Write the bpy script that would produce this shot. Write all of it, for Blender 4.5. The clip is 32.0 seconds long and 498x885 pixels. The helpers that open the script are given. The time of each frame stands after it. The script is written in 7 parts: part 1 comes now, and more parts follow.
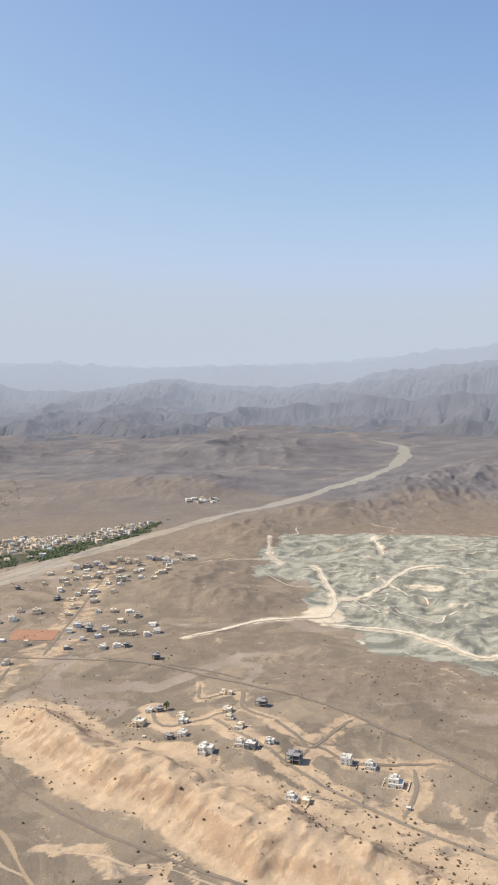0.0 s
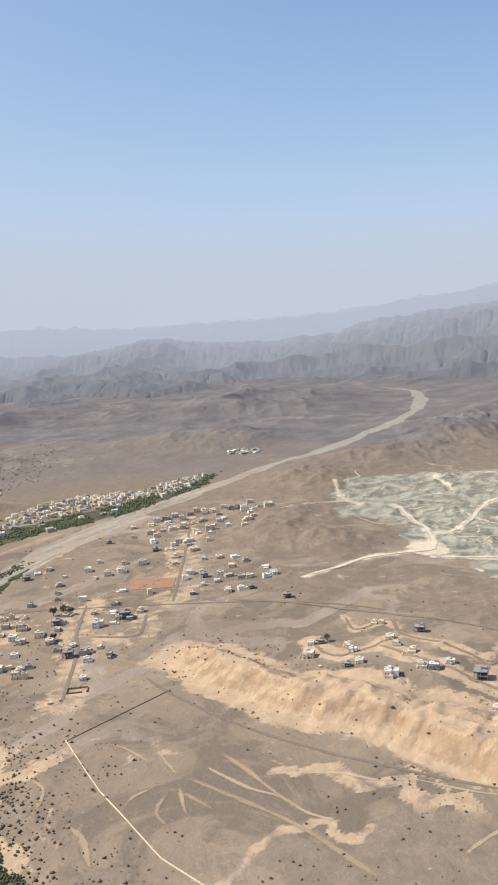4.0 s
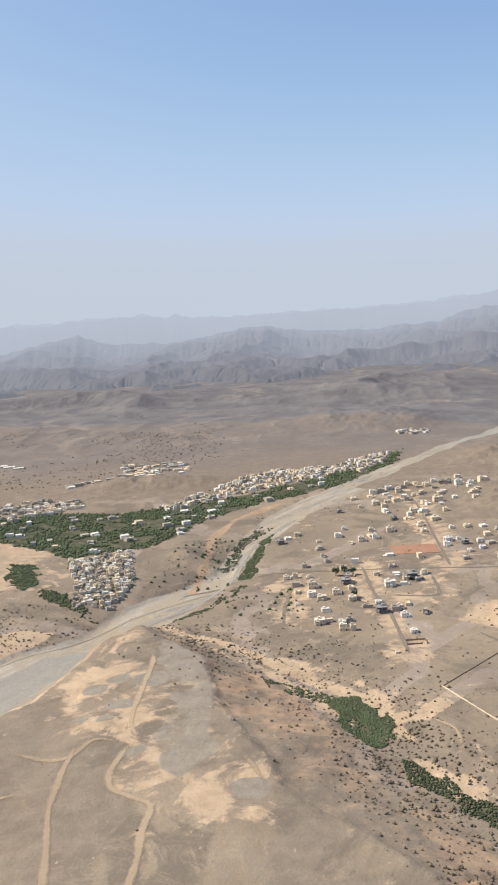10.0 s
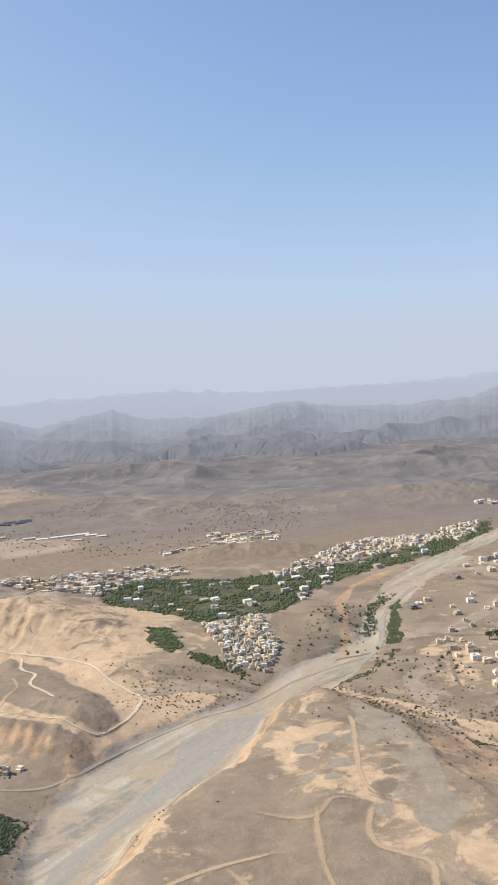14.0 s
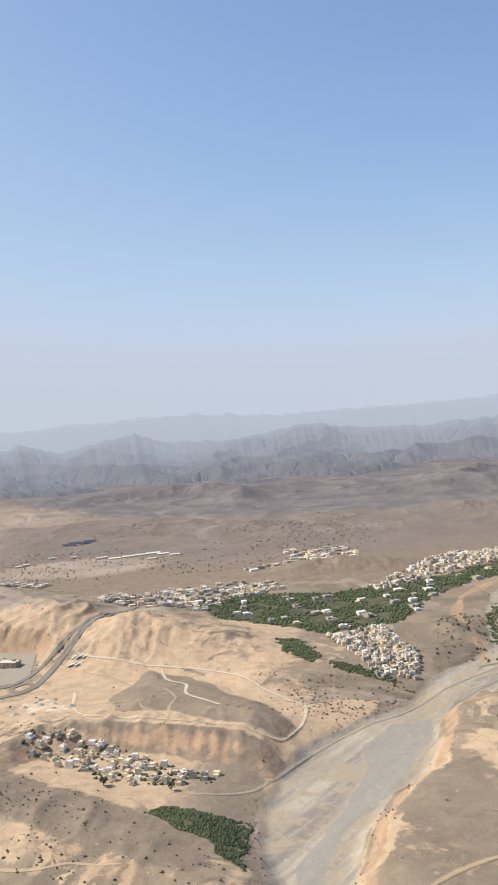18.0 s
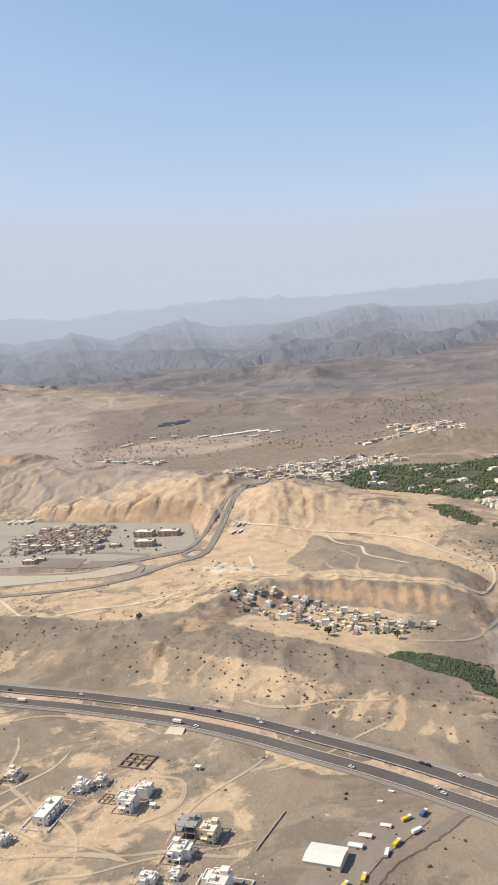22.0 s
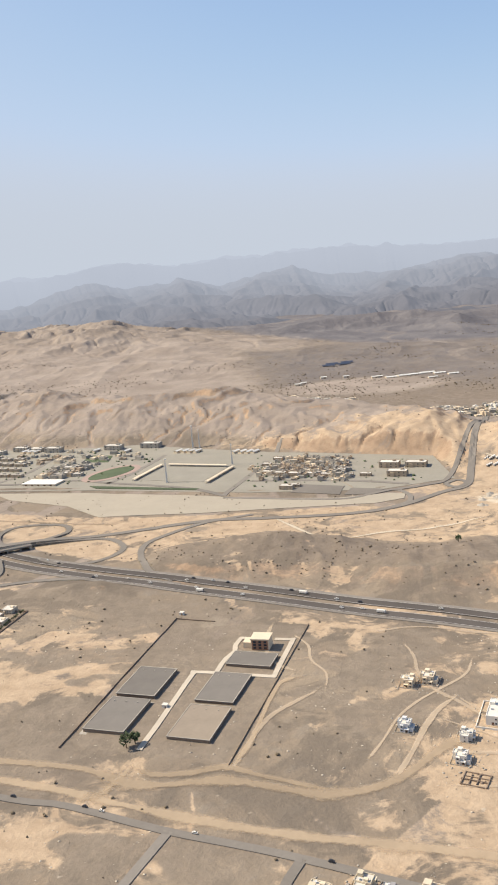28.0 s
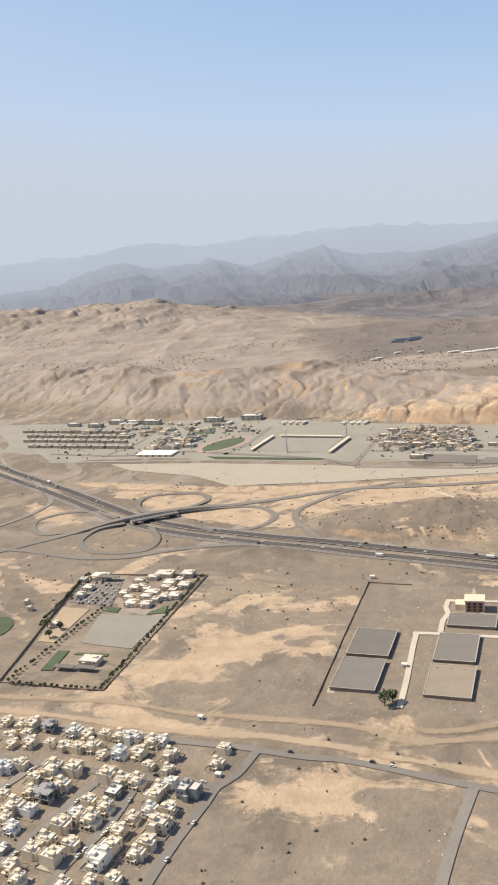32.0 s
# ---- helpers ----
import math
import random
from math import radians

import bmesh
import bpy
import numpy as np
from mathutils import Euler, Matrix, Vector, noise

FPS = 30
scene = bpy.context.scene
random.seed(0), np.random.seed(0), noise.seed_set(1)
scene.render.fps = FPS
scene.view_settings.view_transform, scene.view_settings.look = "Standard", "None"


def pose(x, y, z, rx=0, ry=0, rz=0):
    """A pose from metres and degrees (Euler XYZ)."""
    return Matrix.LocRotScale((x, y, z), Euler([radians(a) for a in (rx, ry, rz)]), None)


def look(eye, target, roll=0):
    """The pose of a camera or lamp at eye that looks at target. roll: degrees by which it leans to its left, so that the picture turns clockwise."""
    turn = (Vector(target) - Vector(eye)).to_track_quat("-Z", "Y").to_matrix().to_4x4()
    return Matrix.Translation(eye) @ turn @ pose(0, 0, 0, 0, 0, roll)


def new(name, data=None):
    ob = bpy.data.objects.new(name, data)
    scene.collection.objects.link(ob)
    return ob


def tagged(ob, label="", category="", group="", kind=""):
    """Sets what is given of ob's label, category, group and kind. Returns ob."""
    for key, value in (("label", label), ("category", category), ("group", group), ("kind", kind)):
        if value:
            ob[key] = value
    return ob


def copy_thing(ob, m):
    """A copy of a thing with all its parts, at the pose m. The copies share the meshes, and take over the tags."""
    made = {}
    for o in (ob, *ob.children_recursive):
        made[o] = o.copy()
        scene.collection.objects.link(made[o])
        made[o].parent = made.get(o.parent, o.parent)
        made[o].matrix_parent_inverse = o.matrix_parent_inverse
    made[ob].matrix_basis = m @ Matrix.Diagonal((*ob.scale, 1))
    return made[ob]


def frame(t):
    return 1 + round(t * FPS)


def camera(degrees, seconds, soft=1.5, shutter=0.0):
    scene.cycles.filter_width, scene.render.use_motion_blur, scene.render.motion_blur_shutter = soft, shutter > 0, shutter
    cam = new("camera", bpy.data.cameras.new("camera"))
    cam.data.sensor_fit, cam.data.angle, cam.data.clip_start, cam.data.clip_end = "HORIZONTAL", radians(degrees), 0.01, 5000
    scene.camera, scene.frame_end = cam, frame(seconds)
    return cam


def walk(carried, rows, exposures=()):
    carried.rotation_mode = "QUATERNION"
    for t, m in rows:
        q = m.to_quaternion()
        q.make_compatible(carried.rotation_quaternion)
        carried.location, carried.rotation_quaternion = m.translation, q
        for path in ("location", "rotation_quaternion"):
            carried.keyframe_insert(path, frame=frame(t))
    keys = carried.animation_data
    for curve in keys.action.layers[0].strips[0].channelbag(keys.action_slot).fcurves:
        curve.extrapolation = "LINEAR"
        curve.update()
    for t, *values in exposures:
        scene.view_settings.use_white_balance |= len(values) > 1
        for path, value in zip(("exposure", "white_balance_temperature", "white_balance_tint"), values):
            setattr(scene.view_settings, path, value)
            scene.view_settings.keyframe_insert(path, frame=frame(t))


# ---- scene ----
# The walk: a flight over a desert valley, seen from an aircraft window, at about two fifths of its true size.
cam = camera(32.0, 32.0, soft=2.0)
METRES, EYE, TILT, LEAN, TURN = 900.0, 227.0, -5.3, 1.35, 0.0
ROWS = [
    (0.0, -0.0011, -0.0002, -0.0000, 0.00, 0.00, -0.00),
    (0.5, -0.0178, -0.0008, -0.0015, -0.61, -0.44, 0.26),
    (1.0, -0.0344, -0.0014, -0.0030, -2.74, -1.72, 1.56),
    (1.5, -0.0510, -0.0020, -0.0045, -3.94, -2.52, 3.08),
    (2.0, -0.0676, -0.0027, -0.0060, -3.80, -2.58, 3.43),
    (2.5, -0.0841, -0.0035, -0.0074, -3.40, -2.84, 3.51),
    (3.0, -0.1006, -0.0042, -0.0088, -2.97, -2.97, 3.36),
    (3.5, -0.1170, -0.0051, -0.0102, -2.58, -2.78, 3.26),
    (5.5, -0.1824, -0.0087, -0.0155, -0.65, -2.98, 3.02),
    (6.0, -0.1987, -0.0097, -0.0168, -0.07, -2.71, 3.27),
    (6.5, -0.2149, -0.0107, -0.0181, 0.33, -2.92, 3.04),
    (7.0, -0.2311, -0.0118, -0.0193, 0.71, -3.11, 2.68),
    (7.5, -0.2472, -0.0129, -0.0205, 1.13, -2.92, 2.53),
    (8.0, -0.2633, -0.0140, -0.0217, 1.26, -2.99, 2.64),
    (8.5, -0.2794, -0.0152, -0.0229, 1.39, -3.10, 2.63),
    (9.0, -0.2954, -0.0164, -0.0241, 1.67, -3.08, 2.68),
    (9.5, -0.3114, -0.0176, -0.0253, 1.88, -3.11, 2.53),
    (10.0, -0.3274, -0.0188, -0.0265, 2.09, -3.11, 2.52),
    (10.5, -0.3433, -0.0201, -0.0276, 2.53, -2.98, 3.10),
    (11.0, -0.3592, -0.0214, -0.0287, 3.46, -2.69, 3.67),
    (11.5, -0.3750, -0.0227, -0.0298, 3.99, -1.49, 3.85),
    (12.0, -0.3908, -0.0241, -0.0309, 4.32, 0.54, 3.31),
    (12.5, -0.4065, -0.0254, -0.0320, 4.84, 1.52, 2.98),
    (13.0, -0.4223, -0.0268, -0.0331, 4.40, 1.75, 2.79),
    (13.5, -0.4380, -0.0283, -0.0342, 3.73, 1.78, 2.70),
    (15.5, -0.5003, -0.0341, -0.0384, 0.34, 3.78, 0.48),
    (16.0, -0.5158, -0.0357, -0.0394, 1.69, 4.30, 1.51),
    (16.5, -0.5313, -0.0372, -0.0405, 2.47, 3.33, 2.06),
    (17.0, -0.5467, -0.0388, -0.0415, 2.63, 2.77, 2.34),
    (17.5, -0.5621, -0.0403, -0.0425, 2.82, 3.40, 2.72),
    (18.0, -0.5775, -0.0419, -0.0435, 2.78, 3.62, 2.92),
    (18.5, -0.5928, -0.0435, -0.0446, 0.29, 3.76, 2.85),
    (19.0, -0.6081, -0.0451, -0.0456, -3.76, 4.79, 3.15),
    (19.5, -0.6233, -0.0467, -0.0466, -3.92, 5.00, 3.65),
    (20.0, -0.6385, -0.0484, -0.0476, 0.59, 3.99, 3.15),
    (20.5, -0.6537, -0.0500, -0.0486, 4.08, 2.58, 2.52),
    (21.0, -0.6688, -0.0517, -0.0496, 5.80, 0.67, 2.88),
    (21.5, -0.6839, -0.0533, -0.0506, 5.95, -1.49, 3.89),
    (22.0, -0.6990, -0.0550, -0.0516, 4.75, -3.75, 4.03),
    (22.5, -0.7140, -0.0567, -0.0526, 4.44, -5.26, 3.47),
    (23.0, -0.7290, -0.0584, -0.0537, 5.07, -6.42, 2.44),
    (23.5, -0.7440, -0.0600, -0.0547, 6.58, -5.39, 2.21),
    (24.0, -0.7589, -0.0617, -0.0557, 8.95, -4.90, 3.00),
    (24.5, -0.7738, -0.0634, -0.0567, 11.02, -7.07, 2.98),
    (25.0, -0.7886, -0.0651, -0.0578, 11.24, -8.84, 2.85),
    (25.5, -0.8035, -0.0668, -0.0588, 10.94, -9.45, 3.21),
    (27.5, -0.8624, -0.0737, -0.0630, 9.53, -7.85, 3.11),
    (28.0, -0.8770, -0.0754, -0.0641, 9.62, -6.60, 2.87),
    (28.5, -0.8916, -0.0771, -0.0652, 9.81, -6.00, 2.99),
    (29.0, -0.9062, -0.0788, -0.0663, 9.93, -5.96, 3.12),
    (29.5, -0.9207, -0.0804, -0.0674, 10.11, -6.17, 3.04),
    (30.0, -0.9352, -0.0821, -0.0685, 10.09, -6.29, 3.24),
    (30.5, -0.9497, -0.0838, -0.0696, 10.14, -6.39, 3.44),
    (31.0, -0.9641, -0.0855, -0.0708, 10.10, -6.77, 3.48),
    (31.5, -0.9785, -0.0871, -0.0719, 10.04, -7.40, 3.35),
    (32.0, -0.9929, -0.0888, -0.0731, 10.19, -7.66, 2.86),
]
walk(cam, [(t, pose(0, 0, EYE, TILT, LEAN, TURN) @ pose(METRES * x, METRES * y, METRES * z, 90 + pitch, roll, yaw)) for t, x, y, z, yaw, pitch, roll in ROWS],
     [(0.0, 0.78, 6500, 10), (14.0, 0.80, 6500, 10), (23.0, 0.82, 6620, 10), (32.0, 0.84, 6650, 10)])

# ---- sky and sun ----
SUN = Vector((-0.68, 0.10, 0.73)).normalized()
world = bpy.data.worlds.new("sky")
scene.world = world
world.use_nodes = True
wn = world.node_tree
sky = wn.nodes.new("ShaderNodeTexSky")
sky.sky_type = "NISHITA"
sky.sun_disc = False
sky.sun_elevation = math.asin(SUN.z)
sky.sun_rotation = math.atan2(SUN.x, SUN.y)
sky.altitude = 0.0
sky.air_density, sky.dust_density, sky.ozone_density = 0.5, 0.7, 1.0
# dust haze: the glare near the horizon levels off softly at a pale grey
split, join = wn.nodes.new("ShaderNodeSeparateColor"), wn.nodes.new("ShaderNodeCombineColor")
wn.links.new(sky.outputs[0], split.inputs[0])
for k, (cap, gain) in enumerate(((2.02, 0.98), (2.34, 1.0), (2.95, 1.05))):
    first = wn.nodes.new("ShaderNodeMath")
    first.operation = "MULTIPLY"
    first.inputs[1].default_value = gain
    wn.links.new(split.outputs[k], first.inputs[0])
    chain = first.outputs[0]
    for op, value in (("POWER", -4.0), ("ADD", cap ** -4.0), ("POWER", -0.25)):
        step = wn.nodes.new("ShaderNodeMath")
        step.operation = op
        step.inputs[1].default_value = value
        wn.links.new(chain, step.inputs[0])
        chain = step.outputs[0]
    wn.links.new(chain, join.inputs[k])
    red = chain if k == 0 else red
# where the sky is palest the dust takes the blue out of it
veil, dusty = wn.nodes.new("ShaderNodeMapRange"), wn.nodes.new("ShaderNodeMix")
veil.interpolation_type = "SMOOTHSTEP"
veil.inputs[1].default_value, veil.inputs[2].default_value = 1.72, 2.04
dusty.data_type = "RGBA"
dusty.inputs[7].default_value = (1.91, 2.12, 2.44, 1.0)
wn.links.new(red, veil.inputs[0])
wn.links.new(veil.outputs[0], dusty.inputs[0])
wn.links.new(join.outputs[0], dusty.inputs[6])
wn.links.new(dusty.outputs[2], wn.nodes["Background"].inputs[0])
wn.nodes["Background"].inputs[1].default_value = 0.165
sun = new("sun", bpy.data.lights.new("sun", "SUN"))
sun.data.energy, sun.data.angle, sun.data.color = 3.5, radians(1.4), (1.0, 0.907, 0.77)
sun.matrix_world = look(SUN * 500, (0, 0, 0))

# ---- noise and plan helpers ----
def smooth(a, b, x):
    t = np.clip((x - a) / (b - a), 0, 1)
    return t * t * (3 - 2 * t)


def vnoise(x, y, seed=0):
    """Value noise, 0 to 1."""
    xi, yi = np.floor(x).astype(np.int64), np.floor(y).astype(np.int64)
    u, v = x - xi, y - yi
    u, v = u * u * (3 - 2 * u), v * v * (3 - 2 * v)

    def grain(i, j):
        n = (i * 374761393 + j * 668265263 + seed * 974634777) & 0xFFFFFFFF
        n = ((n ^ (n >> 13)) * 1274126177) & 0xFFFFFFFF
        return ((n ^ (n >> 16)) & 0xFFFF) / 65535.0

    a, b = grain(xi, yi), grain(xi + 1, yi)
    c, d = grain(xi, yi + 1), grain(xi + 1, yi + 1)
    return (a * (1 - u) + b * u) * (1 - v) + (c * (1 - u) + d * u) * v


def fbm(x, y, octaves=4, seed=0):
    total, amp, norm = 0.0, 1.0, 0.0
    for k in range(octaves):
        total = total + amp * vnoise(x * 2 ** k + 17.3 * k, y * 2 ** k - 9.1 * k, seed + k)
        norm += amp
        amp *= 0.5
    return total / norm


def ridged(x, y, octaves=4, seed=0):
    total, amp, norm = 0.0, 1.0, 0.0
    for k in range(octaves):
        n = 1 - np.abs(2 * vnoise(x * 2 ** k + 31.7 * k, y * 2 ** k + 3.3 * k, seed + k) - 1)
        total = total + amp * n * n
        norm += amp
        amp *= 0.5
    return total / norm


def line_d(x, y, pts):
    """Distance to a polyline."""
    best = np.full(np.shape(x), 1e9)
    for (ax, ay), (bx, by) in zip(pts[:-1], pts[1:]):
        dx, dy = bx - ax, by - ay
        t = np.clip(((x - ax) * dx + (y - ay) * dy) / (dx * dx + dy * dy + 1e-9), 0, 1)
        best = np.minimum(best, np.hypot(x - ax - t * dx, y - ay - t * dy))
    return best


def poly_d(x, y, pts):
    """Signed distance to a polygon, negative inside."""
    inside = np.zeros(np.shape(x), bool)
    for (ax, ay), (bx, by) in zip(pts, pts[1:] + pts[:1]):
        cross = (ay > y) != (by > y)
        with np.errstate(divide="ignore", invalid="ignore"):
            inside ^= cross & (x < (bx - ax) * (y - ay) / ((by - ay) or 1e-9) + ax)
    d = line_d(x, y, pts + pts[:1])
    return np.where(inside, -d, d)


def ridge_h(x, y, pts, south, north):
    """Height of a ridge along a crest polyline of (x, y, z), with its own width on either side."""
    best = np.zeros(np.shape(x))
    for (ax, ay, az), (bx, by, bz) in zip(pts[:-1], pts[1:]):
        dx, dy = bx - ax, by - ay
        t = np.clip(((x - ax) * dx + (y - ay) * dy) / (dx * dx + dy * dy), 0, 1)
        ex, ey = x - ax - t * dx, y - ay - t * dy
        side = dx * ey - dy * ex
        w = np.where((side > 0) == (dx > 0), north, south)
        best = np.maximum(best, (az + t * (bz - az)) * np.exp(-((np.hypot(ex, ey) / w) ** 2)))
    return best


# ---- the plan ----
RIVER_LOW = [(-548, -150), (-545, 200), (-542, 337), (-548, 371), (-551, 407), (-542, 455), (-524, 495), (-492, 535), (-456, 570), (-423, 623), (-387, 662),
             (-362, 700), (-343, 798), (-322, 869), (-282, 947), (-234, 1010), (-205, 985), (-258, 909), (-300, 849), (-322, 794), (-342, 734),
             (-352, 656), (-382, 589), (-405, 568), (-438, 533), (-444, 495), (-460, 446), (-480, 427), (-500, 378), (-509, 334), (-512, 200), (-510, -150)]
RIVER_UP = [(-386, 639), (-345, 721), (-319, 814), (-250, 977), (-183, 1070), (-100, 1190), (-10, 1310), (100, 1430), (196, 1590), (300, 1820), (359, 2017),
            (392, 2245), (340, 2420), (250, 2560), (100, 2700)]
WASH = [(-500, 590), (-420, 560), (-353, 521), (-298, 463), (-262, 425), (-246, 358), (-219, 304), (-180, 230)]
QUARRY = [(2, 1026), (44, 1107), (88, 1099), (150, 1128), (200, 1108), (279, 1088), (420, 1040), (420, 560), (190, 575), (126, 643), (100, 655), (87, 704),
          (59, 731), (49, 783), (41, 866), (7, 898)]
SAND_RIDGE = [(-175, 544), (-157, 571), (-129, 552), (-93, 502), (-54, 481), (-19, 451), (42, 401), (120, 330), (90, 290), (23, 347), (-18, 370),
              (-50, 409), (-95, 443), (-142, 497)]
MESA = [(-400, 553), (-391, 533), (-352, 481), (-339, 419), (-315, 368), (-304, 335), (-290, 309), (-271, 298), (-250, 270), (-225, 180), (-518, 180), (-505, 330), (-485, 392),
        (-455, 440), (-445, 503), (-423, 554)]
HILL_CREST = [(-730, 790, 17), (-700, 760, 25), (-640, 745, 20), (-604, 735, 16), (-545, 690, 7)]
SCARP = [(-724, 461, 4), (-713, 495, 9), (-695, 518, 11), (-657, 520, 12), (-612, 508, 12), (-576, 493, 11), (-549, 476, 7)]
CAMP_CREST = [(-1700, 1250, 30), (-1450, 1160, 34), (-1365, 1130, 36), (-1160, 1010, 34), (-1020, 1000, 40), (-900, 930, 32), (-811, 845, 28), (-745, 830, 22)]
DARK_CREST = [(-965, 452, 4), (-905, 466, 8), (-850, 456, 7), (-790, 440, 11), (-736, 434, 11), (-690, 410, 10), (-650, 382, 9), (-610, 359, 8), (-575, 338, 5)]
TAN_CREST = [(-2600, 2500, 60), (-2000, 2350, 75), (-1760, 2260, 78), (-1620, 2194, 66), (-1400, 2110, 38), (-1180, 1980, 18)]
SILT_BED = [(-439, 547), (-444, 507), (-477, 440), (-508, 390), (-520, 353), (-520, 200), (-536, 200), (-532, 356), (-504, 419), (-488, 466), (-488, 500), (-461, 532)]
GRAVEL_TOP = [(-671, 601), (-649, 661), (-600, 624), (-545, 564), (-529, 516), (-537, 494), (-570, 508), (-617, 546), (-650, 550)]
TERRACE = [(-687, 540), (-702, 649), (-679, 686), (-638, 672), (-572, 609), (-518, 568), (-490, 584), (-467, 577), (-489, 525), (-523, 495), (-538, 464), (-570, 503), (-632, 520)]
MESA_GREENISH = [(-387, 522), (-357, 490), (-341, 435), (-338, 386), (-335, 365), (-351, 331), (-367, 349), (-375, 379), (-364, 412), (-376, 454)]
MESA_SAND = [(-433, 447), (-428, 485), (-389, 479), (-364, 425), (-375, 390), (-353, 353), (-312, 353), (-306, 335), (-311, 304), (-344, 307), (-374, 332), (-386, 351),
             (-390, 381), (-409, 383), (-429, 414)]
MESA_BLOBS = [(-382, 451, 9), (-400, 454, 7), (-410, 441, 6), (-392, 419, 8), (-397, 404, 6), (-376, 369, 7), (-376, 477, 5), (-320, 328, 7), (-411, 406, 4)]
RUST_BANK = [(-377, 655), (-371, 731), (-373, 797), (-354, 869), (-325, 910), (-299, 942)]
SANDY_BELT = [(-1015, 262), (-985, 290), (-960, 330), (-948, 372), (-965, 400)]
SCHOOL_WALL = [(-1101, 399), (-1021, 392), (-1039, 255), (-1094, 262)]
RSV_YARD = [(-942, 243), (-924, 377), (-847, 365), (-866, 231)]
SUBURB_GROUND = [(-1120, 228), (-960, 212), (-978, 110), (-1120, 110)]
HUMPS = [(-75, 850, 60, 50, 13), (-20, 800, 45, 40, 9), (-40, 930, 70, 45, 10), (-10, 1130, 60, 70, 16), (110, 1240, 110, 60, 18), (-130, 1560, 120, 90, 14),
         (-470, 1085, 90, 34, 15), (-395, 740, 24, 40, 6), (10, 500, 90, 70, 6.5), (-30, 690, 60, 22, 4), (90, 600, 70, 40, 5), (240, 1400, 120, 130, 17),
         (420, 1500, 160, 200, 22), (-1010, 545, 10, 10, 0), (-900, 490, 60, 16, 5), (-860, 480, 40, 18, 5), (-990, 425, 40, 10, 5), (-560, 620, 30, 30, 5)]
ROAD_CUT = [(-742, 638), (-735, 682), (-726, 748), (-710, 838), (-698, 905)]
WASH_BAND = [(-402, 572), (-380, 563), (-336, 525), (-291, 491), (-258, 454), (-244, 423), (-224, 353), (-206, 316), (-194, 289), (-150, 200), (-180, 200), (-214, 278),
             (-223, 302), (-241, 336), (-259, 383), (-293, 437), (-329, 488), (-399, 561)]
RANGE_FOOT = [(-2600, 3300), (-1600, 2540), (-1260, 2190), (-980, 1880), (-709, 1690), (-455, 1650), (-244, 1560), (0, 1440), (150, 1330), (420, 1280), (1500, 1280)]
HIGHWAY = [(-1420, 800), (-1291, 675), (-1201, 596), (-1132, 532), (-1096, 501), (-1056, 478), (-1003, 457), (-935, 432), (-875, 411), (-819, 390),
           (-769, 374), (-717, 354), (-680, 335), (-647, 314), (-621, 297), (-594, 277), (-560, 248), (-520, 200), (-460, 110), (-415, 10), (-385, -120)]
HILL_GRAVEL = [(-659, 628), (-639, 672), (-596, 632), (-563, 583), (-542, 548), (-532, 523), (-540, 503), (-573, 546), (-621, 579)]
EMBANK = [(-1238, 679), (-1082, 671), (-925, 640), (-813, 631), (-778, 615), (-780, 596), (-995, 584), (-1213, 628)]
CAMP = [(-1420, 909), (-1186, 866), (-1092, 868), (-918, 790), (-765, 736), (-750, 660), (-813, 634), (-925, 642), (-1083, 675), (-1300, 700)]


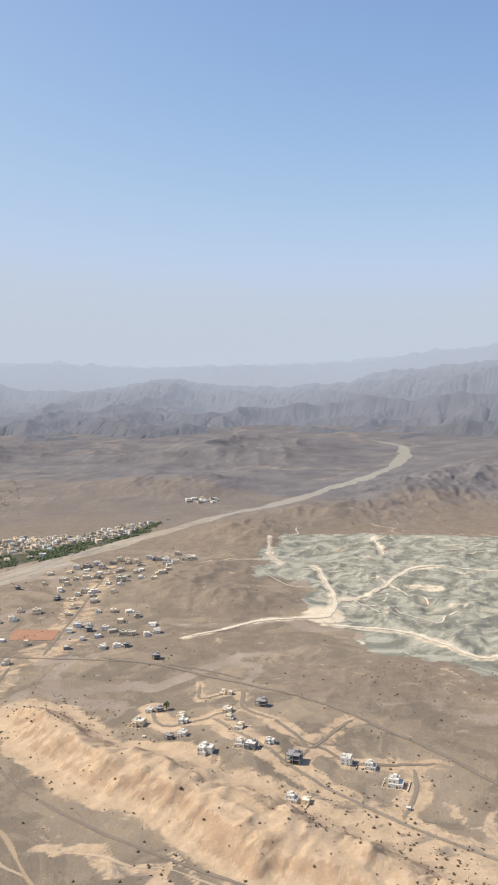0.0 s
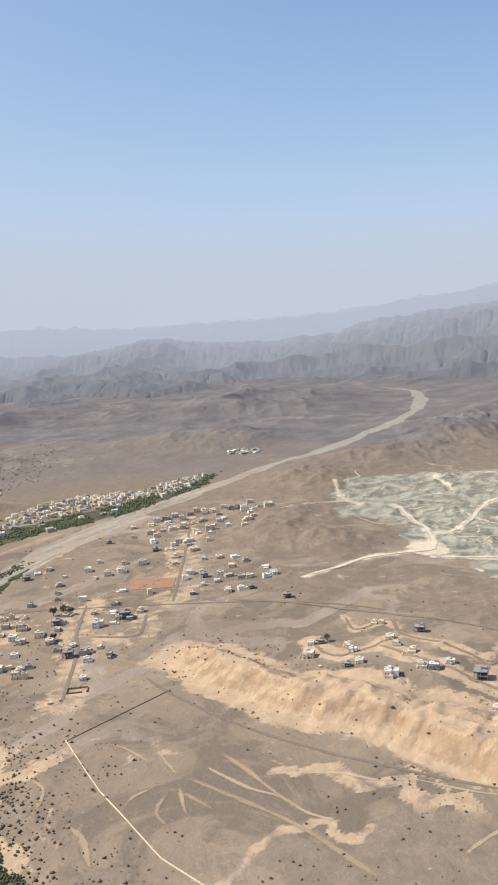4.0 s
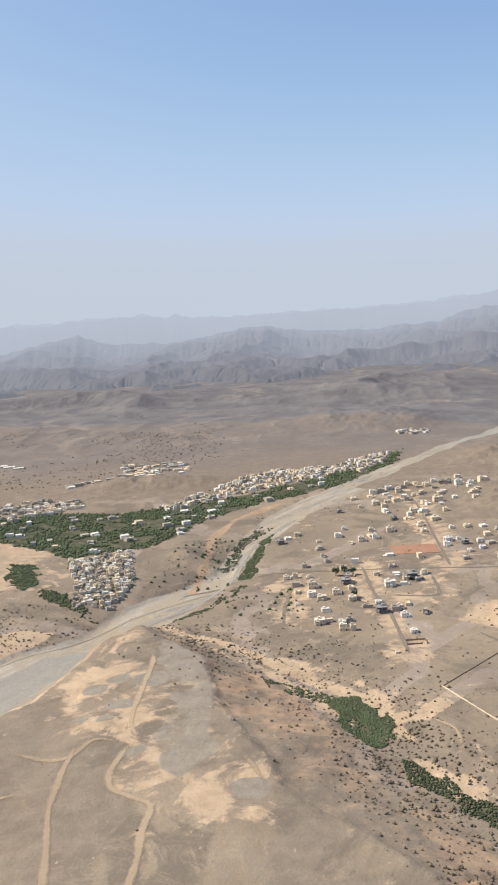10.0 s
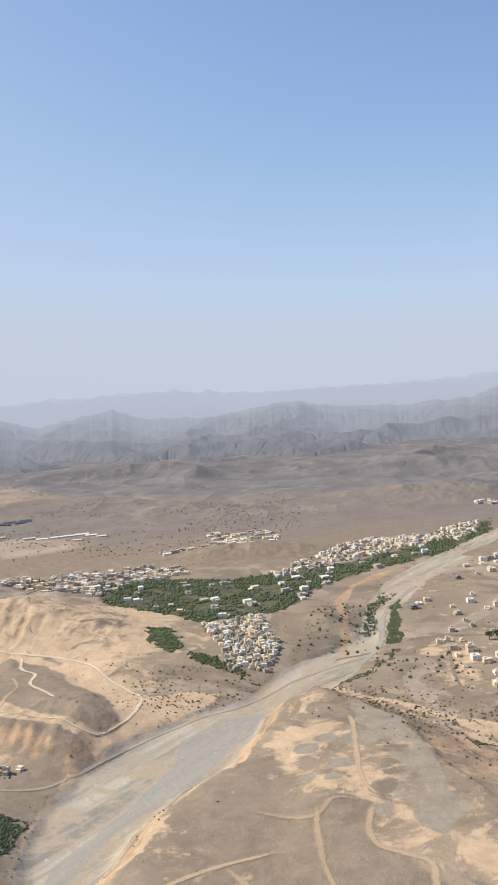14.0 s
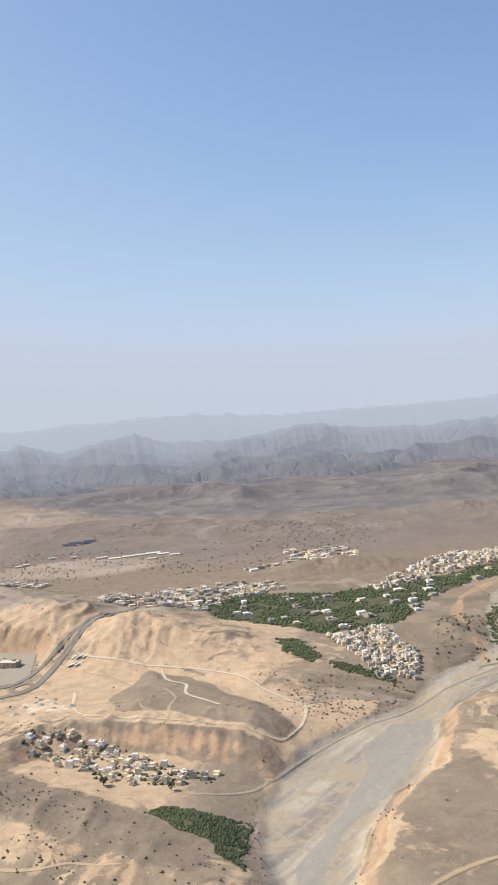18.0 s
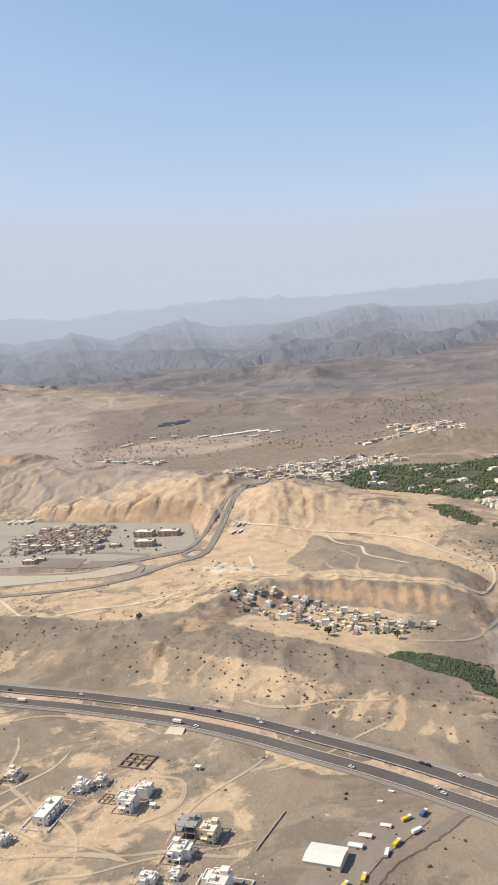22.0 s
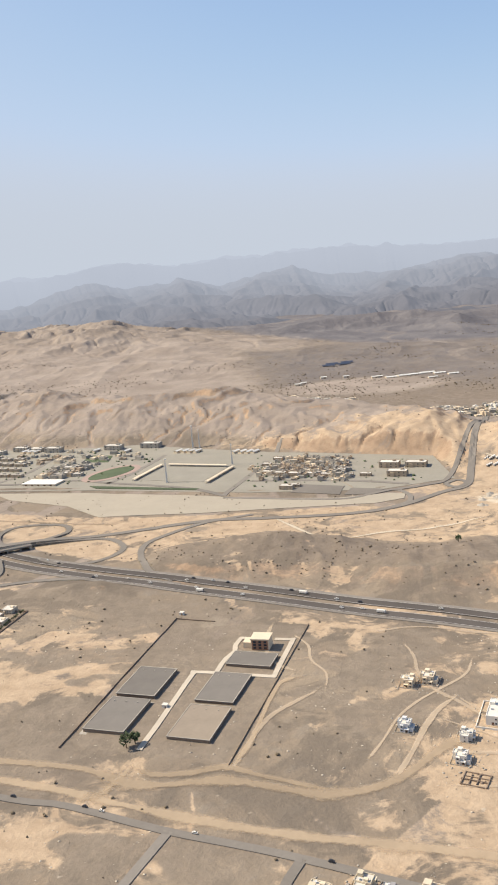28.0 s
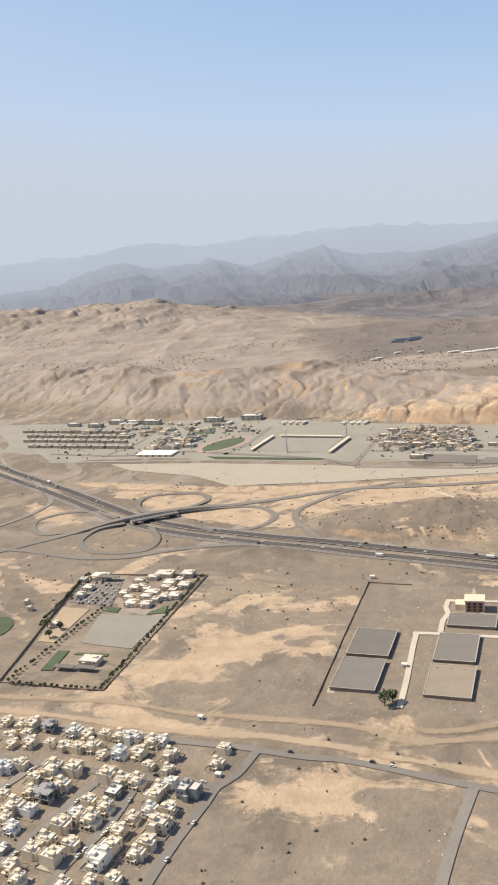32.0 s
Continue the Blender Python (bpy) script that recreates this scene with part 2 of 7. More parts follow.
def height(x, y):
    """The lie of the land."""
    x, y = np.asarray(x, float), np.asarray(y, float)
    z = 2.2 * (fbm(x / 90, y / 90, 3, 1) - 0.5) + 0.7 * (fbm(x / 16, y / 16, 2, 2) - 0.5)
    for hx, hy, rx, ry, h in HUMPS:
        z = z + h * np.exp(-(((x - hx) / rx) ** 2 + ((y - hy) / ry) ** 2)) * (0.6 + 0.8 * fbm(x / 40, y / 40, 3, 5) + 0.35 * (ridged(x / 18, y / 22, 3, 24) - 0.4))
    warp = 1.4 * fbm(x / 70, y / 70, 3, 6)
    gully = ridged(x / 26, y / 40, 3, 7)
    z = z + ridge_h(x, y, HILL_CREST, 62, 55) * (0.75 + 0.25 * gully + 0.2 * ridged(x / 24 + warp, y / 40 - warp, 4, 27))
    z = z + ridge_h(x, y, SCARP, 15, 46) * (0.8 + 0.35 * ridged(x / 11, y / 40, 2, 8))
    z = z + ridge_h(x, y, CAMP_CREST, 105, 95) * (0.62 + 0.5 * ridged(x / 90 + warp, y / 110 - warp, 3, 9) + 0.14 * ridged(x / 30 + 1.6 * warp, y / 46 - 1.2 * warp, 3, 25) + 0.16 * fbm(x / 14, y / 14, 3, 66))
    z = z + ridge_h(x, y, DARK_CREST, 26, 44) * (0.8 + 0.4 * gully)
    z = z + ridge_h(x, y, TAN_CREST, 420, 380) * (0.45 + 0.62 * ridged(x / 330 + 0.5 * warp, y / 280 - 0.5 * warp, 3, 11) + 0.30 * ridged(x / 130 + warp, y / 140, 4, 26))
    z = z + 6 * smooth(3, -24, poly_d(x, y, GRAVEL_TOP) + 10 * (fbm(x / 20, y / 20, 3, 28) - 0.5))
    # the sand ridge, the mesa and the wadis
    d = poly_d(x, y, SAND_RIDGE) + 14 * (fbm(x / 25, y / 25, 3, 12) - 0.5)
    z = z + smooth(6, -24, d) * (4.5 + 5.0 * ridged(x / 34, y / 34, 3, 13) + 3.0 * fbm(x / 7, y / 7, 3, 65) + 5.0 * ridged((x + y) / 14 + 0.6 * warp, (y - x) / 24, 3, 19))
    d = poly_d(x, y, MESA) + 9 * (fbm(x / 16, y / 16, 4, 14) - 0.5)
    east = smooth(-430, -400, x)
    z = z + 7.5 * (1 - east) * smooth(13, -6, d) + east * (1.6 * smooth(1.0, -2.5, d) + 8.4 * np.clip(1 - d / 56, 0, 1) ** 1.2)
    d = poly_d(x, y, RIVER_LOW) + 9 * (fbm(x / 22, y / 22, 4, 64) - 0.5)
    low = smooth(1000, 600, y)
    z = z * smooth(-4, 17, d) - (4.5 * smooth(34, -4, d) + 2.5 * smooth(6, -5, d)) * low
    d = line_d(x, y, WASH)
    z = z - 4 * smooth(45, 5, d) * smooth(-10, 12, poly_d(x, y, MESA))
    # quarried ground
    d = poly_d(x, y, QUARRY)
    z = z + smooth(10, -40, d) * (11 * ridged(x / 85 + 1.5 * warp, y / 60 - warp, 6, 21) + 2.2 * ridged((x + y) / 30 + 2 * warp, (y - x) / 16, 3, 22) - 6)
    # the dark ranges beyond the valley
    up = line_d(x, y, RIVER_UP)
    cut = line_d(x, y, ROAD_CUT)
    z = z * (0.60 + 0.40 * smooth(6, 48, cut))
    far = smooth(2750, 2300, np.hypot(x + 450, y + 50)) * smooth(-40, 620, y - np.interp(x, [p[0] for p in RANGE_FOOT], [p[1] for p in RANGE_FOOT]) + 200 * (fbm(x / 400, y / 400, 2, 15) - 0.5)) * smooth(30, 320, up)
    z = z + far * (0.012 * np.maximum(y - 1800, 0) + 46 * ridged(x / 420, y / 420, 4, 16) + 14 * ridged(x / 140, y / 140, 4, 17) - 12)
    z = z + far * smooth(2500, 3200, y) * 34 * ridged(x / 650 + 0.3, y / 500, 4, 23)
    z = z * smooth(3950, 3450, np.hypot(x + 450, y + 50))
    mid = smooth(1250, 1600, y) * smooth(1900, 1600, y) * smooth(60, 260, up)
    z = z + mid * 12 * ridged(x / 130, y / 130, 4, 18)
    # built-up flats
    flat = smooth(18, -6, poly_d(x, y, CAMP))
    z = z * (1 - flat) + 1.5 * flat
    d = line_d(x, y, HIGHWAY)
    z = z * (0.15 + 0.85 * smooth(12, 24, d))
    flat = smooth(40, 10, np.hypot(x + 1085, y - 505) - 95) * smooth(24, 12, np.abs(y - 505) - 60)
    return z * (1 - 0.8 * flat)


def soil(x, y):
    """How fast running water wears the ground: not at all where it is built over."""
    k = 0.022 + 0.02 * smooth(1300, 2300, y) + 0.06 * smooth(700, 350, line_d(x, y, [p[:2] for p in TAN_CREST])) + 0.06 * smooth(30, 6, poly_d(x, y, SAND_RIDGE)) + 0.03 * smooth(40, 20, line_d(x, y, [p[:2] for p in SCARP])) + 0.06 * smooth(230, 120, line_d(x, y, [p[:2] for p in CAMP_CREST]))
    k = k * smooth(0, 14, poly_d(x, y, CAMP)) * smooth(12, 26, line_d(x, y, HIGHWAY)) * smooth(0, 14, poly_d(x, y, RSV_YARD)) * smooth(0, 10, poly_d(x, y, SCHOOL_WALL))
    k = k * smooth(115, 140, np.hypot(x + 1085, y - 505)) * smooth(0, 8, poly_d(x, y, RIVER_LOW)) * smooth(0, 10, poly_d(x, y, SUBURB_GROUND))
    return k * smooth(4300, 3900, y) * (1 - 0.6 * smooth(4, -8, poly_d(x, y, MESA)))


def erode(x, y, z, soft, sink, rounds=3):
    """Cuts gullies into the land: hollows are filled to their lip, rain runs down the steepest way, and streams wear their beds."""
    r, c = z.shape
    n = r * c
    dx, dy = (x[:, 1] - x[:, 0])[:, None] + 0 * z, np.gradient(y[:, 0])[:, None] + 0 * z
    flat = z.ravel().tolist()
    # hollows are filled from the rim inwards, lowest level first
    done = np.zeros((r, c), bool)
    done[[0, -1]] = True
    done[:, [0, -1]] = True
    done |= sink
    base, fine = float(z.min()) - 1.0, 1 / 0.04
    levels = [[] for _ in range(int((float(z.max()) - base + 40) * fine))]
    for i in np.flatnonzero(done.ravel()).tolist():
        levels[int((flat[i] - base) * fine)].append(i)
    done = bytearray(done.ravel().astype(np.uint8).tobytes())
    steps = (-c - 1, -c, -c + 1, -1, 1, c - 1, c, c + 1)
    for stack in levels:
        while stack:
            i = stack.pop()
            h = flat[i]
            for s in steps:
                j = i + s
                if 0 <= j < n and not done[j]:
                    done[j] = 1
                    if flat[j] <= h:
                        flat[j] = h + 0.001
                    levels[int((flat[j] - base) * fine)].append(j)
    full = np.array(flat).reshape(r, c)
    for k in range(rounds):
        best, to = np.zeros((r, c)), np.arange(n).reshape(r, c)
        gap = np.ones((r, c))
        for a in (-1, 0, 1):
            for b in (-1, 0, 1):
                if a == b == 0:
                    continue
                there = np.full((r, c), 1e9)
                i0, i1, j0, j1 = max(a, 0), r + min(a, 0), max(b, 0), c + min(b, 0)
                there[max(-a, 0):r + min(-a, 0), max(-b, 0):c + min(-b, 0)] = full[i0:i1, j0:j1]
                d = np.hypot(a * dy, b * dx)
                fall = (full - there) / d
                better = fall > best
                best = np.where(better, fall, best)
                to = np.where(better, np.arange(n).reshape(r, c) + a * c + b, to)
                gap = np.where(better, d, gap)
        order = np.argsort(full.ravel(), kind="stable")
        target, up = to.ravel().tolist(), order.tolist()
        area = (dx * dy).ravel().tolist()
        for i in reversed(up):
            j = target[i]
            if j != i:
                area[j] += area[i]
        drain = np.array(area).reshape(r, c)
        wear = (soft * np.minimum(drain, 40000.0) ** 0.5 / gap).ravel().tolist()
        level = full.ravel().tolist()
        for i in up:
            j = target[i]
            if j != i:
                w = wear[i]
                level[i] = (level[i] + w * level[j]) / (1 + w)
        full = np.array(level).reshape(r, c)
    return np.where(soft > 0, np.minimum(full, z + 0.8), z), drain


# ---- materials ----
def node_material(name, rough=0.9):
    m = bpy.data.materials.new(name)
    m.use_nodes = True
    b = m.node_tree.nodes["Principled BSDF"]
    b.inputs["Roughness"].default_value = rough
    b.inputs["Specular IOR Level"].default_value = 0.25
    return m, m.node_tree.nodes, m.node_tree.links, b


def mix_node(nodes, links, fac, a, b, blend="MIX"):
    n = nodes.new("ShaderNodeMix")
    n.data_type, n.blend_type = "RGBA", blend
    for socket, value in ((n.inputs[0], fac), (n.inputs[6], a), (n.inputs[7], b)):
        if isinstance(value, (tuple, list)):
            socket.default_value = (*value, 1.0)[:4]
        elif isinstance(value, (int, float)):
            socket.default_value = value
        else:
            links.new(value, socket)
    return n.outputs[2]


def math_node(nodes, links, op, a, b=0.0, clamp=False):
    n = nodes.new("ShaderNodeMath")
    n.operation, n.use_clamp = op, clamp
    for socket, value in zip(n.inputs, (a, b)):
        if isinstance(value, (int, float)):
            socket.default_value = value
        else:
            links.new(value, socket)
    return n.outputs[0]


def noise_node(nodes, links, vector, scale, detail=4.0, rough=0.6, warp=0.0):
    n = nodes.new("ShaderNodeTexNoise")
    n.inputs["Scale"].default_value, n.inputs["Detail"].default_value, n.inputs["Roughness"].default_value = scale, detail, rough
    n.inputs["Distortion"].default_value = warp
    links.new(vector, n.inputs["Vector"])
    return n.outputs["Fac"]


def ramp_node(nodes, links, fac, lo, hi):
    n = nodes.new("ShaderNodeMapRange")
    n.interpolation_type = "SMOOTHSTEP"
    links.new(fac, n.inputs[0])
    n.inputs[1].default_value, n.inputs[2].default_value = lo, hi
    return n.outputs[0]


def worn_material(name, colour, rough=0.9, vary=0.18, grain=1.2, blotch=0.12, spec=0.25, bump=0.15):
    """A plain surface with grain, blotches and a tint of its own for each object."""
    m, nodes, links, b = node_material(name, rough)
    b.inputs["Specular IOR Level"].default_value = spec
    co = nodes.new("ShaderNodeTexCoord").outputs["Object"]
    info = nodes.new("ShaderNodeObjectInfo").outputs["Random"]
    fine, wide = noise_node(nodes, links, co, grain, 5), noise_node(nodes, links, co, blotch, 3)
    value = math_node(nodes, links, "ADD", math_node(nodes, links, "MULTIPLY", fine, vary), math_node(nodes, links, "MULTIPLY", wide, vary * 1.4))
    value = math_node(nodes, links, "ADD", value, math_node(nodes, links, "MULTIPLY", info, vary * 0.8))
    value = math_node(nodes, links, "ADD", value, 1.0 - vary * 1.6)
    n = nodes.new("ShaderNodeVectorMath")
    n.operation = "SCALE"
    n.inputs[0].default_value = colour
    links.new(value, n.inputs["Scale"])
    links.new(n.outputs[0], b.inputs["Base Color"])
    if bump:
        bp = nodes.new("ShaderNodeBump")
        bp.inputs["Strength"].default_value, bp.inputs["Distance"].default_value = bump, 0.2
        links.new(fine, bp.inputs["Height"])
        links.new(bp.outputs[0], b.inputs["Normal"])
    return m


def land_material():
    """Gravel plain; sand, wadi shingle, dark rock, tan rock, quarried stone, dust, tilled green and, on far land,
    violet rock tone with distance haze painted in, by cover.
    """
    m, nodes, links, b = node_material("desert_ground", 0.95)
    b.inputs["Specular IOR Level"].default_value = 0.1
    geo = nodes.new("ShaderNodeNewGeometry").outputs["Position"]
    wide, mid, fine = noise_node(nodes, links, geo, 0.012, 6), noise_node(nodes, links, geo, 0.09, 7, 0.68), noise_node(nodes, links, geo, 0.6, 5, 0.7)
    torn = noise_node(nodes, links, geo, 0.035, 10, 0.71, 1.6)
    cover = []
    for key in ("cover_a", "cover_b", "cover_c"):
        at = nodes.new("ShaderNodeAttribute")
        at.attribute_name = key
        sep = nodes.new("ShaderNodeSeparateColor")
        links.new(at.outputs["Color"], sep.inputs[0])
        cover += [sep.outputs[0], sep.outputs[1], sep.outputs[2], at.outputs["Alpha"]]
    jitter = math_node(nodes, links, "ADD", math_node(nodes, links, "MULTIPLY", torn, 1.5), math_node(nodes, links, "MULTIPLY", mid, 0.6))
    jitter = math_node(nodes, links, "SUBTRACT", jitter, 1.05)

    def masked(fac, spread=0.6, soft=0.15):
        s = math_node(nodes, links, "ADD", fac, math_node(nodes, links, "MULTIPLY", jitter, spread))
        return ramp_node(nodes, links, s, 0.5 - soft, 0.5 + soft)

    col = mix_node(nodes, links, ramp_node(nodes, links, wide, 0.35, 0.65), (0.222, 0.178, 0.132), (0.290, 0.231, 0.166))
    col = mix_node(nodes, links, ramp_node(nodes, links, mid, 0.45, 0.75), col, (0.248, 0.209, 0.163))
    stony = ramp_node(nodes, links, noise_node(nodes, links, geo, 0.017, 9, 0.66, 1.1), 0.47, 0.56)
    col = mix_node(nodes, links, math_node(nodes, links, "MULTIPLY", stony, 0.8), col, (0.168, 0.139, 0.108))
    sand = mix_node(nodes, links, ramp_node(nodes, links, mid, 0.3, 0.7), (0.380, 0.282, 0.188), (0.486, 0.369, 0.252))
    flow = nodes.new("ShaderNodeMapping")
    turn = nodes.new("ShaderNodeMapping")
    turn.inputs["Rotation"].default_value, flow.inputs["Scale"].default_value = (0, 0, radians(-57)), (0.010, 0.105, 0.05)
    links.new(geo, turn.inputs["Vector"])
    links.new(turn.outputs[0], flow.inputs["Vector"])
    bars = noise_node(nodes, links, flow.outputs[0], 1.0, 6, 0.62)
    shingle = mix_node(nodes, links, ramp_node(nodes, links, bars, 0.38, 0.62), (0.232, 0.214, 0.186), (0.392, 0.350, 0.286))
    shingle = mix_node(nodes, links, ramp_node(nodes, links, torn, 0.44, 0.56), shingle, (0.340, 0.286, 0.214))
    rock = mix_node(nodes, links, ramp_node(nodes, links, mid, 0.3, 0.7), (0.184, 0.147, 0.112), (0.240, 0.194, 0.148))
    tan = mix_node(nodes, links, ramp_node(nodes, links, wide, 0.35, 0.65), (0.260, 0.213, 0.172), (0.334, 0.278, 0.228))
    heaps = noise_node(nodes, links, geo, 0.022, 9, 0.70, 2.4)
    quarry = mix_node(nodes, links, ramp_node(nodes, links, heaps, 0.40, 0.60), (0.178, 0.178, 0.146), (0.360, 0.348, 0.282))
    dust = mix_node(nodes, links, ramp_node(nodes, links, mid, 0.3, 0.7), (0.500, 0.420, 0.310), (0.640, 0.560, 0.430))
    green = mix_node(nodes, links, ramp_node(nodes, links, mid, 0.4, 0.6), (0.058, 0.066, 0.042), (0.115, 0.105, 0.070))
    # far rock tone, made bluer to paint distance haze into the ground colour
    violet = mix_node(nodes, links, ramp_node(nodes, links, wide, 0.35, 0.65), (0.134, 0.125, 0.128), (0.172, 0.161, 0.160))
    silt = mix_node(nodes, links, ramp_node(nodes, links, bars, 0.3, 0.7), (0.262, 0.246, 0.214), (0.305, 0.288, 0.250))
    ashy = mix_node(nodes, links, ramp_node(nodes, links, mid, 0.35, 0.65), (0.232, 0.202, 0.162), (0.286, 0.250, 0.200))
    gravel = mix_node(nodes, links, ramp_node(nodes, links, mid, 0.3, 0.7), (0.200, 0.163, 0.124), (0.258, 0.210, 0.158))
    rust = mix_node(nodes, links, ramp_node(nodes, links, mid, 0.3, 0.7), (0.290, 0.200, 0.132), (0.400, 0.286, 0.190))
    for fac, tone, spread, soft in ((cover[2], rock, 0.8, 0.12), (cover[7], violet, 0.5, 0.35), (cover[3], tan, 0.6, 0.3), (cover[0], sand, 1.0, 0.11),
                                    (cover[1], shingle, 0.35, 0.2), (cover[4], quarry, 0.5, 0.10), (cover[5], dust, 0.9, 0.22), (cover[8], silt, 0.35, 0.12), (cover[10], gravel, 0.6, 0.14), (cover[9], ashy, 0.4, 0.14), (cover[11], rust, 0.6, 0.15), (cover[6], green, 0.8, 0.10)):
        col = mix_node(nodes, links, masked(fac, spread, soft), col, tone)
    debris = ramp_node(nodes, links, noise_node(nodes, links, geo, 0.22, 3, 0.5), 0.70, 0.78)
    col = mix_node(nodes, links, math_node(nodes, links, "MULTIPLY", debris, 0.5), col, (0.52, 0.45, 0.35))
    vein = math_node(nodes, links, "ABSOLUTE", math_node(nodes, links, "SUBTRACT", noise_node(nodes, links, geo, 0.045, 7, 0.62, 2.2), 0.5))
    vein = math_node(nodes, links, "MULTIPLY", ramp_node(nodes, links, vein, 0.022, 0.002), ramp_node(nodes, links, wide, 0.48, 0.62))
    col = mix_node(nodes, links, math_node(nodes, links, "MULTIPLY", vein, 0.16), col, (0.50, 0.41, 0.30))
    scour = ramp_node(nodes, links, noise_node(nodes, links, geo, 0.06, 10, 0.74, 1.4), 0.56, 0.66)
    col = mix_node(nodes, links, math_node(nodes, links, "MULTIPLY", scour, 0.34), col, mix_node(nodes, links, 1.0, col, (1.45, 1.38, 1.28), "MULTIPLY"))
    grit = ramp_node(nodes, links, fine, 0.3, 0.72)
    col = mix_node(nodes, links, 0.12, col, mix_node(nodes, links, grit, (0.62, 0.60, 0.58), (1.28, 1.27, 1.25)), "MULTIPLY")
    links.new(col, b.inputs["Base Color"])
    bp = nodes.new("ShaderNodeBump")
    bp.inputs["Strength"].default_value, bp.inputs["Distance"].default_value = 0.55, 1.2
    links.new(math_node(nodes, links, "ADD", math_node(nodes, links, "MULTIPLY", mid, 1.9), math_node(nodes, links, "MULTIPLY", fine, 0.3)), bp.inputs["Height"])
    links.new(bp.outputs[0], b.inputs["Normal"])
    return m


def grid_mesh(name, xs, ys, zs):
    """A sheet of quads over rows and columns of points."""
    r, c = xs.shape
    me = bpy.data.meshes.new(name)
    n, q = r * c, (r - 1) * (c - 1)
    me.vertices.add(n)
    me.vertices.foreach_set("co", np.stack([xs.ravel(), ys.ravel(), zs.ravel()], 1).ravel().astype(np.float32))
    i = np.arange(n).reshape(r, c)
    quads = np.stack([i[:-1, :-1], i[:-1, 1:], i[1:, 1:], i[1:, :-1]], -1).reshape(-1)
    me.loops.add(q * 4)
    me.loops.foreach_set("vertex_index", quads.astype(np.int32))
    me.polygons.add(q)
    me.polygons.foreach_set("loop_start", np.arange(0, q * 4, 4, dtype=np.int32))
    me.polygons.foreach_set("use_smooth", np.ones(q, bool))
    me.update()
    me.validate()
    return me


# ---- the ground ----
rows, y = [-1500.0, -600.0, -150.0, 60.0], 110.0
while y < 5000:
    rows.append(y)
    y += 1.0 + 0.0030 * y
rows.append(5600.0)
GY = np.array(rows)[:, None] + np.zeros((1, 1150))
GX = -460 + np.linspace(-1, 1, 1150)[None, :] * (760 + 0.62 * np.maximum(GY, -200))
GZ, DRAIN = erode(GX, GY, height(GX, GY), soil(GX, GY), poly_d(GX, GY, RIVER_LOW) < -4)


def cover_masks(x, y, z):
    stream = np.log(DRAIN)
    for k in range(2):
        wide = np.pad(stream, 1, mode="edge")
        stream = np.maximum.reduce([stream] + [wide[a:a + stream.shape[0], b:b + stream.shape[1]] - 0.7 for a in (0, 1, 2) for b in (0, 1, 2)])
    lee = np.hypot(np.gradient(z, axis=1) / np.gradient(x, axis=1), np.gradient(z, axis=0) / np.gradient(y, axis=0))
    n1, n2, n3 = fbm(x / 45, y / 45, 5, 31), fbm(x / 140, y / 140, 4, 33), fbm(x / 14, y / 14, 3, 35)
    wob = 26 * (n1 - 0.5)
    rd = poly_d(x, y, RIVER_LOW)
    up = line_d(x, y, RIVER_UP)
    wash = line_d(x, y, WASH)
    river = np.maximum(smooth(7, -3, rd + wob * 0.3), smooth(19, 9, up * (1 + np.maximum(y - 2150, 0) / 160) + wob * 0.8) * smooth(2560, 2300, y))
    # sand
    sand = 0.20 + 0.8 * (n2 - 0.5)
    sr = poly_d(x, y, SAND_RIDGE) + wob
    sand = np.maximum(sand, smooth(26, -6, sr))
    band = poly_d(x, y, WASH_BAND)
    braid = ridged(band / 6.5 + 1.8 * n1, (y - x) / 170, 3, 67)
    sand = np.maximum(sand, smooth(9, -3, band + 0.4 * wob) * (0.20 + 0.50 * smooth(0.40, 0.72, braid)))
    sand = np.maximum(sand, 0.8 * smooth(8, 3, np.abs(wash + 6 * (n1 - 0.5) - 9)) * smooth(4, -4, band))
    north = smooth(12, 30, line_d(x, y, HIGHWAY)) * smooth(-1260, -1180, x) * smooth(-470, -560, x) * smooth(330, 400, y + 0.30 * (x + 720)) * smooth(900, 780, y)
    sand = np.maximum(sand, north * (0.55 + 0.7 * (n1 - 0.35)))
    south = smooth(-640, -700, x) * smooth(480, 400, y)
    sand = np.maximum(sand, south * (0.255 + 1.35 * (n1 - 0.5) + 0.24 * smooth(46, 12, line_d(x, y, SANDY_BELT)) + 0.20 * smooth(120, 40, np.hypot(x + 735, y - 225))))
    md = poly_d(x, y, MESA)
    mesa = smooth(4, -10, md)
    blob = fbm(x / 17, y / 17, 4, 45)
    sandy = smooth(13, -11, poly_d(x, y, MESA_SAND) + wob * 0.8)
    ashy = smooth(4, -5, poly_d(x, y, MESA_GREENISH) + wob * 0.6) * (0.66 + 1.0 * (blob - 0.5))
    for bx, by, br in MESA_BLOBS:
        ashy = np.maximum(ashy, smooth(br * 1.35, br * 0.8, np.hypot((x - bx) / 1.15, y - by) + 0.6 * wob + 9 * (n3 - 0.5)))
    sand = np.maximum(sand, mesa * (0.27 + 0.9 * (n1 - 0.5)))
    sand = np.maximum(sand, sandy * (0.60 + 0.9 * (blob - 0.5)))
    sand = np.maximum(sand, 0.85 * smooth(14, 4, np.abs(md + 2)) * smooth(-425, -440, x) * smooth(520, 480, y))
    rill = smooth(6.4, 8.0, stream + 1.6 * (n3 - 0.5)) * smooth(1250, 900, y) * smooth(-10, 10, poly_d(x, y, MESA))
    sand = np.maximum(sand, 0.60 * rill * smooth(470, 420, y))
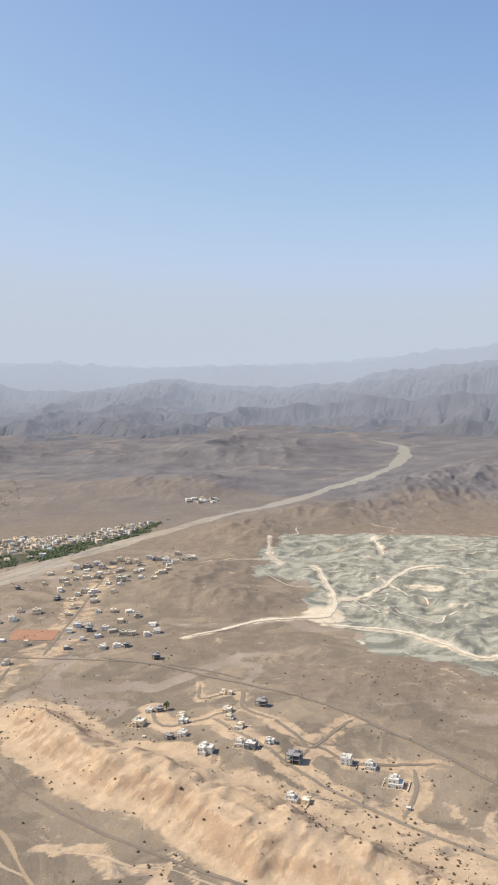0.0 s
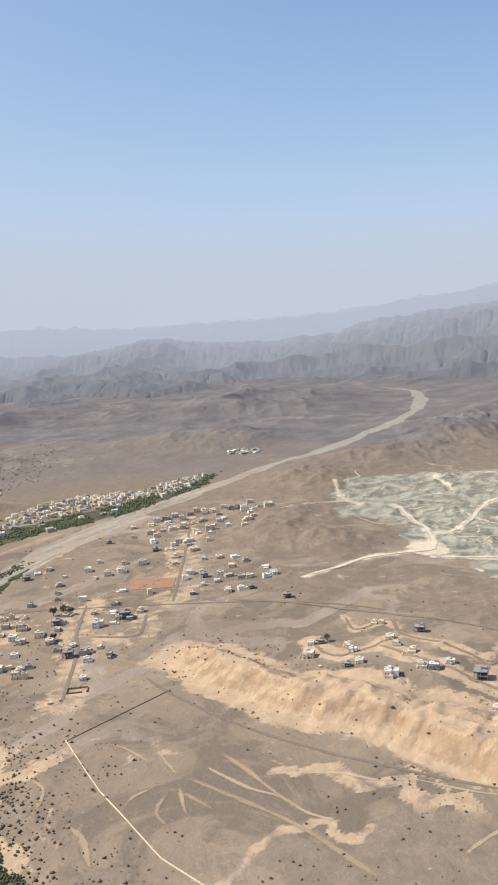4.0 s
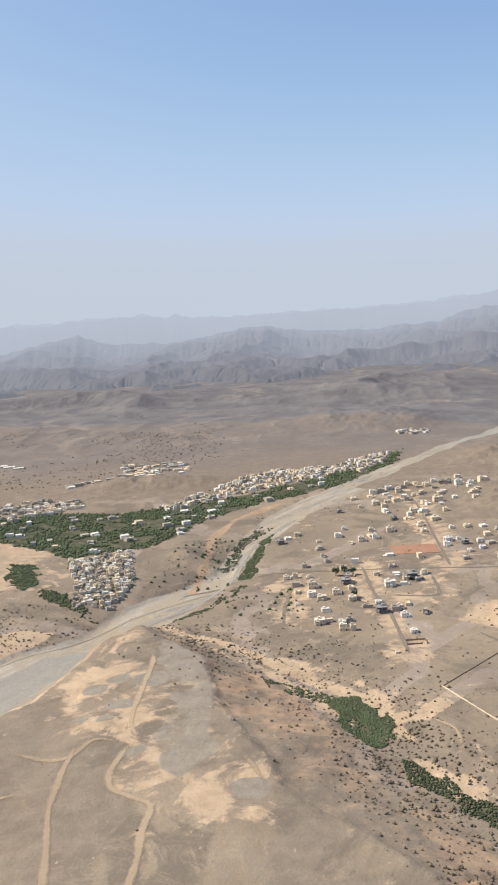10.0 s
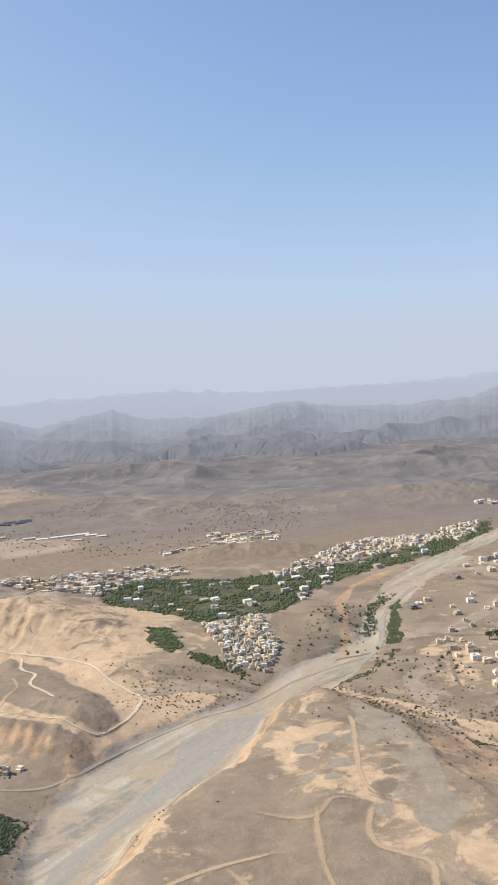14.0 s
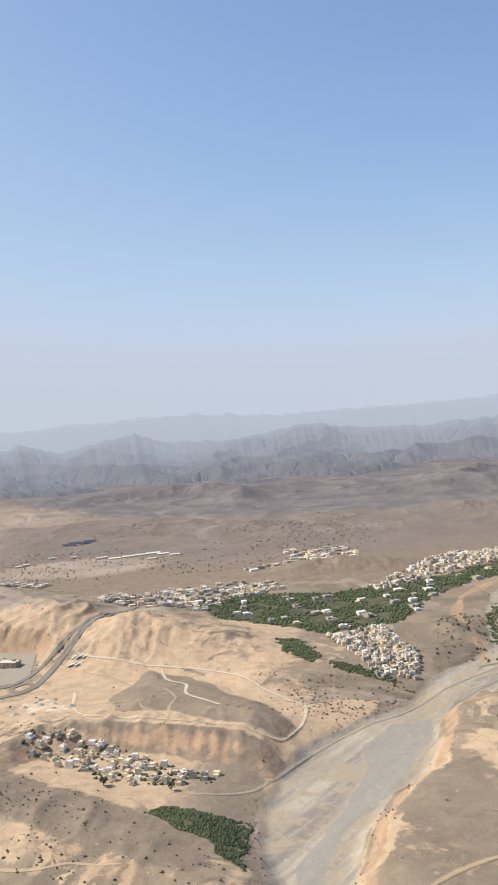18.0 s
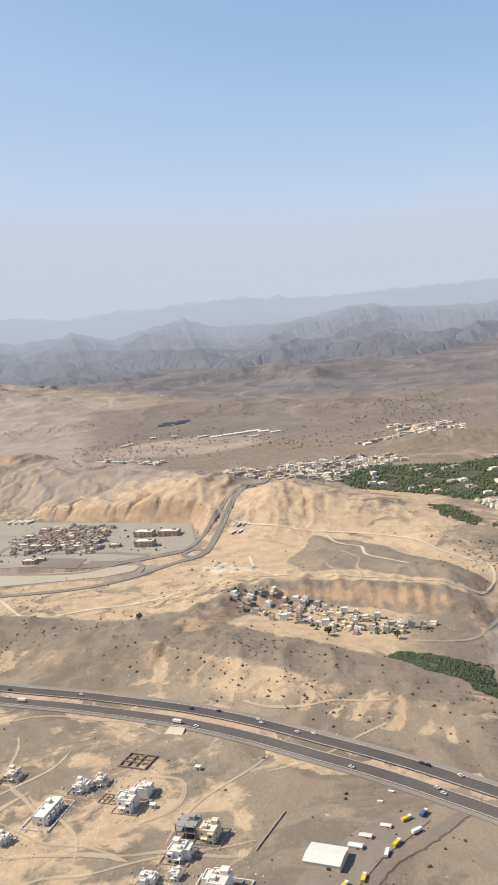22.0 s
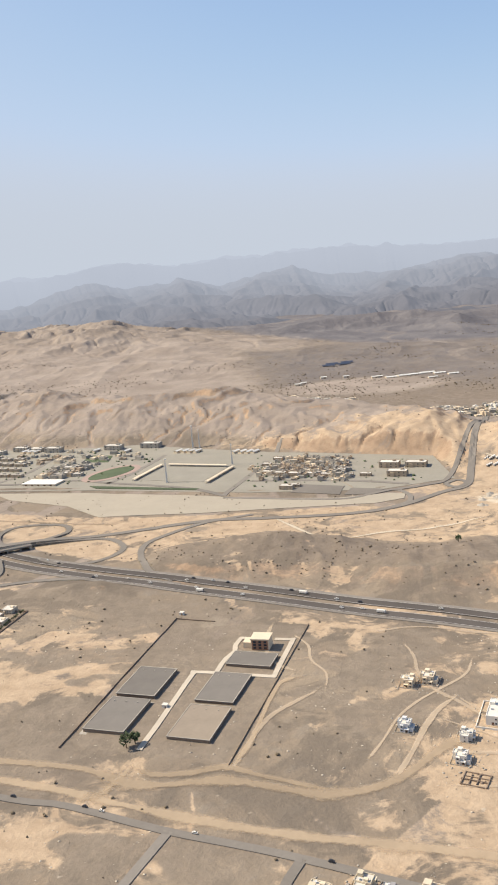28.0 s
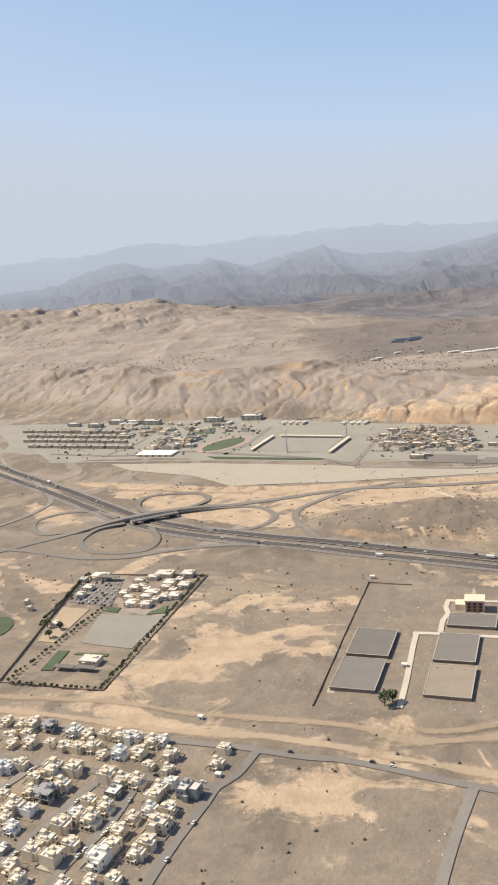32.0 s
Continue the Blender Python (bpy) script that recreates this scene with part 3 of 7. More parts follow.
    for street in (HILLST1, HILLST2, HILLST3, HILLST4, HILLST5, HILLST6):
        sand = np.maximum(sand, 0.62 * smooth(13, 4, line_d(x, y, street) + wob * 0.6))
    for street in (VSTREET1, VSTREET2, VSTREET4, VSTREET5):
        sand = np.maximum(sand, 0.5 * smooth(30, 8, line_d(x, y, street) + wob))
        made = np.maximum(np.maximum(smooth(3, -3, poly_d(x, y, RSV_YARD)), 0.9 * smooth(2, -2, poly_d(x, y, SCHOOL_WALL))), smooth(6, -6, poly_d(x, y, SUBURB_GROUND)) * 0.8)
    sand = sand * (1 - 0.85 * made) * smooth(1500, 950, y)
    # dark gravelly rock
    dark = smooth(0.52, 0.62, n2) * 0.5
    for hx, hy, rx, ry, h in HUMPS[:6] + HUMPS[9:13]:
        dark = np.maximum(dark, smooth(1.7, 0.7, np.hypot((x - hx) / rx, (y - hy) / ry) + (n1 - 0.5)))
    dark = np.maximum(dark, 0.62 * smooth(6, -8, poly_d(x, y, HILL_GRAVEL) + wob * 0.7))
    sand = sand * (1 - 0.85 * smooth(6, -8, poly_d(x, y, HILL_GRAVEL) + wob * 0.7))
    dark = np.maximum(dark, 0.6 * mesa * smooth(-370, -410, x) * (1 - sandy))
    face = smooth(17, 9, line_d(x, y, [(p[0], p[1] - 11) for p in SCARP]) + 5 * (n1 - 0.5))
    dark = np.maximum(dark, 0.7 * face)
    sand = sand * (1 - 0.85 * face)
    rise = y - np.interp(x, [p[0] for p in DARK_CREST], [p[1] for p in DARK_CREST]) + 0.35 * wob
    along = smooth(-985, -950, x) * smooth(-560, -590, x)
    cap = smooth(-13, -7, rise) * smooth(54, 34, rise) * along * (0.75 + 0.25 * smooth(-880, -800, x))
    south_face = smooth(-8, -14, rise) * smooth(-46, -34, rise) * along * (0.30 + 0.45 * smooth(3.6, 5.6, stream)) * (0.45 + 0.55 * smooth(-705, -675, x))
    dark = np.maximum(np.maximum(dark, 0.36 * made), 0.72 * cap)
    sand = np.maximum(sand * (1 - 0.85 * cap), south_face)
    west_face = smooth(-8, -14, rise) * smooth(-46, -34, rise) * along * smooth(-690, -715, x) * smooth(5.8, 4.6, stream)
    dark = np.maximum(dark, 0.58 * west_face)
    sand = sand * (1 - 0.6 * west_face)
    rust_face = smooth(-8, -14, rise) * smooth(-40, -28, rise) * along
    flank = smooth(66, 46, md + 0.5 * wob) * smooth(-1, 3, md) * smooth(-402, -388, x) * smooth(560, 535, y) * smooth(-3, 6, band + 0.3 * wob)
    dark = np.maximum(dark, 0.85 * flank)
    sand = sand * (1 - 0.8 * flank)
    beige = smooth(170, 60, line_d(x, y, [p[:2] for p in CAMP_CREST]) + wob) * smooth(4, 12, z)
    tan = np.maximum(0.95 * beige, 0.62 * smooth(560, 140, line_d(x, y, [p[:2] for p in TAN_CREST]) + 260 * (n2 - 0.5)))
    tan = np.maximum(tan, 0.75 * smooth(110, 60, np.hypot((x + 850) / 1.6, y - 1230) + wob))
    tan = np.maximum(tan, smooth(-900, -1150, x + 0.25 * (y - 1300)) * smooth(1000, 1150, y) * smooth(2300, 1800, y))
    hill = smooth(75, 55, line_d(x, y, [p[:2] for p in HILL_CREST]) + wob)
    sand = np.maximum(sand, 0.44 * hill)
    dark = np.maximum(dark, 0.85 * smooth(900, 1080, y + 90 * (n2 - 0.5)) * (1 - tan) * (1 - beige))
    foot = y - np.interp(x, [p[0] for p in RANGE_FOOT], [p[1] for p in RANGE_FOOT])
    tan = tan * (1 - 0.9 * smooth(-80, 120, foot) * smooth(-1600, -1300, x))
    # violet grows with distance: rock tone plus painted-in haze
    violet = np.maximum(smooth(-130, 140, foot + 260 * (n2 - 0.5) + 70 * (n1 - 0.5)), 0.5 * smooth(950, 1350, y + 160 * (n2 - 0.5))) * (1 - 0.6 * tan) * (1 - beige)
    tan = np.maximum(tan, 0.62 * rill)
    tan = np.maximum(tan, 0.40 * smooth(8.6, 10.6, stream + 2.0 * (n2 - 0.5)) * smooth(1100, 1500, y))
    terrace = smooth(5, -6, poly_d(x, y, TERRACE) + 0.4 * wob)
    sand = np.maximum(sand, terrace * 0.85 * (1 - 0.8 * face))
    gravel = smooth(6, -9, poly_d(x, y, GRAVEL_TOP) + 0.9 * wob)
    gravel = np.maximum(gravel, 0.74 * smooth(0.42, 0.52, fbm(x / 75, y / 75, 5, 49)) * smooth(480, 430, y + 0.25 * (x + 460)) * smooth(-10, 14, sr) * smooth(-640, -560, x) * (1 - mesa))
    gravel = np.maximum(gravel, 0.7 * mesa * (1 - sandy) * (1 - ashy) * smooth(0.42, 0.54, fbm(x / 30, y / 40, 4, 51)))
    gravel = np.maximum(gravel, 0.6 * smooth(0.52, 0.60, fbm(x / 50, y / 30, 5, 53)) * smooth(-640, -690, x) * smooth(360, 330, y + 0.30 * (x + 720)))
    gravel = np.maximum(gravel * (1 - river), 0.60 * smooth(3, -3, poly_d(x, y, RSV_YARD)))
    silt = np.maximum(smooth(3, -3, poly_d(x, y, SILT_BED) + 0.3 * wob), river * smooth(1120, 1350, y))
    rust = 0.7 * smooth(10, 3, line_d(x, y, RUST_BANK) + 0.5 * wob)
    rust = np.maximum(rust, 0.34 * hill)
    rust = np.maximum(rust, 0.42 * rust_face)
    rust = np.maximum(rust, 0.46 * flank * (0.6 + 0.8 * n1))
    rust = np.maximum(rust, face * (0.35 + 0.4 * smooth(3.5, 5.5, stream)))
    steep = smooth(0.34, 0.62, lee) * smooth(1300, 1000, y) * smooth(2, 8, rd)
    rust = np.maximum(rust, 0.60 * steep)
    craggy = smooth(150, 60, line_d(x, y, [p[:2] for p in CAMP_CREST]) + wob) * smooth(4, 10, z)
    gravel = np.maximum(gravel, 0.66 * craggy * smooth(0.35, 0.75, lee + 0.5 * (n3 - 0.5)))
    # quarry and dust
    qd = poly_d(x, y, QUARRY) + 66 * (n1 - 0.5) + 20 * (n3 - 0.5)
    quarry = smooth(4, -8, qd) * (0.72 + 0.28 * smooth(0.34, 0.46, fbm(x / 48, y / 40, 5, 55)))
    dust = quarry * smooth(0.60, 0.86, ridged(x / 21 + n1 * 2.4, y / 26 + n3, 4, 41)) * 0.55
    for haul in (QT1, QT2, QT3, QT4, QT5, QT6):
        dust = np.maximum(dust, 0.62 * smooth(9, 2, line_d(x, y, haul) + 0.5 * wob))
    dust = np.maximum(dust, 0.9 * smooth(26, 10, np.hypot(x - 62, (y - 757) / 1.3) + 0.7 * wob))
    emb = smooth(6, -4, poly_d(x, y, EMBANK))
    camp = smooth(8, -4, poly_d(x, y, CAMP) + 4 * (n1 - 0.5))
    for px, py, r in ((-722, 597, 20), (-706, 588, 14), (-900, 372, 8)):
        dust = np.maximum(dust, 0.6 * smooth(r * 1.2, r * 0.5, np.hypot(x - px, y - py) + wob))
    dust = np.maximum(dust, 0.50 * smooth(2, -6, band) * smooth(0.62, 0.84, braid))
    river = river * (1 - emb)
    sand = sand * (1 - emb) * (1 - camp)
    green = np.zeros_like(x)
    for p in (PALMS, PALMS2, PALMS3, PALMS4, SAND_GROVE, FARM_GREEN, FARM2, WADI_GREEN):
        green = np.maximum(green, 0.75 * smooth(6, -10, poly_d(x, y, p) + wob * 0.4))
    sand = sand * (1 - quarry)
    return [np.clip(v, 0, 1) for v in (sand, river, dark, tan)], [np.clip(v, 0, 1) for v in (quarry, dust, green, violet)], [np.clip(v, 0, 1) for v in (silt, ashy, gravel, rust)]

# ---- areas ----
CAMP_HOUSING = [(-919, 773), (-842, 756), (-841, 679), (-893, 689), (-916, 724)]
PARADE = [(-1030, 770), (-960, 750), (-976, 685), (-1050, 707)]
FIELD = [(-1133, 795), (-1136, 828), (-1107, 821), (-1102, 789)]
LAWN_STRIP = [(-1087, 689), (-974, 662), (-976, 657), (-1077, 679)]
SCHOOL_PARADE = [(-1070, 339), (-1032, 335), (-1039, 298), (-1068, 304)]
LAWN1 = [(-1069, 348), (-1061, 348), (-1061, 341), (-1068, 343)]
LAWN2 = [(-1042, 342), (-1034, 350), (-1033, 339), (-1043, 338)]
LAWN3 = [(-1077, 295), (-1071, 295), (-1072, 275), (-1078, 275)]
LAWN4 = [(-1066, 293), (-1049, 292), (-1049, 289), (-1067, 291)]
LOT = [(-1098, 384), (-1072, 386), (-1068, 350), (-1095, 356)]
TOWN_STRIP = [(-356, 1084), (-317, 1139), (-233, 1150), (-138, 1258), (-166, 1145), (-257, 1074), (-358, 1001), (-429, 930), (-443, 949)]
TOWN_MID = [(-502, 742), (-448, 768), (-426, 668), (-439, 614), (-466, 618), (-478, 678)]
TOWN_FAR = [(-767, 984), (-664, 1016), (-619, 1035), (-543, 1011), (-538, 978), (-611, 912), (-624, 865), (-744, 921)]
TOWN_HILL = [(-598, 1119), (-526, 1154), (-546, 1254), (-436, 1258), (-425, 1182), (-507, 1127), (-575, 1073)]
SAND_VILLAGE = [(-708, 516), (-690, 520), (-661, 507), (-620, 483), (-601, 464), (-574, 452), (-576, 439), (-614, 434), (-651, 457), (-685, 480), (-704, 495)]
FAR_VILLAGE = [(-960, 1153), (-851, 1097), (-853, 1066), (-945, 1097)]
PALMS = [(-646, 922), (-589, 963), (-486, 933), (-411, 970), (-345, 997), (-241, 1088), (-123, 1251), (-142, 1157), (-237, 1011), (-335, 931), (-385, 877), (-422, 782), (-504, 752), (-535, 778), (-611, 839)]
PALMS2 = [(-545, 724), (-526, 729), (-505, 667), (-517, 655), (-541, 682)]
PALMS3 = [(-504, 660), (-479, 648), (-446, 596), (-461, 611), (-495, 637)]
PALMS4 = [(-326, 790), (-314, 809), (-330, 664), (-343, 667)]
FARM2 = [(-281, 438), (-266, 440), (-250, 412), (-246, 393), (-258, 382), (-273, 397)]
FARM_GREEN = [(-325, 470), (-297, 455), (-282, 448), (-268, 440), (-264, 418), (-249, 401), (-255, 383), (-268, 396), (-282, 432), (-312, 456)]
WADI_GREEN = [(-256, 386), (-246, 372), (-236, 352), (-222, 337), (-211, 321), (-200, 308), (-193, 286), (-184, 262), (-191, 262), (-204, 284), (-213, 299), (-231, 325), (-245, 344), (-255, 372)]
WADI_BUSHES = [(-384, 582), (-362, 610), (-339, 652), (-332, 650), (-354, 602), (-378, 574)]
BANK_BUSHES = [(-360, 700), (-352, 735), (-348, 786), (-326, 838), (-316, 834), (-338, 784), (-343, 735), (-350, 700)]
SAND_GROVE = [(-612, 401), (-595, 409), (-568, 397), (-556, 393), (-557, 364), (-554, 339), (-566, 349), (-574, 366), (-588, 378), (-606, 391)]
RED_FIELD = [(-210, 735), (-169, 731), (-170, 704), (-207, 707)]

# ---- houses by village: x, y, width, tone ----
SUBURB_D = [(-824, 161, 8.0, 't'), (-810, 166, 7.0, 't'), (-803, 162, 6.0, 'd'), (-789, 161, 9.0, 't'), (-781, 155, 8.0, 't'), (-762, 154, 9.0, 't'), (-797, 154, 7.0, 't'), (-772, 146, 8.0, 't')]
HILL_VILLAGE = [(-71, 547, 5.6, 'w'), (-65, 546, 6.4, 'd'), (-75, 525, 9.0, 'w'), (-49, 530, 6.9, 'w'), (-47, 521, 6.4, 'w'), (-54, 501, 5.8, 'd'), (-46, 502, 6.5, 'w'), (-31, 478, 9.8, 'w'), (-24, 572, 5.8, 'w'), (-19, 571, 5.1, 'w'), (2, 546, 8.2, 'd'), (-20, 536, 7.3, 'w'), (-18, 523, 6.4, 'w'), (-12, 507, 6.9, 'w'), (-11, 484, 6.6, 'w'), (-5, 480, 8.2, 'd'), (6, 484, 5.9, 'w'), (19, 467, 9.9, 'd'), (48, 466, 7.9, 'w'), (61, 460, 7.2, 'w'), (72, 443, 9.6, 'w'), (16, 428, 7.3, 'w'), (23, 426, 5.8, 't'), (74, 418, 2.3, 'w'), (-70, 507, 2.1, 'w')]
VALLEY_A = [(-306, 764, 11.5, 'd'), (-290, 789, 10.6, 'w'), (-252, 776, 11.4, 'w'), (-244, 801, 8.8, 'w'), (-231, 757, 12.2, 'w'), (-218, 763, 11.1, 'w'), (-219, 790, 10.4, 'w'), (-202, 783, 12.5, 'w'), (-198, 956, 10.5, 'w'), (-224, 933, 10.3, 'w'), (-203, 899, 11.8, 'w'), (-220, 889, 9.1, 'w'), (-244, 874, 9.7, 'd'), (-194, 825, 7.2, 'd'), (-301, 654, 9.8, 't'), (-284, 654, 7.3, 'w'), (-281, 629, 14.0, 'w'), (-283, 608, 11.3, 'w'), (-276, 600, 11.1, 'w'), (-264, 610, 11.3, 'w'), (-254, 595, 9.9, 'w'), (-256, 633, 11.7, 'd')]
VALLEY_B = [(-230, 651, 7.6, 'w'), (-209, 636, 7.8, 'w'), (-200, 633, 9.2, 'd'), (-194, 646, 7.0, 'w'), (-223, 622, 13.6, 'w'), (-222, 571, 9.2, 'w'), (-221, 555, 10.1, 'w'), (-236, 566, 12.4, 'd'), (-236, 585, 7.7, 'w'), (-220, 525, 7.7, 'w'), (-280, 549, 12.3, 'w'), (-265, 548, 8.1, 'w'), (-264, 536, 11.9, 'w'), (-294, 590, 5.3, 'w'), (-235, 492, 4.3, 'w')]
VALLEY_C = [(-200, 958, 13.2, 'w'), (-180, 974, 12.6, 'w'), (-170, 955, 14.5, 'w'), (-155, 990, 13.5, 'w'), (-158, 927, 9.8, 'w'), (-147, 938, 9.9, 'w'), (-136, 979, 13.3, 'w'), (-116, 988, 11.1, 'd'), (-92, 1018, 11.4, 'w'), (-99, 968, 18.0, 'w'), (-88, 956, 12.7, 'w'), (-72, 971, 17.9, 'w'), (-129, 925, 10.4, 'w'), (-139, 885, 16.5, 'w'), (-103, 869, 10.9, 'w'), (-203, 907, 10.4, 'w'), (-190, 905, 10.3, 'w'), (-170, 849, 12.8, 'w'), (-139, 837, 11.2, 'w'), (-155, 814, 12.2, 'w'), (-193, 829, 9.4, 'd'), (-172, 797, 12.0, 'w'), (-202, 784, 11.9, 'w'), (-172, 776, 8.7, 'w')]
VALLEY_D = [(-145, 781, 8.7, 'w'), (-131, 781, 9.8, 'w'), (-156, 740, 12.2, 'g'), (-146, 742, 8.3, 'w'), (-144, 727, 10.8, 'd'), (-130, 730, 9.7, 'w'), (-145, 703, 7.3, 'w'), (-153, 681, 8.6, 'd'), (-133, 709, 8.9, 'g'), (-124, 680, 10.0, 'w'), (-105, 681, 8.5, 'd'), (-105, 712, 10.4, 'w'), (-84, 715, 11.4, 'w'), (-78, 653, 10.4, 'd'), (-204, 637, 14.5, 'd'), (-193, 648, 9.8, 'w')]
SUBURB_A = [(-1072, 226, 5.7, 'w'), (-1064, 223, 5.6, 'w'), (-1059, 224, 6.7, 'w'), (-1051, 222, 5.5, 'd'), (-1054, 210, 6.4, 'w'), (-1046, 210, 5.3, 't'), (-1038, 208, 6.3, 't'), (-1033, 207, 6.3, 'w'), (-1027, 208, 6.8, 'w'), (-1039, 219, 6.5, 't'), (-1032, 217, 5.9, 'w'), (-1025, 217, 5.9, 't'), (-1018, 216, 6.3, 't'), (-1012, 215, 6.8, 'w'), (-1003, 212, 6.7, 'w'), (-999, 213, 5.6, 't'), (-1014, 204, 6.6, 'g'), (-1006, 204, 7.0, 'w'), (-993, 203, 6.4, 'w'), (-973, 208, 5.9, 'w'), (-974, 198, 5.8, 'w')]
SUBURB_B = [(-1057, 193, 7.2, 'g'), (-1052, 195, 6.2, 'w'), (-1036, 190, 9.0, 't'), (-1029, 192, 8.0, 't'), (-1030, 182, 6.8, 'w'), (-1033, 176, 7.2, 'd'), (-1040, 178, 5.8, 't'), (-1014, 188, 7.7, 't'), (-1007, 186, 6.7, 'w'), (-1001, 185, 6.6, 'w'), (-1008, 179, 5.6, 'd'), (-1008, 170, 6.4, 'w'), (-1011, 163, 7.2, 'w'), (-992, 182, 6.0, 'w'), (-988, 185, 5.6, 't'), (-992, 177, 6.4, 'w'), (-992, 170, 5.4, 'w'), (-985, 170, 6.2, 'w'), (-986, 162, 7.8, 'w'), (-980, 180, 7.3, 'd')]
SUBURB_C = [(-1021, 160, 7.2, 't'), (-1023, 152, 7.0, 't'), (-1026, 147, 6.9, 'w'), (-1017, 144, 7.6, 'w'), (-1014, 151, 6.1, 't'), (-999, 158, 6.1, 'w'), (-999, 150, 6.8, 'w'), (-988, 153, 6.8, 't'), (-990, 147, 5.8, 't'), (-1001, 144, 8.3, 'w'), (-994, 136, 5.6, 'w'), (-1025, 134, 5.8, 't'), (-1043, 169, 7.6, 't'), (-1043, 163, 5.6, 'w'), (-1037, 148, 4.4, 'd')]
VILLAS = [(-794, 298, 9.2, 'w'), (-785, 301, 10.2, 'w'), (-750, 288, 9.5, 'w'), (-742, 292, 8.5, 'w'), (-759, 270, 8.0, 'l'), (-772, 253, 8.4, 'w'), (-796, 260, 8.4, 'g'), (-775, 237, 8.6, 'w'), (-728, 214, 10.4, 't'), (-708, 225, 8.6, 'w'), (-698, 227, 6.5, 't'), (-699, 239, 11.9, 'w'), (-697, 253, 10.9, 'd'), (-688, 250, 12.2, 'w'), (-681, 219, 13.9, 'w'), (-707, 207, 8.2, 'w'), (-720, 282, 10.2, 'w'), (-725, 273, 12.5, 'w')]
RUINS = [(-729, 309, 14.7, 'w'), (-771, 224, 10.4, 'w'), (-735, 279, 8.5, 'w')]
DEPOT = [(-644, 226, 15.9, 'hangar'), (-633, 239, 5.7, 'shed'), (-629, 245, 5.1, 'shed'), (-621, 251, 4.4, 'shed'), (-617, 275, 2.4, 'shed'), (-622, 268, 2.3, 'shed'), (-647, 193, 6.2, 'shed'), (-657, 205, 5.9, 'row'), (-658, 193, 5.6, 'row')]
TRUCKS = [(-613, 255, 4.4, 'w'), (-618, 240, 3.7, 'w'), (-622, 234, 3.4, 'w'), (-650, 213, 4.0, 'w'), (-638, 217, 2.7, 'w'), (-631, 221, 2.7, 'w'), (-610, 247, 2.6, 'w'), (-606, 258, 2.7, 'w'), (-639, 211, 3.2, 'w')]
SCHOOL = [(-1089, 393, 18.3, 'w'), (-1090, 375, 7.4, 'w'), (-1091, 364, 6.5, 'w'), (-1061, 374, 7.2, 'w'), (-1057, 376, 5.7, 'w'), (-1065, 366, 6.4, 'w'), (-1048, 367, 9.8, 'w'), (-1039, 360, 6.9, 'w'), (-1033, 361, 8.2, 'w'), (-1031, 376, 8.4, 'w'), (-1041, 380, 8.6, 'w'), (-1056, 352, 8.2, 'w'), (-1047, 350, 7.5, 'w'), (-1033, 393, 8.7, 'w'), (-1048, 394, 13.3, 'd'), (-1055, 283, 11.9, 'w'), (-1066, 276, 10.6, 'canopy'), (-1055, 275, 10.5, 'canopy'), (-1090, 324, 5.3, 'w'), (-1114, 345, 3.5, 'w'), (-1120, 354, 3.6, 'w')]
CAMP_SHEDS = [(-1032, 820, 9.7, 'w'), (-1024, 819, 9.6, 'w'), (-1017, 817, 9.6, 'w'), (-1010, 816, 9.5, 'w'), (-966, 803, 9.1, 'w'), (-958, 801, 9.1, 'w'), (-951, 799, 9.0, 'w'), (-944, 798, 9.0, 'w'), (-1150, 712, 42.0, 'w'), (-1165, 693, 22.6, 'w'), (-1232, 874, 9.6, 'w'), (-1224, 876, 9.5, 'w')]

# ---- roads and tracks ----
VSTREET1 = [(-169, 663), (-162, 853), (-162, 959)]
VSTREET2 = [(-239, 678), (-237, 610), (-231, 574), (-228, 489)]
VSTREET3 = [(-388, 645), (-326, 668), (-280, 671), (-166, 659), (-87, 645), (-38, 624), (-10, 600)]
VSTREET4 = [(-228, 602), (-197, 595), (-189, 605), (-188, 644)]
VSTREET5 = [(-305, 553), (-303, 590), (-295, 650)]
HILLST1 = [(-41, 598), (-38, 563), (-12, 578), (-10, 544), (6, 521), (25, 490), (30, 482), (60, 520)]
HILLST2 = [(-31, 526), (-15, 504), (10, 471), (33, 442), (59, 415), (85, 391), (120, 362)]
HILLST3 = [(-70, 554), (-65, 528), (-55, 518), (-31, 526), (-10, 544)]
HILLST4 = [(25, 490), (37, 481), (52, 465), (101, 464)]
HILLST5 = [(30, 482), (15, 462), (10, 471)]
HILLST6 = [(85, 460), (81, 435), (69, 408)]
MAINROAD = [(-124, 659), (-70, 636), (-28, 605), (32, 557), (75, 508), (102, 478), (120, 451)]
QT1 = [(-58, 695), (-25, 724), (6, 745), (57, 752), (66, 761), (75, 807), (71, 907), (62, 941)]
QT2 = [(75, 807), (98, 813), (153, 892), (171, 920), (226, 914), (271, 895)]
QT3 = [(59, 730), (118, 707), (147, 670), (169, 638), (184, 639)]
QT4 = [(151, 992), (153, 1040), (152, 1082), (160, 1100)]
QT5 = [(19, 1078), (19, 1011), (27, 936)]
QT6 = [(151, 856), (182, 842)]
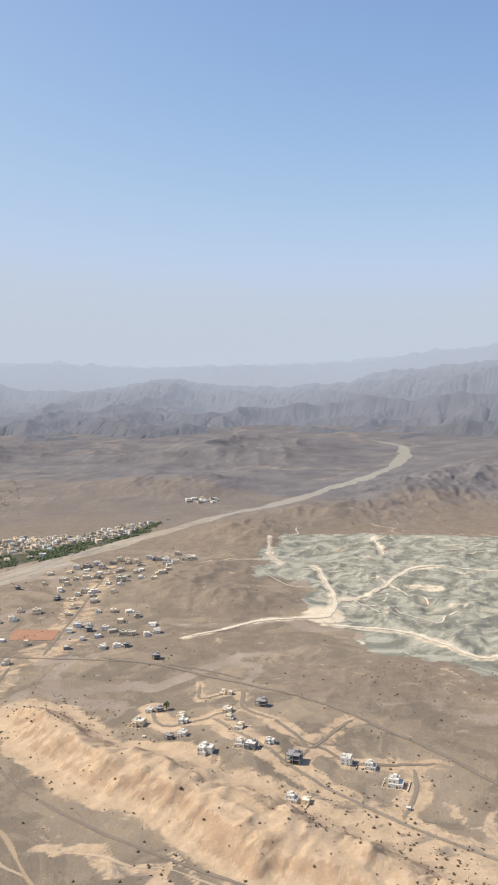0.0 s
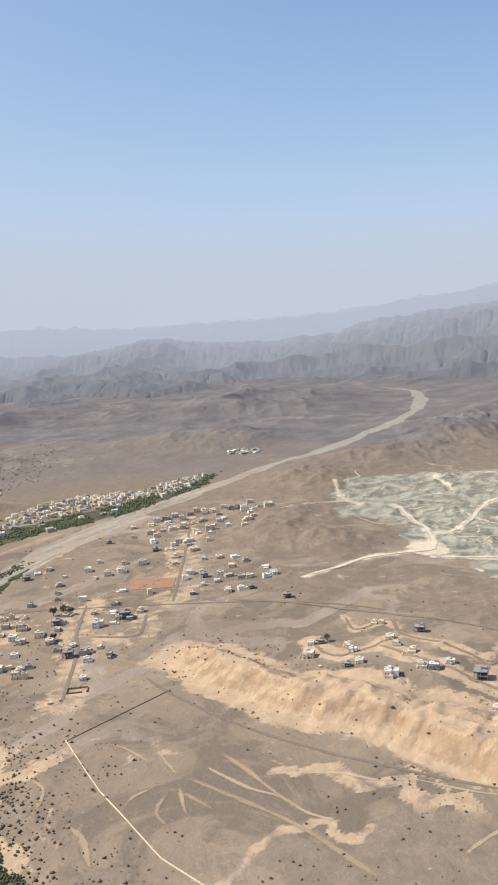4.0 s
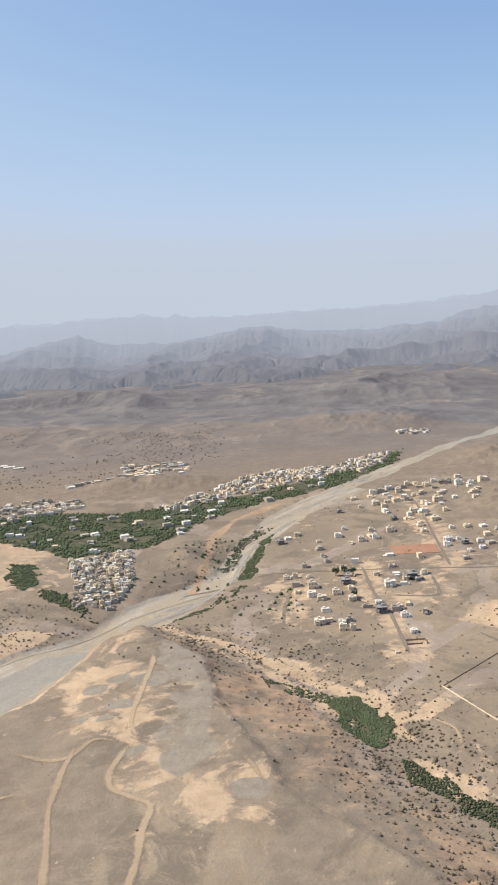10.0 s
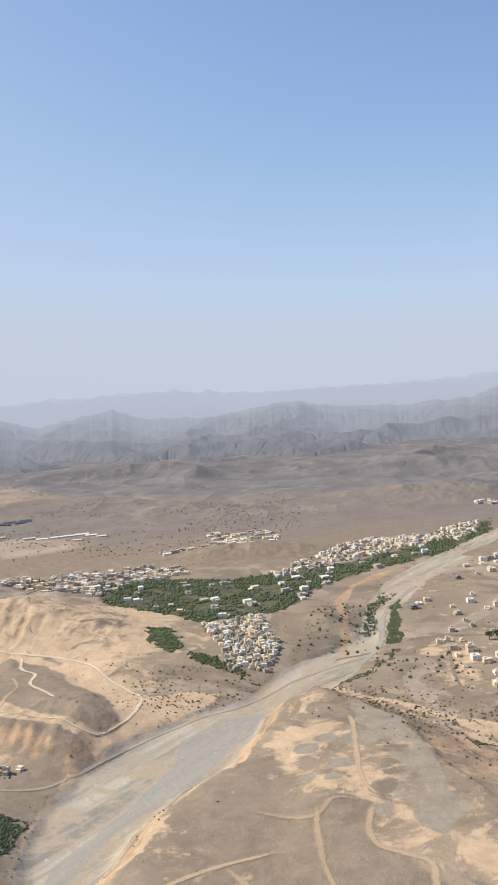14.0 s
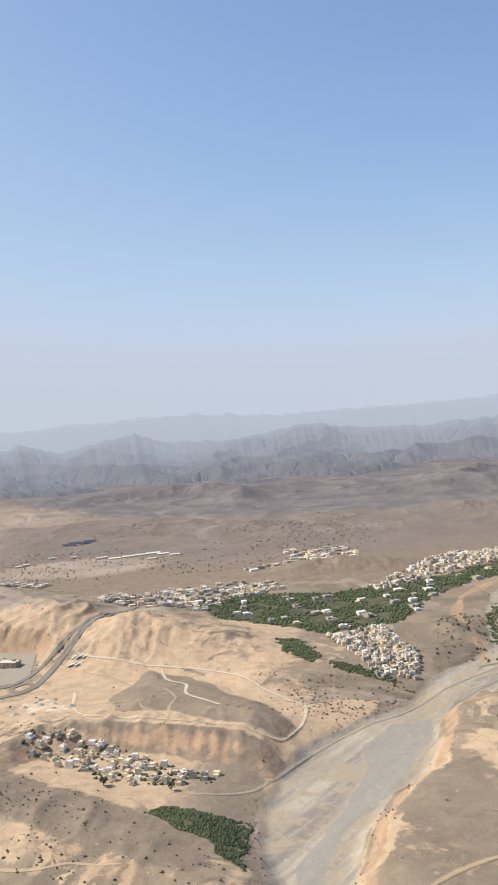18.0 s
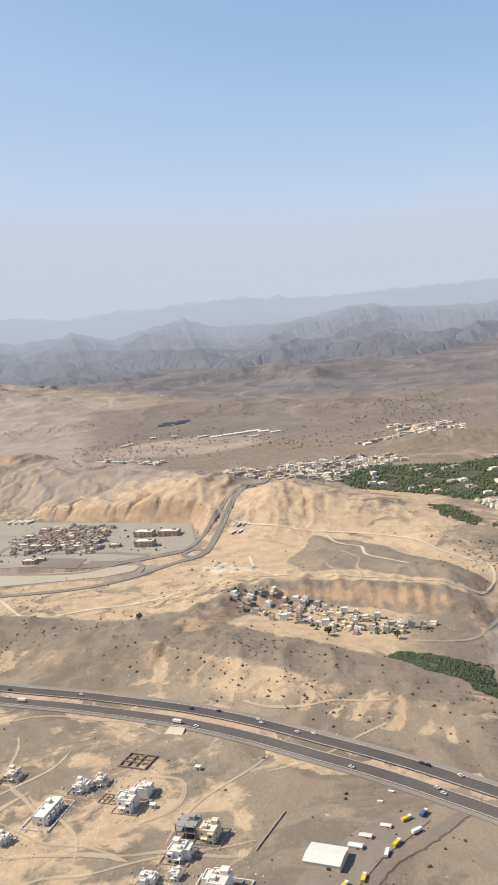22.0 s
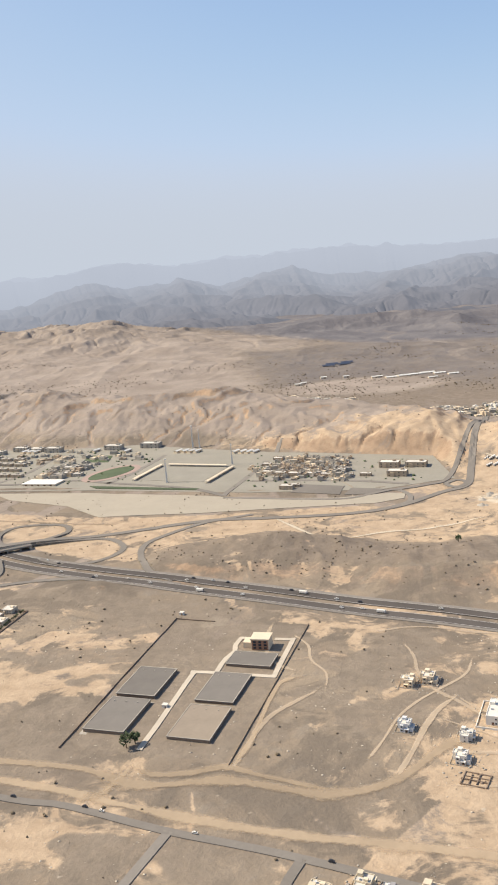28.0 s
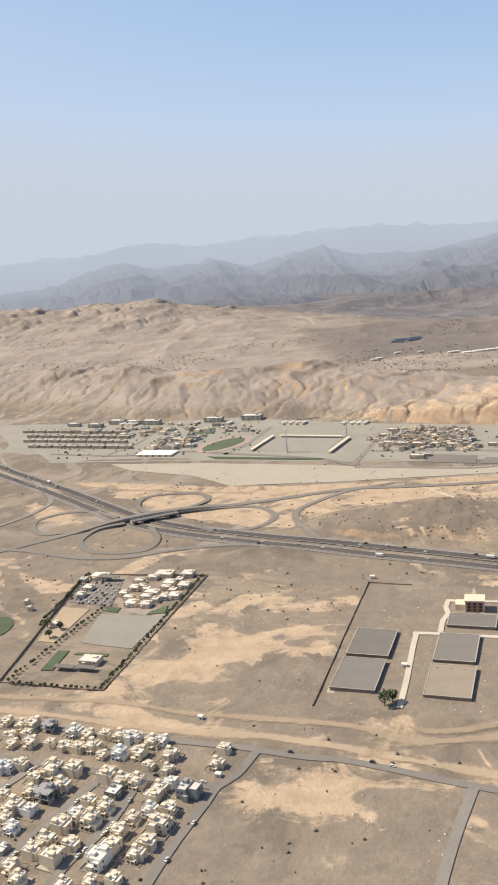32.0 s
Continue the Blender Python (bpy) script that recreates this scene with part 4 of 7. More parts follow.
MESA_TRACKS = [[(-407, 378), (-408, 352), (-406, 322), (-402, 303), (-398, 285), (-390, 240)], [(-380, 375), (-385, 350), (-382, 335), (-372, 327), (-362, 319), (-363, 300), (-362, 277), (-366, 240)],
               [(-425, 338), (-449, 329), (-465, 320), (-479, 308), (-489, 297)], [(-449, 329), (-435, 308), (-423, 292), (-414, 270)], [(-384, 377), (-399, 381), (-411, 365), (-441, 377)],
               [(-385, 490), (-383, 468), (-384, 404), (-377, 379)], [(-326, 361), (-320, 350), (-314, 332)]]
HILL_TRACKS = [[(-722, 708), (-707, 697), (-655, 671), (-616, 658), (-583, 636), (-558, 600), (-538, 579), (-524, 561), (-526, 525), (-538, 496)], [(-640, 663), (-628, 623), (-612, 606), (-609, 583), (-591, 560), (-577, 538)],
               [(-729, 539), (-693, 551), (-648, 533), (-599, 515), (-567, 502), (-545, 493), (-532, 505)], [(-703, 630), (-694, 587), (-679, 554), (-670, 542)],
               [(-894, 568), (-843, 504), (-812, 520), (-777, 525), (-732, 540)]]
PLAIN_TRACKS = [[(-151, 393), (-132, 375), (-113, 357), (-96, 338), (-70, 300)], [(-154, 382), (-135, 359)], [(-157, 383), (-163, 364), (-154, 346)], [(-154, 389), (-150, 363), (-147, 355)],
                [(-153, 391), (-165, 420), (-165, 431)], [(-167, 407), (-184, 428), (-196, 435)], [(-163, 388), (-175, 378), (-179, 367)], [(-135, 416), (-122, 397), (-110, 375), (-96, 352)],
                [(-206, 363), (-195, 349), (-188, 327), (-185, 335)], [(-233, 411), (-220, 393), (-221, 371)]]
RIVROAD = [(-555, 434), (-543, 455), (-517, 496), (-492, 525), (-469, 549), (-435, 585), (-378, 637), (-316, 674)]
LOWT1 = [(-180, 520), (-164, 494), (-121, 440), (-78, 403), (-39, 377), (-2, 355), (28, 340), (48, 326), (90, 300)]
DIRT1 = [(-1120, 256), (-1087, 249), (-1031, 245), (-995, 236), (-958, 232), (-925, 227), (-899, 217), (-864, 221), (-827, 214), (-802, 222), (-783, 244), (-768, 257)]
DIRT2 = [(-864, 228), (-858, 258), (-852, 273), (-834, 294)]
DIRT3 = [(-1110, 243), (-1038, 230), (-997, 222), (-951, 218), (-892, 202), (-842, 191), (-789, 185), (-759, 180), (-740, 172), (-723, 163), (-690, 150)]
DIRT4 = [(-801, 223), (-795, 239), (-784, 272), (-771, 290)]
DIRT5 = [(-780, 242), (-734, 242), (-715, 235)]
DIRT6 = [(-726, 296), (-706, 291), (-705, 272), (-721, 259)]
RSV_ROADS = [[(-906, 241), (-903, 266), (-900, 297), (-898, 312)], [(-900, 311), (-888, 310), (-872, 308), (-857, 306)], [(-858, 305), (-856, 323), (-853, 349)], [(-887, 310), (-885, 325), (-882, 334), (-883, 341), (-881, 351)],
             [(-882, 350), (-873, 348)], [(-863, 348), (-852, 347)]]
GATE_TRACKS = [[(-906, 236), (-907, 223), (-912, 213), (-919, 207)], [(-907, 231), (-896, 224), (-880, 226), (-867, 230), (-853, 225), (-820, 215)], [(-865, 230), (-860, 248), (-856, 290), (-852, 302), (-840, 307)]]
SEWER = [(-910, 223), (-911, 212), (-925, 205)]
LOOP_NE = [(-1075, 513), (-1097, 520), (-1111, 543), (-1110, 565), (-1091, 573), (-1066, 569), (-1056, 552), (-1062, 536), (-1074, 517)]
LOOP_SE = [(-1079, 517), (-1033, 530), (-1011, 527), (-996, 507), (-999, 488), (-1013, 476), (-1033, 476), (-1052, 485)]
LOOP_SW = [(-1106, 495), (-1124, 485), (-1128, 462), (-1115, 442), (-1097, 436), (-1075, 440), (-1071, 459), (-1083, 484)]
LOOP_NW = [(-1116, 509), (-1143, 530), (-1166, 529), (-1182, 513), (-1176, 491), (-1162, 479), (-1138, 486), (-1105, 504)]
RAMP_E = [(-912, 579), (-946, 562), (-969, 536), (-981, 514), (-977, 486), (-962, 455), (-941, 437)]
RAMP_SW = [(-1260, 470), (-1182, 450), (-1153, 442), (-1128, 432), (-1105, 427), (-1082, 428), (-1051, 440), (-1015, 446), (-975, 442), (-935, 430)]
RAMP_NW = [(-1257, 659), (-1211, 597), (-1192, 562), (-1192, 540), (-1199, 520), (-1215, 495), (-1250, 462)]
CROSS = [(-1186, 442), (-1162, 462), (-1137, 483), (-1109, 502), (-1075, 520), (-1014, 542), (-946, 566)]
NORTH_RD = [(-1190, 610), (-1148, 595), (-1068, 575), (-1019, 566)]
FENCE = [(-163, 497), (-217, 442), (-192, 387), (-159, 329), (-126, 292)]
SUBURB_STREETS = [[(-1100, 233), (-1047, 223), (-1032, 220), (-995, 215), (-967, 211), (-960, 209), (-938, 205), (-923, 203), (-880, 190), (-831, 178), (-740, 150)],
                  [(-960, 209), (-965, 193), (-971, 185), (-973, 177), (-977, 162), (-980, 150), (-988, 110)], [(-880, 190), (-889, 159), (-897, 125)], [(-831, 178), (-836, 162), (-842, 130)],
                  [(-1080, 204), (-1034, 196), (-1020, 193), (-994, 189), (-977, 186), (-971, 185)], [(-1016, 190), (-1028, 160), (-1040, 130)], [(-1045, 199), (-1062, 165)],
                  [(-1002, 190), (-1002, 180), (-1005, 161), (-1011, 147), (-1016, 128)]]
BARRACK_ROWS = [((-1345, 851), (-1204, 815)), ((-1332, 824), (-1196, 790)), ((-1320, 798), (-1187, 766)), ((-1306, 769), (-1178, 740))]
CAMP_NORTH = [(-1259, 856, 18), (-1236, 868, 20), (-1214, 862, 18), (-1190, 854, 22), (-1290, 868, 16), (-1116, 850, 22), (-1072, 850, 24), (-1134, 758, 14.8), (-1119, 755, 10.6), (-1129, 735, 13.1), (-1116, 730, 12.9)]
CAMP_SLATS = [(-1227, 861, 12.8), (-1219, 859, 12.7), (-1212, 857, 12.6), (-1135, 846, 13.4), (-1095, 836, 10.1)]
CAMP_EAST = [(-805, 708, 18.2), (-781, 703, 18.8), (-798, 675, 17.4), (-826, 679, 9.9), (-850, 697, 11.3), (-905, 696, 10.7), (-891, 691, 11.6), (-876, 690, 9.4), (-862, 685, 9.2), (-841, 682, 8.0), (-893, 646, 11.9), (-886, 652, 9.0), (-918, 703, 9.8), (-923, 736, 9.1), (-915, 758, 9.3)]
CAMP_STREET_A = [(-947, 637), (-936, 694), (-918, 808)]
CAMP_STREET_B = [(-1195, 717), (-1179, 756), (-1173, 827), (-1151, 865)]
CAMP_STREET_C = [(-1262, 731), (-1180, 710), (-1111, 714), (-1073, 699), (-990, 668), (-946, 637)]
CAMP_STREET_D = [(-1072, 695), (-1057, 736), (-1042, 822)]
CAMP_STREET_E = [(-930, 681), (-889, 676), (-831, 664), (-789, 648)]
YARD_E = [(-881, 661), (-843, 649), (-846, 626), (-888, 637)]
YARD_E2 = [(-837, 642), (-809, 635), (-818, 624), (-842, 625)]
EMBANK_T = [(-1180, 680), (-1081, 667), (-976, 641), (-897, 623), (-846, 617), (-805, 625), (-792, 621), (-793, 608), (-815, 597), (-904, 592), (-958, 588), (-1044, 590), (-1084, 625), (-1153, 655)]

a, b, c = cover_masks(GX, GY, GZ)
land = grid_mesh("ground", GX, GY, GZ)
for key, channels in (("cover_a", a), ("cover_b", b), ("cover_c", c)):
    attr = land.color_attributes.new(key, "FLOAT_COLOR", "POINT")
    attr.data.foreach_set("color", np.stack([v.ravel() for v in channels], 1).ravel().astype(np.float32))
land.materials.append(land_material())
tagged(new("ground", land), "arid gravel plain with sand, wadis and dark rocky hills", "ground", kind="structure")

def lie(x, y):
    """The height of the ground sheet itself, between its points."""
    x, y = np.asarray(x, float), np.asarray(y, float)
    i = np.clip(np.searchsorted(GY[:, 0], y, "right") - 1, 0, len(GY) - 2)
    v = np.clip((y - GY[i, 0]) / (GY[i + 1, 0] - GY[i, 0]), 0, 1)

    def along(r):
        u = (x - GX[r, 0]) / (GX[r, -1] - GX[r, 0]) * (GX.shape[1] - 1)
        j = np.clip(u.astype(int), 0, GX.shape[1] - 2)
        f = np.clip(u - j, 0, 1)
        return GZ[r, j] * (1 - f) + GZ[r, j + 1] * f

    return along(i) * (1 - v) + along(i + 1) * v


def ground_z(x, y):
    return float(lie(np.array([float(x)]), np.array([float(y)]))[0])


# ---- the far ranges, a plain backdrop ----
def hazy_material(name, colour, haze):
    """Rock with haze painted on as a pale emission: the farther and higher, the more of it."""
    m, nodes, links, b = node_material(name, 1.0)
    geo = nodes.new("ShaderNodeNewGeometry").outputs["Position"]
    n = noise_node(nodes, links, geo, 0.006, 6, 0.6)
    links.new(mix_node(nodes, links, ramp_node(nodes, links, n, 0.3, 0.7), tuple(c * 0.85 for c in colour), tuple(c * 1.15 for c in colour)), b.inputs["Base Color"])
    b.inputs["Specular IOR Level"].default_value = 0.0
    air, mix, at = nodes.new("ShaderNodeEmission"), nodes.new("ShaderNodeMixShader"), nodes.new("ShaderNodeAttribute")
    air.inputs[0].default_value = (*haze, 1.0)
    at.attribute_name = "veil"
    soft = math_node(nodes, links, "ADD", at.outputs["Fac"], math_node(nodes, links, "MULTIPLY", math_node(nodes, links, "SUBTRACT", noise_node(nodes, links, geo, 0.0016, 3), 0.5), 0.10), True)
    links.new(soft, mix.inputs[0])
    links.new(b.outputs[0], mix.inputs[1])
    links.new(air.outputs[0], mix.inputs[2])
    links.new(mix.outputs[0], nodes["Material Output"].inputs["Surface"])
    return m


def far_range(name, radius, crest, base, seed, rough, material, label, folds, octaves, deep, veil):
    """A mountain range on an arc round the valley: crest heights by azimuth, falling towards the valley."""
    az = np.linspace(-44, 34, 1100)
    top = np.interp(az, [c[0] for c in crest], [c[1] for c in crest])
    top = top + rough * (fbm(az * 1.3 + seed, az * 0 + 0.5, octaves, seed) - 0.5)
    v = np.linspace(0, 1, 190)[:, None]
    r = radius - deep * (1 - v) + 0 * az
    arc = np.radians(az)[None, :] * radius + 0 * r
    hills = ridged(arc / 620 + 0.9 * fbm(arc / 500, r / 500, 2, seed), r / 520, 3, seed + 3)
    z = base + (top[None, :] - base) * v ** 1.5 + folds * (hills - 0.45) * np.sin(np.pi * np.clip(v, 0, 1)) ** 0.7 + folds * (0.55 * fbm(arc / 170, r / 170, 4, seed + 5) - 0.2) * np.clip(8 * v, 0, 1)
    z = erode(arc, r, z, 0.10 + 0 * z, z < -1e9, 4)[0]
    s, c = np.sin(np.radians(az)), np.cos(np.radians(az))
    ob = new(name, grid_mesh(name, -450 + r * s, -50 + r * c, z))
    # share of painted haze glow, rising from foot to crest
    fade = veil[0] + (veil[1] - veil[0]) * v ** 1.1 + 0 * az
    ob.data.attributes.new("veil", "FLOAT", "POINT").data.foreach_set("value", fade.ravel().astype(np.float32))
    ob.data.materials.append(material)
    return tagged(ob, label, "mountains", kind="structure")


NEAR_CREST = [(-40, 60), (-30.6, 70), (-27, 101), (-24.2, 162), (-22.2, 132), (-20, 140), (-18.4, 152), (-15.7, 84), (-13.2, 140), (-11, 165), (-9.7, 117), (-8, 92),
              (-6.3, 88), (-3.5, 100), (-2, 130), (-0.9, 146), (1.2, 154), (3.9, 100), (6.3, 92), (9, 88), (12.1, 105), (15, 160), (17, 165), (19.2, 191), (23.3, 232), (32, 240)]
FAR_CREST = [(-40, 205), (-30, 208), (-25, 218), (-23, 245), (-21, 250), (-18.6, 212), (-15, 236), (-13.2, 225), (-10.5, 240), (-7, 245), (-4, 222), (-2, 206), (3, 204),
             (9, 204), (11.2, 208), (13.4, 225), (15, 232), (17, 258), (20, 275), (23, 293), (32, 300)]
# haze colour that the range surfaces themselves emit
HAZE_GLOW = (0.292, 0.322, 0.380)
HIGH_CREST = [(a, h + 8) for a, h in FAR_CREST]
far_range("backdrop_near_range", 4450, NEAR_CREST, -16, 3, 30, hazy_material("near_range_hazed_rock", (0.098, 0.093, 0.100), HAZE_GLOW), "violet-grey desert mountains under painted haze", 90, 4, 1900, (0.15, 0.72))
far_range("backdrop_far_range", 4650, FAR_CREST, -60, 8, 34, hazy_material("far_range_hazed_rock", (0.10, 0.10, 0.11), HAZE_GLOW), "mountain range paled by painted haze", 40, 4, 500, (0.76, 0.94))
far_range("backdrop_last_range", 4800, HIGH_CREST, -60, 12, 40, hazy_material("last_range_hazed_rock", (0.10, 0.10, 0.11), HAZE_GLOW), "faintest mountain range dissolving in painted haze", 30, 4, 300, (0.94, 0.995))

# ---- building blocks ----
class Blocks:
    """Boxes and prisms gathered into one mesh."""

    def __init__(self):
        self.v, self.f = [], []

    def box(self, cx, cy, z0, sx, sy, sz, taper=1.0):
        n = len(self.v)
        for z, k in ((z0, 1.0), (z0 + sz, taper)):
            self.v += [(cx - sx / 2 * k, cy - sy / 2 * k, z), (cx + sx / 2 * k, cy - sy / 2 * k, z), (cx + sx / 2 * k, cy + sy / 2 * k, z), (cx - sx / 2 * k, cy + sy / 2 * k, z)]
        self.f += [(n + 3, n + 2, n + 1, n), (n + 4, n + 5, n + 6, n + 7)] + [(n + i, n + (i + 1) % 4, n + 4 + (i + 1) % 4, n + 4 + i) for i in range(4)]
        return self

    def ring(self, cx, cy, z0, sx, sy, sz, t):
        n = len(self.v)
        for z in (z0, z0 + sz):
            for k in (0.0, t):
                a, b = sx / 2 - k, sy / 2 - k
                self.v += [(cx - a, cy - b, z), (cx + a, cy - b, z), (cx + a, cy + b, z), (cx - a, cy + b, z)]
        for i in range(4):
            j = (i + 1) % 4
            self.f += [(n + i, n + j, n + 8 + j, n + 8 + i), (n + 4 + j, n + 4 + i, n + 12 + i, n + 12 + j), (n + 8 + i, n + 8 + j, n + 12 + j, n + 12 + i), (n + j, n + i, n + 4 + i, n + 4 + j)]
        return self

    def drum(self, cx, cy, z0, r, h, sides=10, top=1.0):
        n = len(self.v)
        for z, k in ((z0, 1.0), (z0 + h, top)):
            self.v += [(cx + r * k * math.cos(2 * math.pi * i / sides), cy + r * k * math.sin(2 * math.pi * i / sides), z) for i in range(sides)]
        self.f += [tuple(range(n + sides - 1, n - 1, -1)), tuple(range(n + sides, n + 2 * sides))]
        self.f += [(n + i, n + (i + 1) % sides, n + sides + (i + 1) % sides, n + sides + i) for i in range(sides)]
        return self

    def dome(self, cx, cy, z0, r, rings=5, sides=14):
        n = len(self.v)
        for k in range(rings):
            a = math.pi / 2 * k / rings
            self.v += [(cx + r * math.cos(a) * math.cos(2 * math.pi * i / sides), cy + r * math.cos(a) * math.sin(2 * math.pi * i / sides), z0 + r * math.sin(a)) for i in range(sides)]
        self.v.append((cx, cy, z0 + r))
        for k in range(rings - 1):
            self.f += [(n + k * sides + i, n + k * sides + (i + 1) % sides, n + (k + 1) * sides + (i + 1) % sides, n + (k + 1) * sides + i) for i in range(sides)]
        k = n + (rings - 1) * sides
        self.f += [(k + i, k + (i + 1) % sides, n + rings * sides) for i in range(sides)]
        return self

    def gable(self, cx, cy, z0, sx, sy, rise, lip=0.3):
        n = len(self.v)
        sx, sy = sx + lip, sy + lip
        for dz in (0.0, 0.18):
            self.v += [(cx - sx / 2, cy - sy / 2, z0 + dz), (cx + sx / 2, cy - sy / 2, z0 + dz), (cx + sx / 2, cy, z0 + rise + dz), (cx - sx / 2, cy, z0 + rise + dz),
                       (cx + sx / 2, cy + sy / 2, z0 + dz), (cx - sx / 2, cy + sy / 2, z0 + dz)]
        self.f += [(n + 3, n + 2, n + 1, n), (n + 5, n + 4, n + 2, n + 3), (n + 6, n + 7, n + 8, n + 9), (n + 9, n + 8, n + 10, n + 11)]
        self.f += [(n, n + 1, n + 7, n + 6), (n + 4, n + 5, n + 11, n + 10), (n + 1, n + 2, n + 8, n + 7), (n + 2, n + 4, n + 10, n + 8), (n + 3, n, n + 6, n + 9), (n + 5, n + 3, n + 9, n + 11)]
        return self

    def mesh(self, name, material):
        me = bpy.data.meshes.new(name)
        me.from_pydata(self.v, [], self.f)
        me.materials.append(material)
        me.update()
        return me


def part(name, blocks, material, parent, label=""):
    """One mesh object under a thing or a part."""
    ob = new(name, blocks if isinstance(blocks, bpy.types.Mesh) else blocks.mesh(name, material))
    ob.parent = parent
    return tagged(ob, label)


def thing(name, label, category, group=""):
    return tagged(new(name), label, category, group)


PROTO = {}


def put(key, build, x, y, angle=0.0, size=1.0, label="", group="", sink=0.15, tall=None):
    """Stands a thing on the ground: built the first time, copied after that."""
    r = 3.0 * size
    z = min(ground_z(x, y), ground_z(x - r, y), ground_z(x + r, y)) - sink
    m = pose(x, y, z, 0, 0, angle) @ Matrix.Diagonal((size, size, tall or size, 1))
    if key in PROTO:
        ob = copy_thing(PROTO[key], m @ Matrix.Diagonal((*[1 / s for s in PROTO[key].scale], 1)))
    else:
        ob = PROTO[key] = build()
        ob.matrix_basis = m
    return tagged(ob, label, group=group)


def track_material(name, colour, full=0.55, solid=0.85):
    """Loose dust whose edges fray into the ground beside it."""
    m = worn_material(name, colour, 0.95, 0.3, 0.5, 0.05)
    nodes, links = m.node_tree.nodes, m.node_tree.links
    at = nodes.new("ShaderNodeAttribute")
    at.attribute_name = "rim"
    geo = nodes.new("ShaderNodeNewGeometry").outputs["Position"]
    fray = math_node(nodes, links, "ADD", noise_node(nodes, links, geo, 0.35, 5, 0.7), math_node(nodes, links, "MULTIPLY", noise_node(nodes, links, geo, 0.05, 3), 0.6))
    s = math_node(nodes, links, "ADD", at.outputs["Fac"], math_node(nodes, links, "SUBTRACT", fray, 0.8))
    fac = math_node(nodes, links, "MULTIPLY", ramp_node(nodes, links, s, 0.05, full), solid)
    mix, clear = nodes.new("ShaderNodeMixShader"), nodes.new("ShaderNodeBsdfTransparent")
    links.new(fac, mix.inputs[0])
    links.new(clear.outputs[0], mix.inputs[1])
    links.new(nodes["Principled BSDF"].outputs[0], mix.inputs[2])
    links.new(mix.outputs[0], nodes["Material Output"].inputs["Surface"])
    return m


WHITE = worn_material("white_render", (0.70, 0.66, 0.58), 0.85, 0.16, 1.5, 0.2)
CREAM = worn_material("cream_render", (0.66, 0.55, 0.40), 0.85, 0.18, 1.5, 0.2)
GREY = worn_material("bare_concrete", (0.27, 0.26, 0.25), 0.9, 0.3, 1.5, 0.3)
BROWN = worn_material("brown_render", (0.40, 0.315, 0.225), 0.9, 0.25, 1.5, 0.2)
OCHRE = worn_material("ochre_render", (0.66, 0.56, 0.40), 0.85, 0.2, 1.5, 0.2)
PALE = worn_material("pale_blue_render", (0.60, 0.60, 0.585), 0.85, 0.16, 1.5, 0.2)
ROOFING = worn_material("roof_screed", (0.62, 0.58, 0.50), 0.9, 0.25, 0.9, 0.25)
GLASS = worn_material("window_glass", (0.035, 0.045, 0.055), 0.12, 0.3, 1.0, 0.3, spec=0.6, bump=0)
DOOR = worn_material("door_wood", (0.16, 0.08, 0.045), 0.6, 0.3)
TANK = worn_material("tank_plastic", (0.62, 0.62, 0.60), 0.5, 0.2)
STEEL = worn_material("sheet_steel", (0.62, 0.60, 0.54), 0.5, 0.2, 2.0, 0.3)
STONE = worn_material("rough_stone", (0.24, 0.18, 0.13), 0.95, 0.35, 1.2, 0.2)
ASPHALT = worn_material("asphalt", (0.100, 0.088, 0.078), 0.95, 0.4, 0.8, 0.03, spec=0.1)
OLD_ASPHALT = worn_material("dusty_asphalt", (0.215, 0.192, 0.163), 0.95, 0.3, 0.6, 0.03, spec=0.1)
STREET = track_material("dusty_street", (0.232, 0.194, 0.152), 0.4, 0.82)
PALE_CONCRETE = worn_material("pale_concrete", (0.52, 0.45, 0.35), 0.9, 0.2, 0.8, 0.1)
TRACK = track_material("packed_dust", (0.45, 0.345, 0.232), 0.7, 0.68)
FAINT_TRACK = track_material("lightly_packed_dust", (0.56, 0.445, 0.315), 0.35, 0.55)
SAND_TRACK = track_material("trodden_sand", (0.60, 0.51, 0.38), 0.6, 0.8)
PALE_TRACK = track_material("chalky_dust", (0.60, 0.53, 0.42))
LINE_PAINT = worn_material("road_paint", (0.45, 0.42, 0.38), 0.8, 0.2)
CONCRETE = worn_material("weathered_concrete", (0.38, 0.34, 0.28), 0.9, 0.22, 0.8, 0.1)
SLAB = worn_material("tank_roof", (0.178, 0.160, 0.137), 0.9, 0.2, 0.5, 0.1)
SLAB_TAN = worn_material("sanded_tank_roof", (0.30, 0.245, 0.185), 0.9, 0.2, 0.5, 0.1)
CAMP_GROUND = worn_material("camp_gravel", (0.295, 0.270, 0.216), 0.95, 0.25, 0.4, 0.03)
DEPOT_YARD = worn_material("oiled_gravel", (0.235, 0.200, 0.158), 0.95, 0.3, 0.6, 0.06)
EMBANKMENT = worn_material("graded_fill", (0.372, 0.325, 0.25), 0.95, 0.14, 0.25, 0.04)
SILT = track_material("wadi_silt", (0.285, 0.265, 0.232), 0.7, 0.8)
YARD = worn_material("parade_gravel", (0.285, 0.262, 0.212), 0.95, 0.2, 0.6, 0.06)
LAWN = worn_material("watered_grass", (0.082, 0.105, 0.055), 0.9, 0.4, 1.0, 0.1)
SAND_FILL = worn_material("loose_sand", (0.36, 0.278, 0.185), 0.95, 0.3, 0.5, 0.06)
VERGE = track_material("graded_verge", (0.33, 0.29, 0.225), 0.7, 0.7)
SPORT = worn_material("running_track", (0.34, 0.25, 0.205), 0.95, 0.2, 0.5, 0.08)
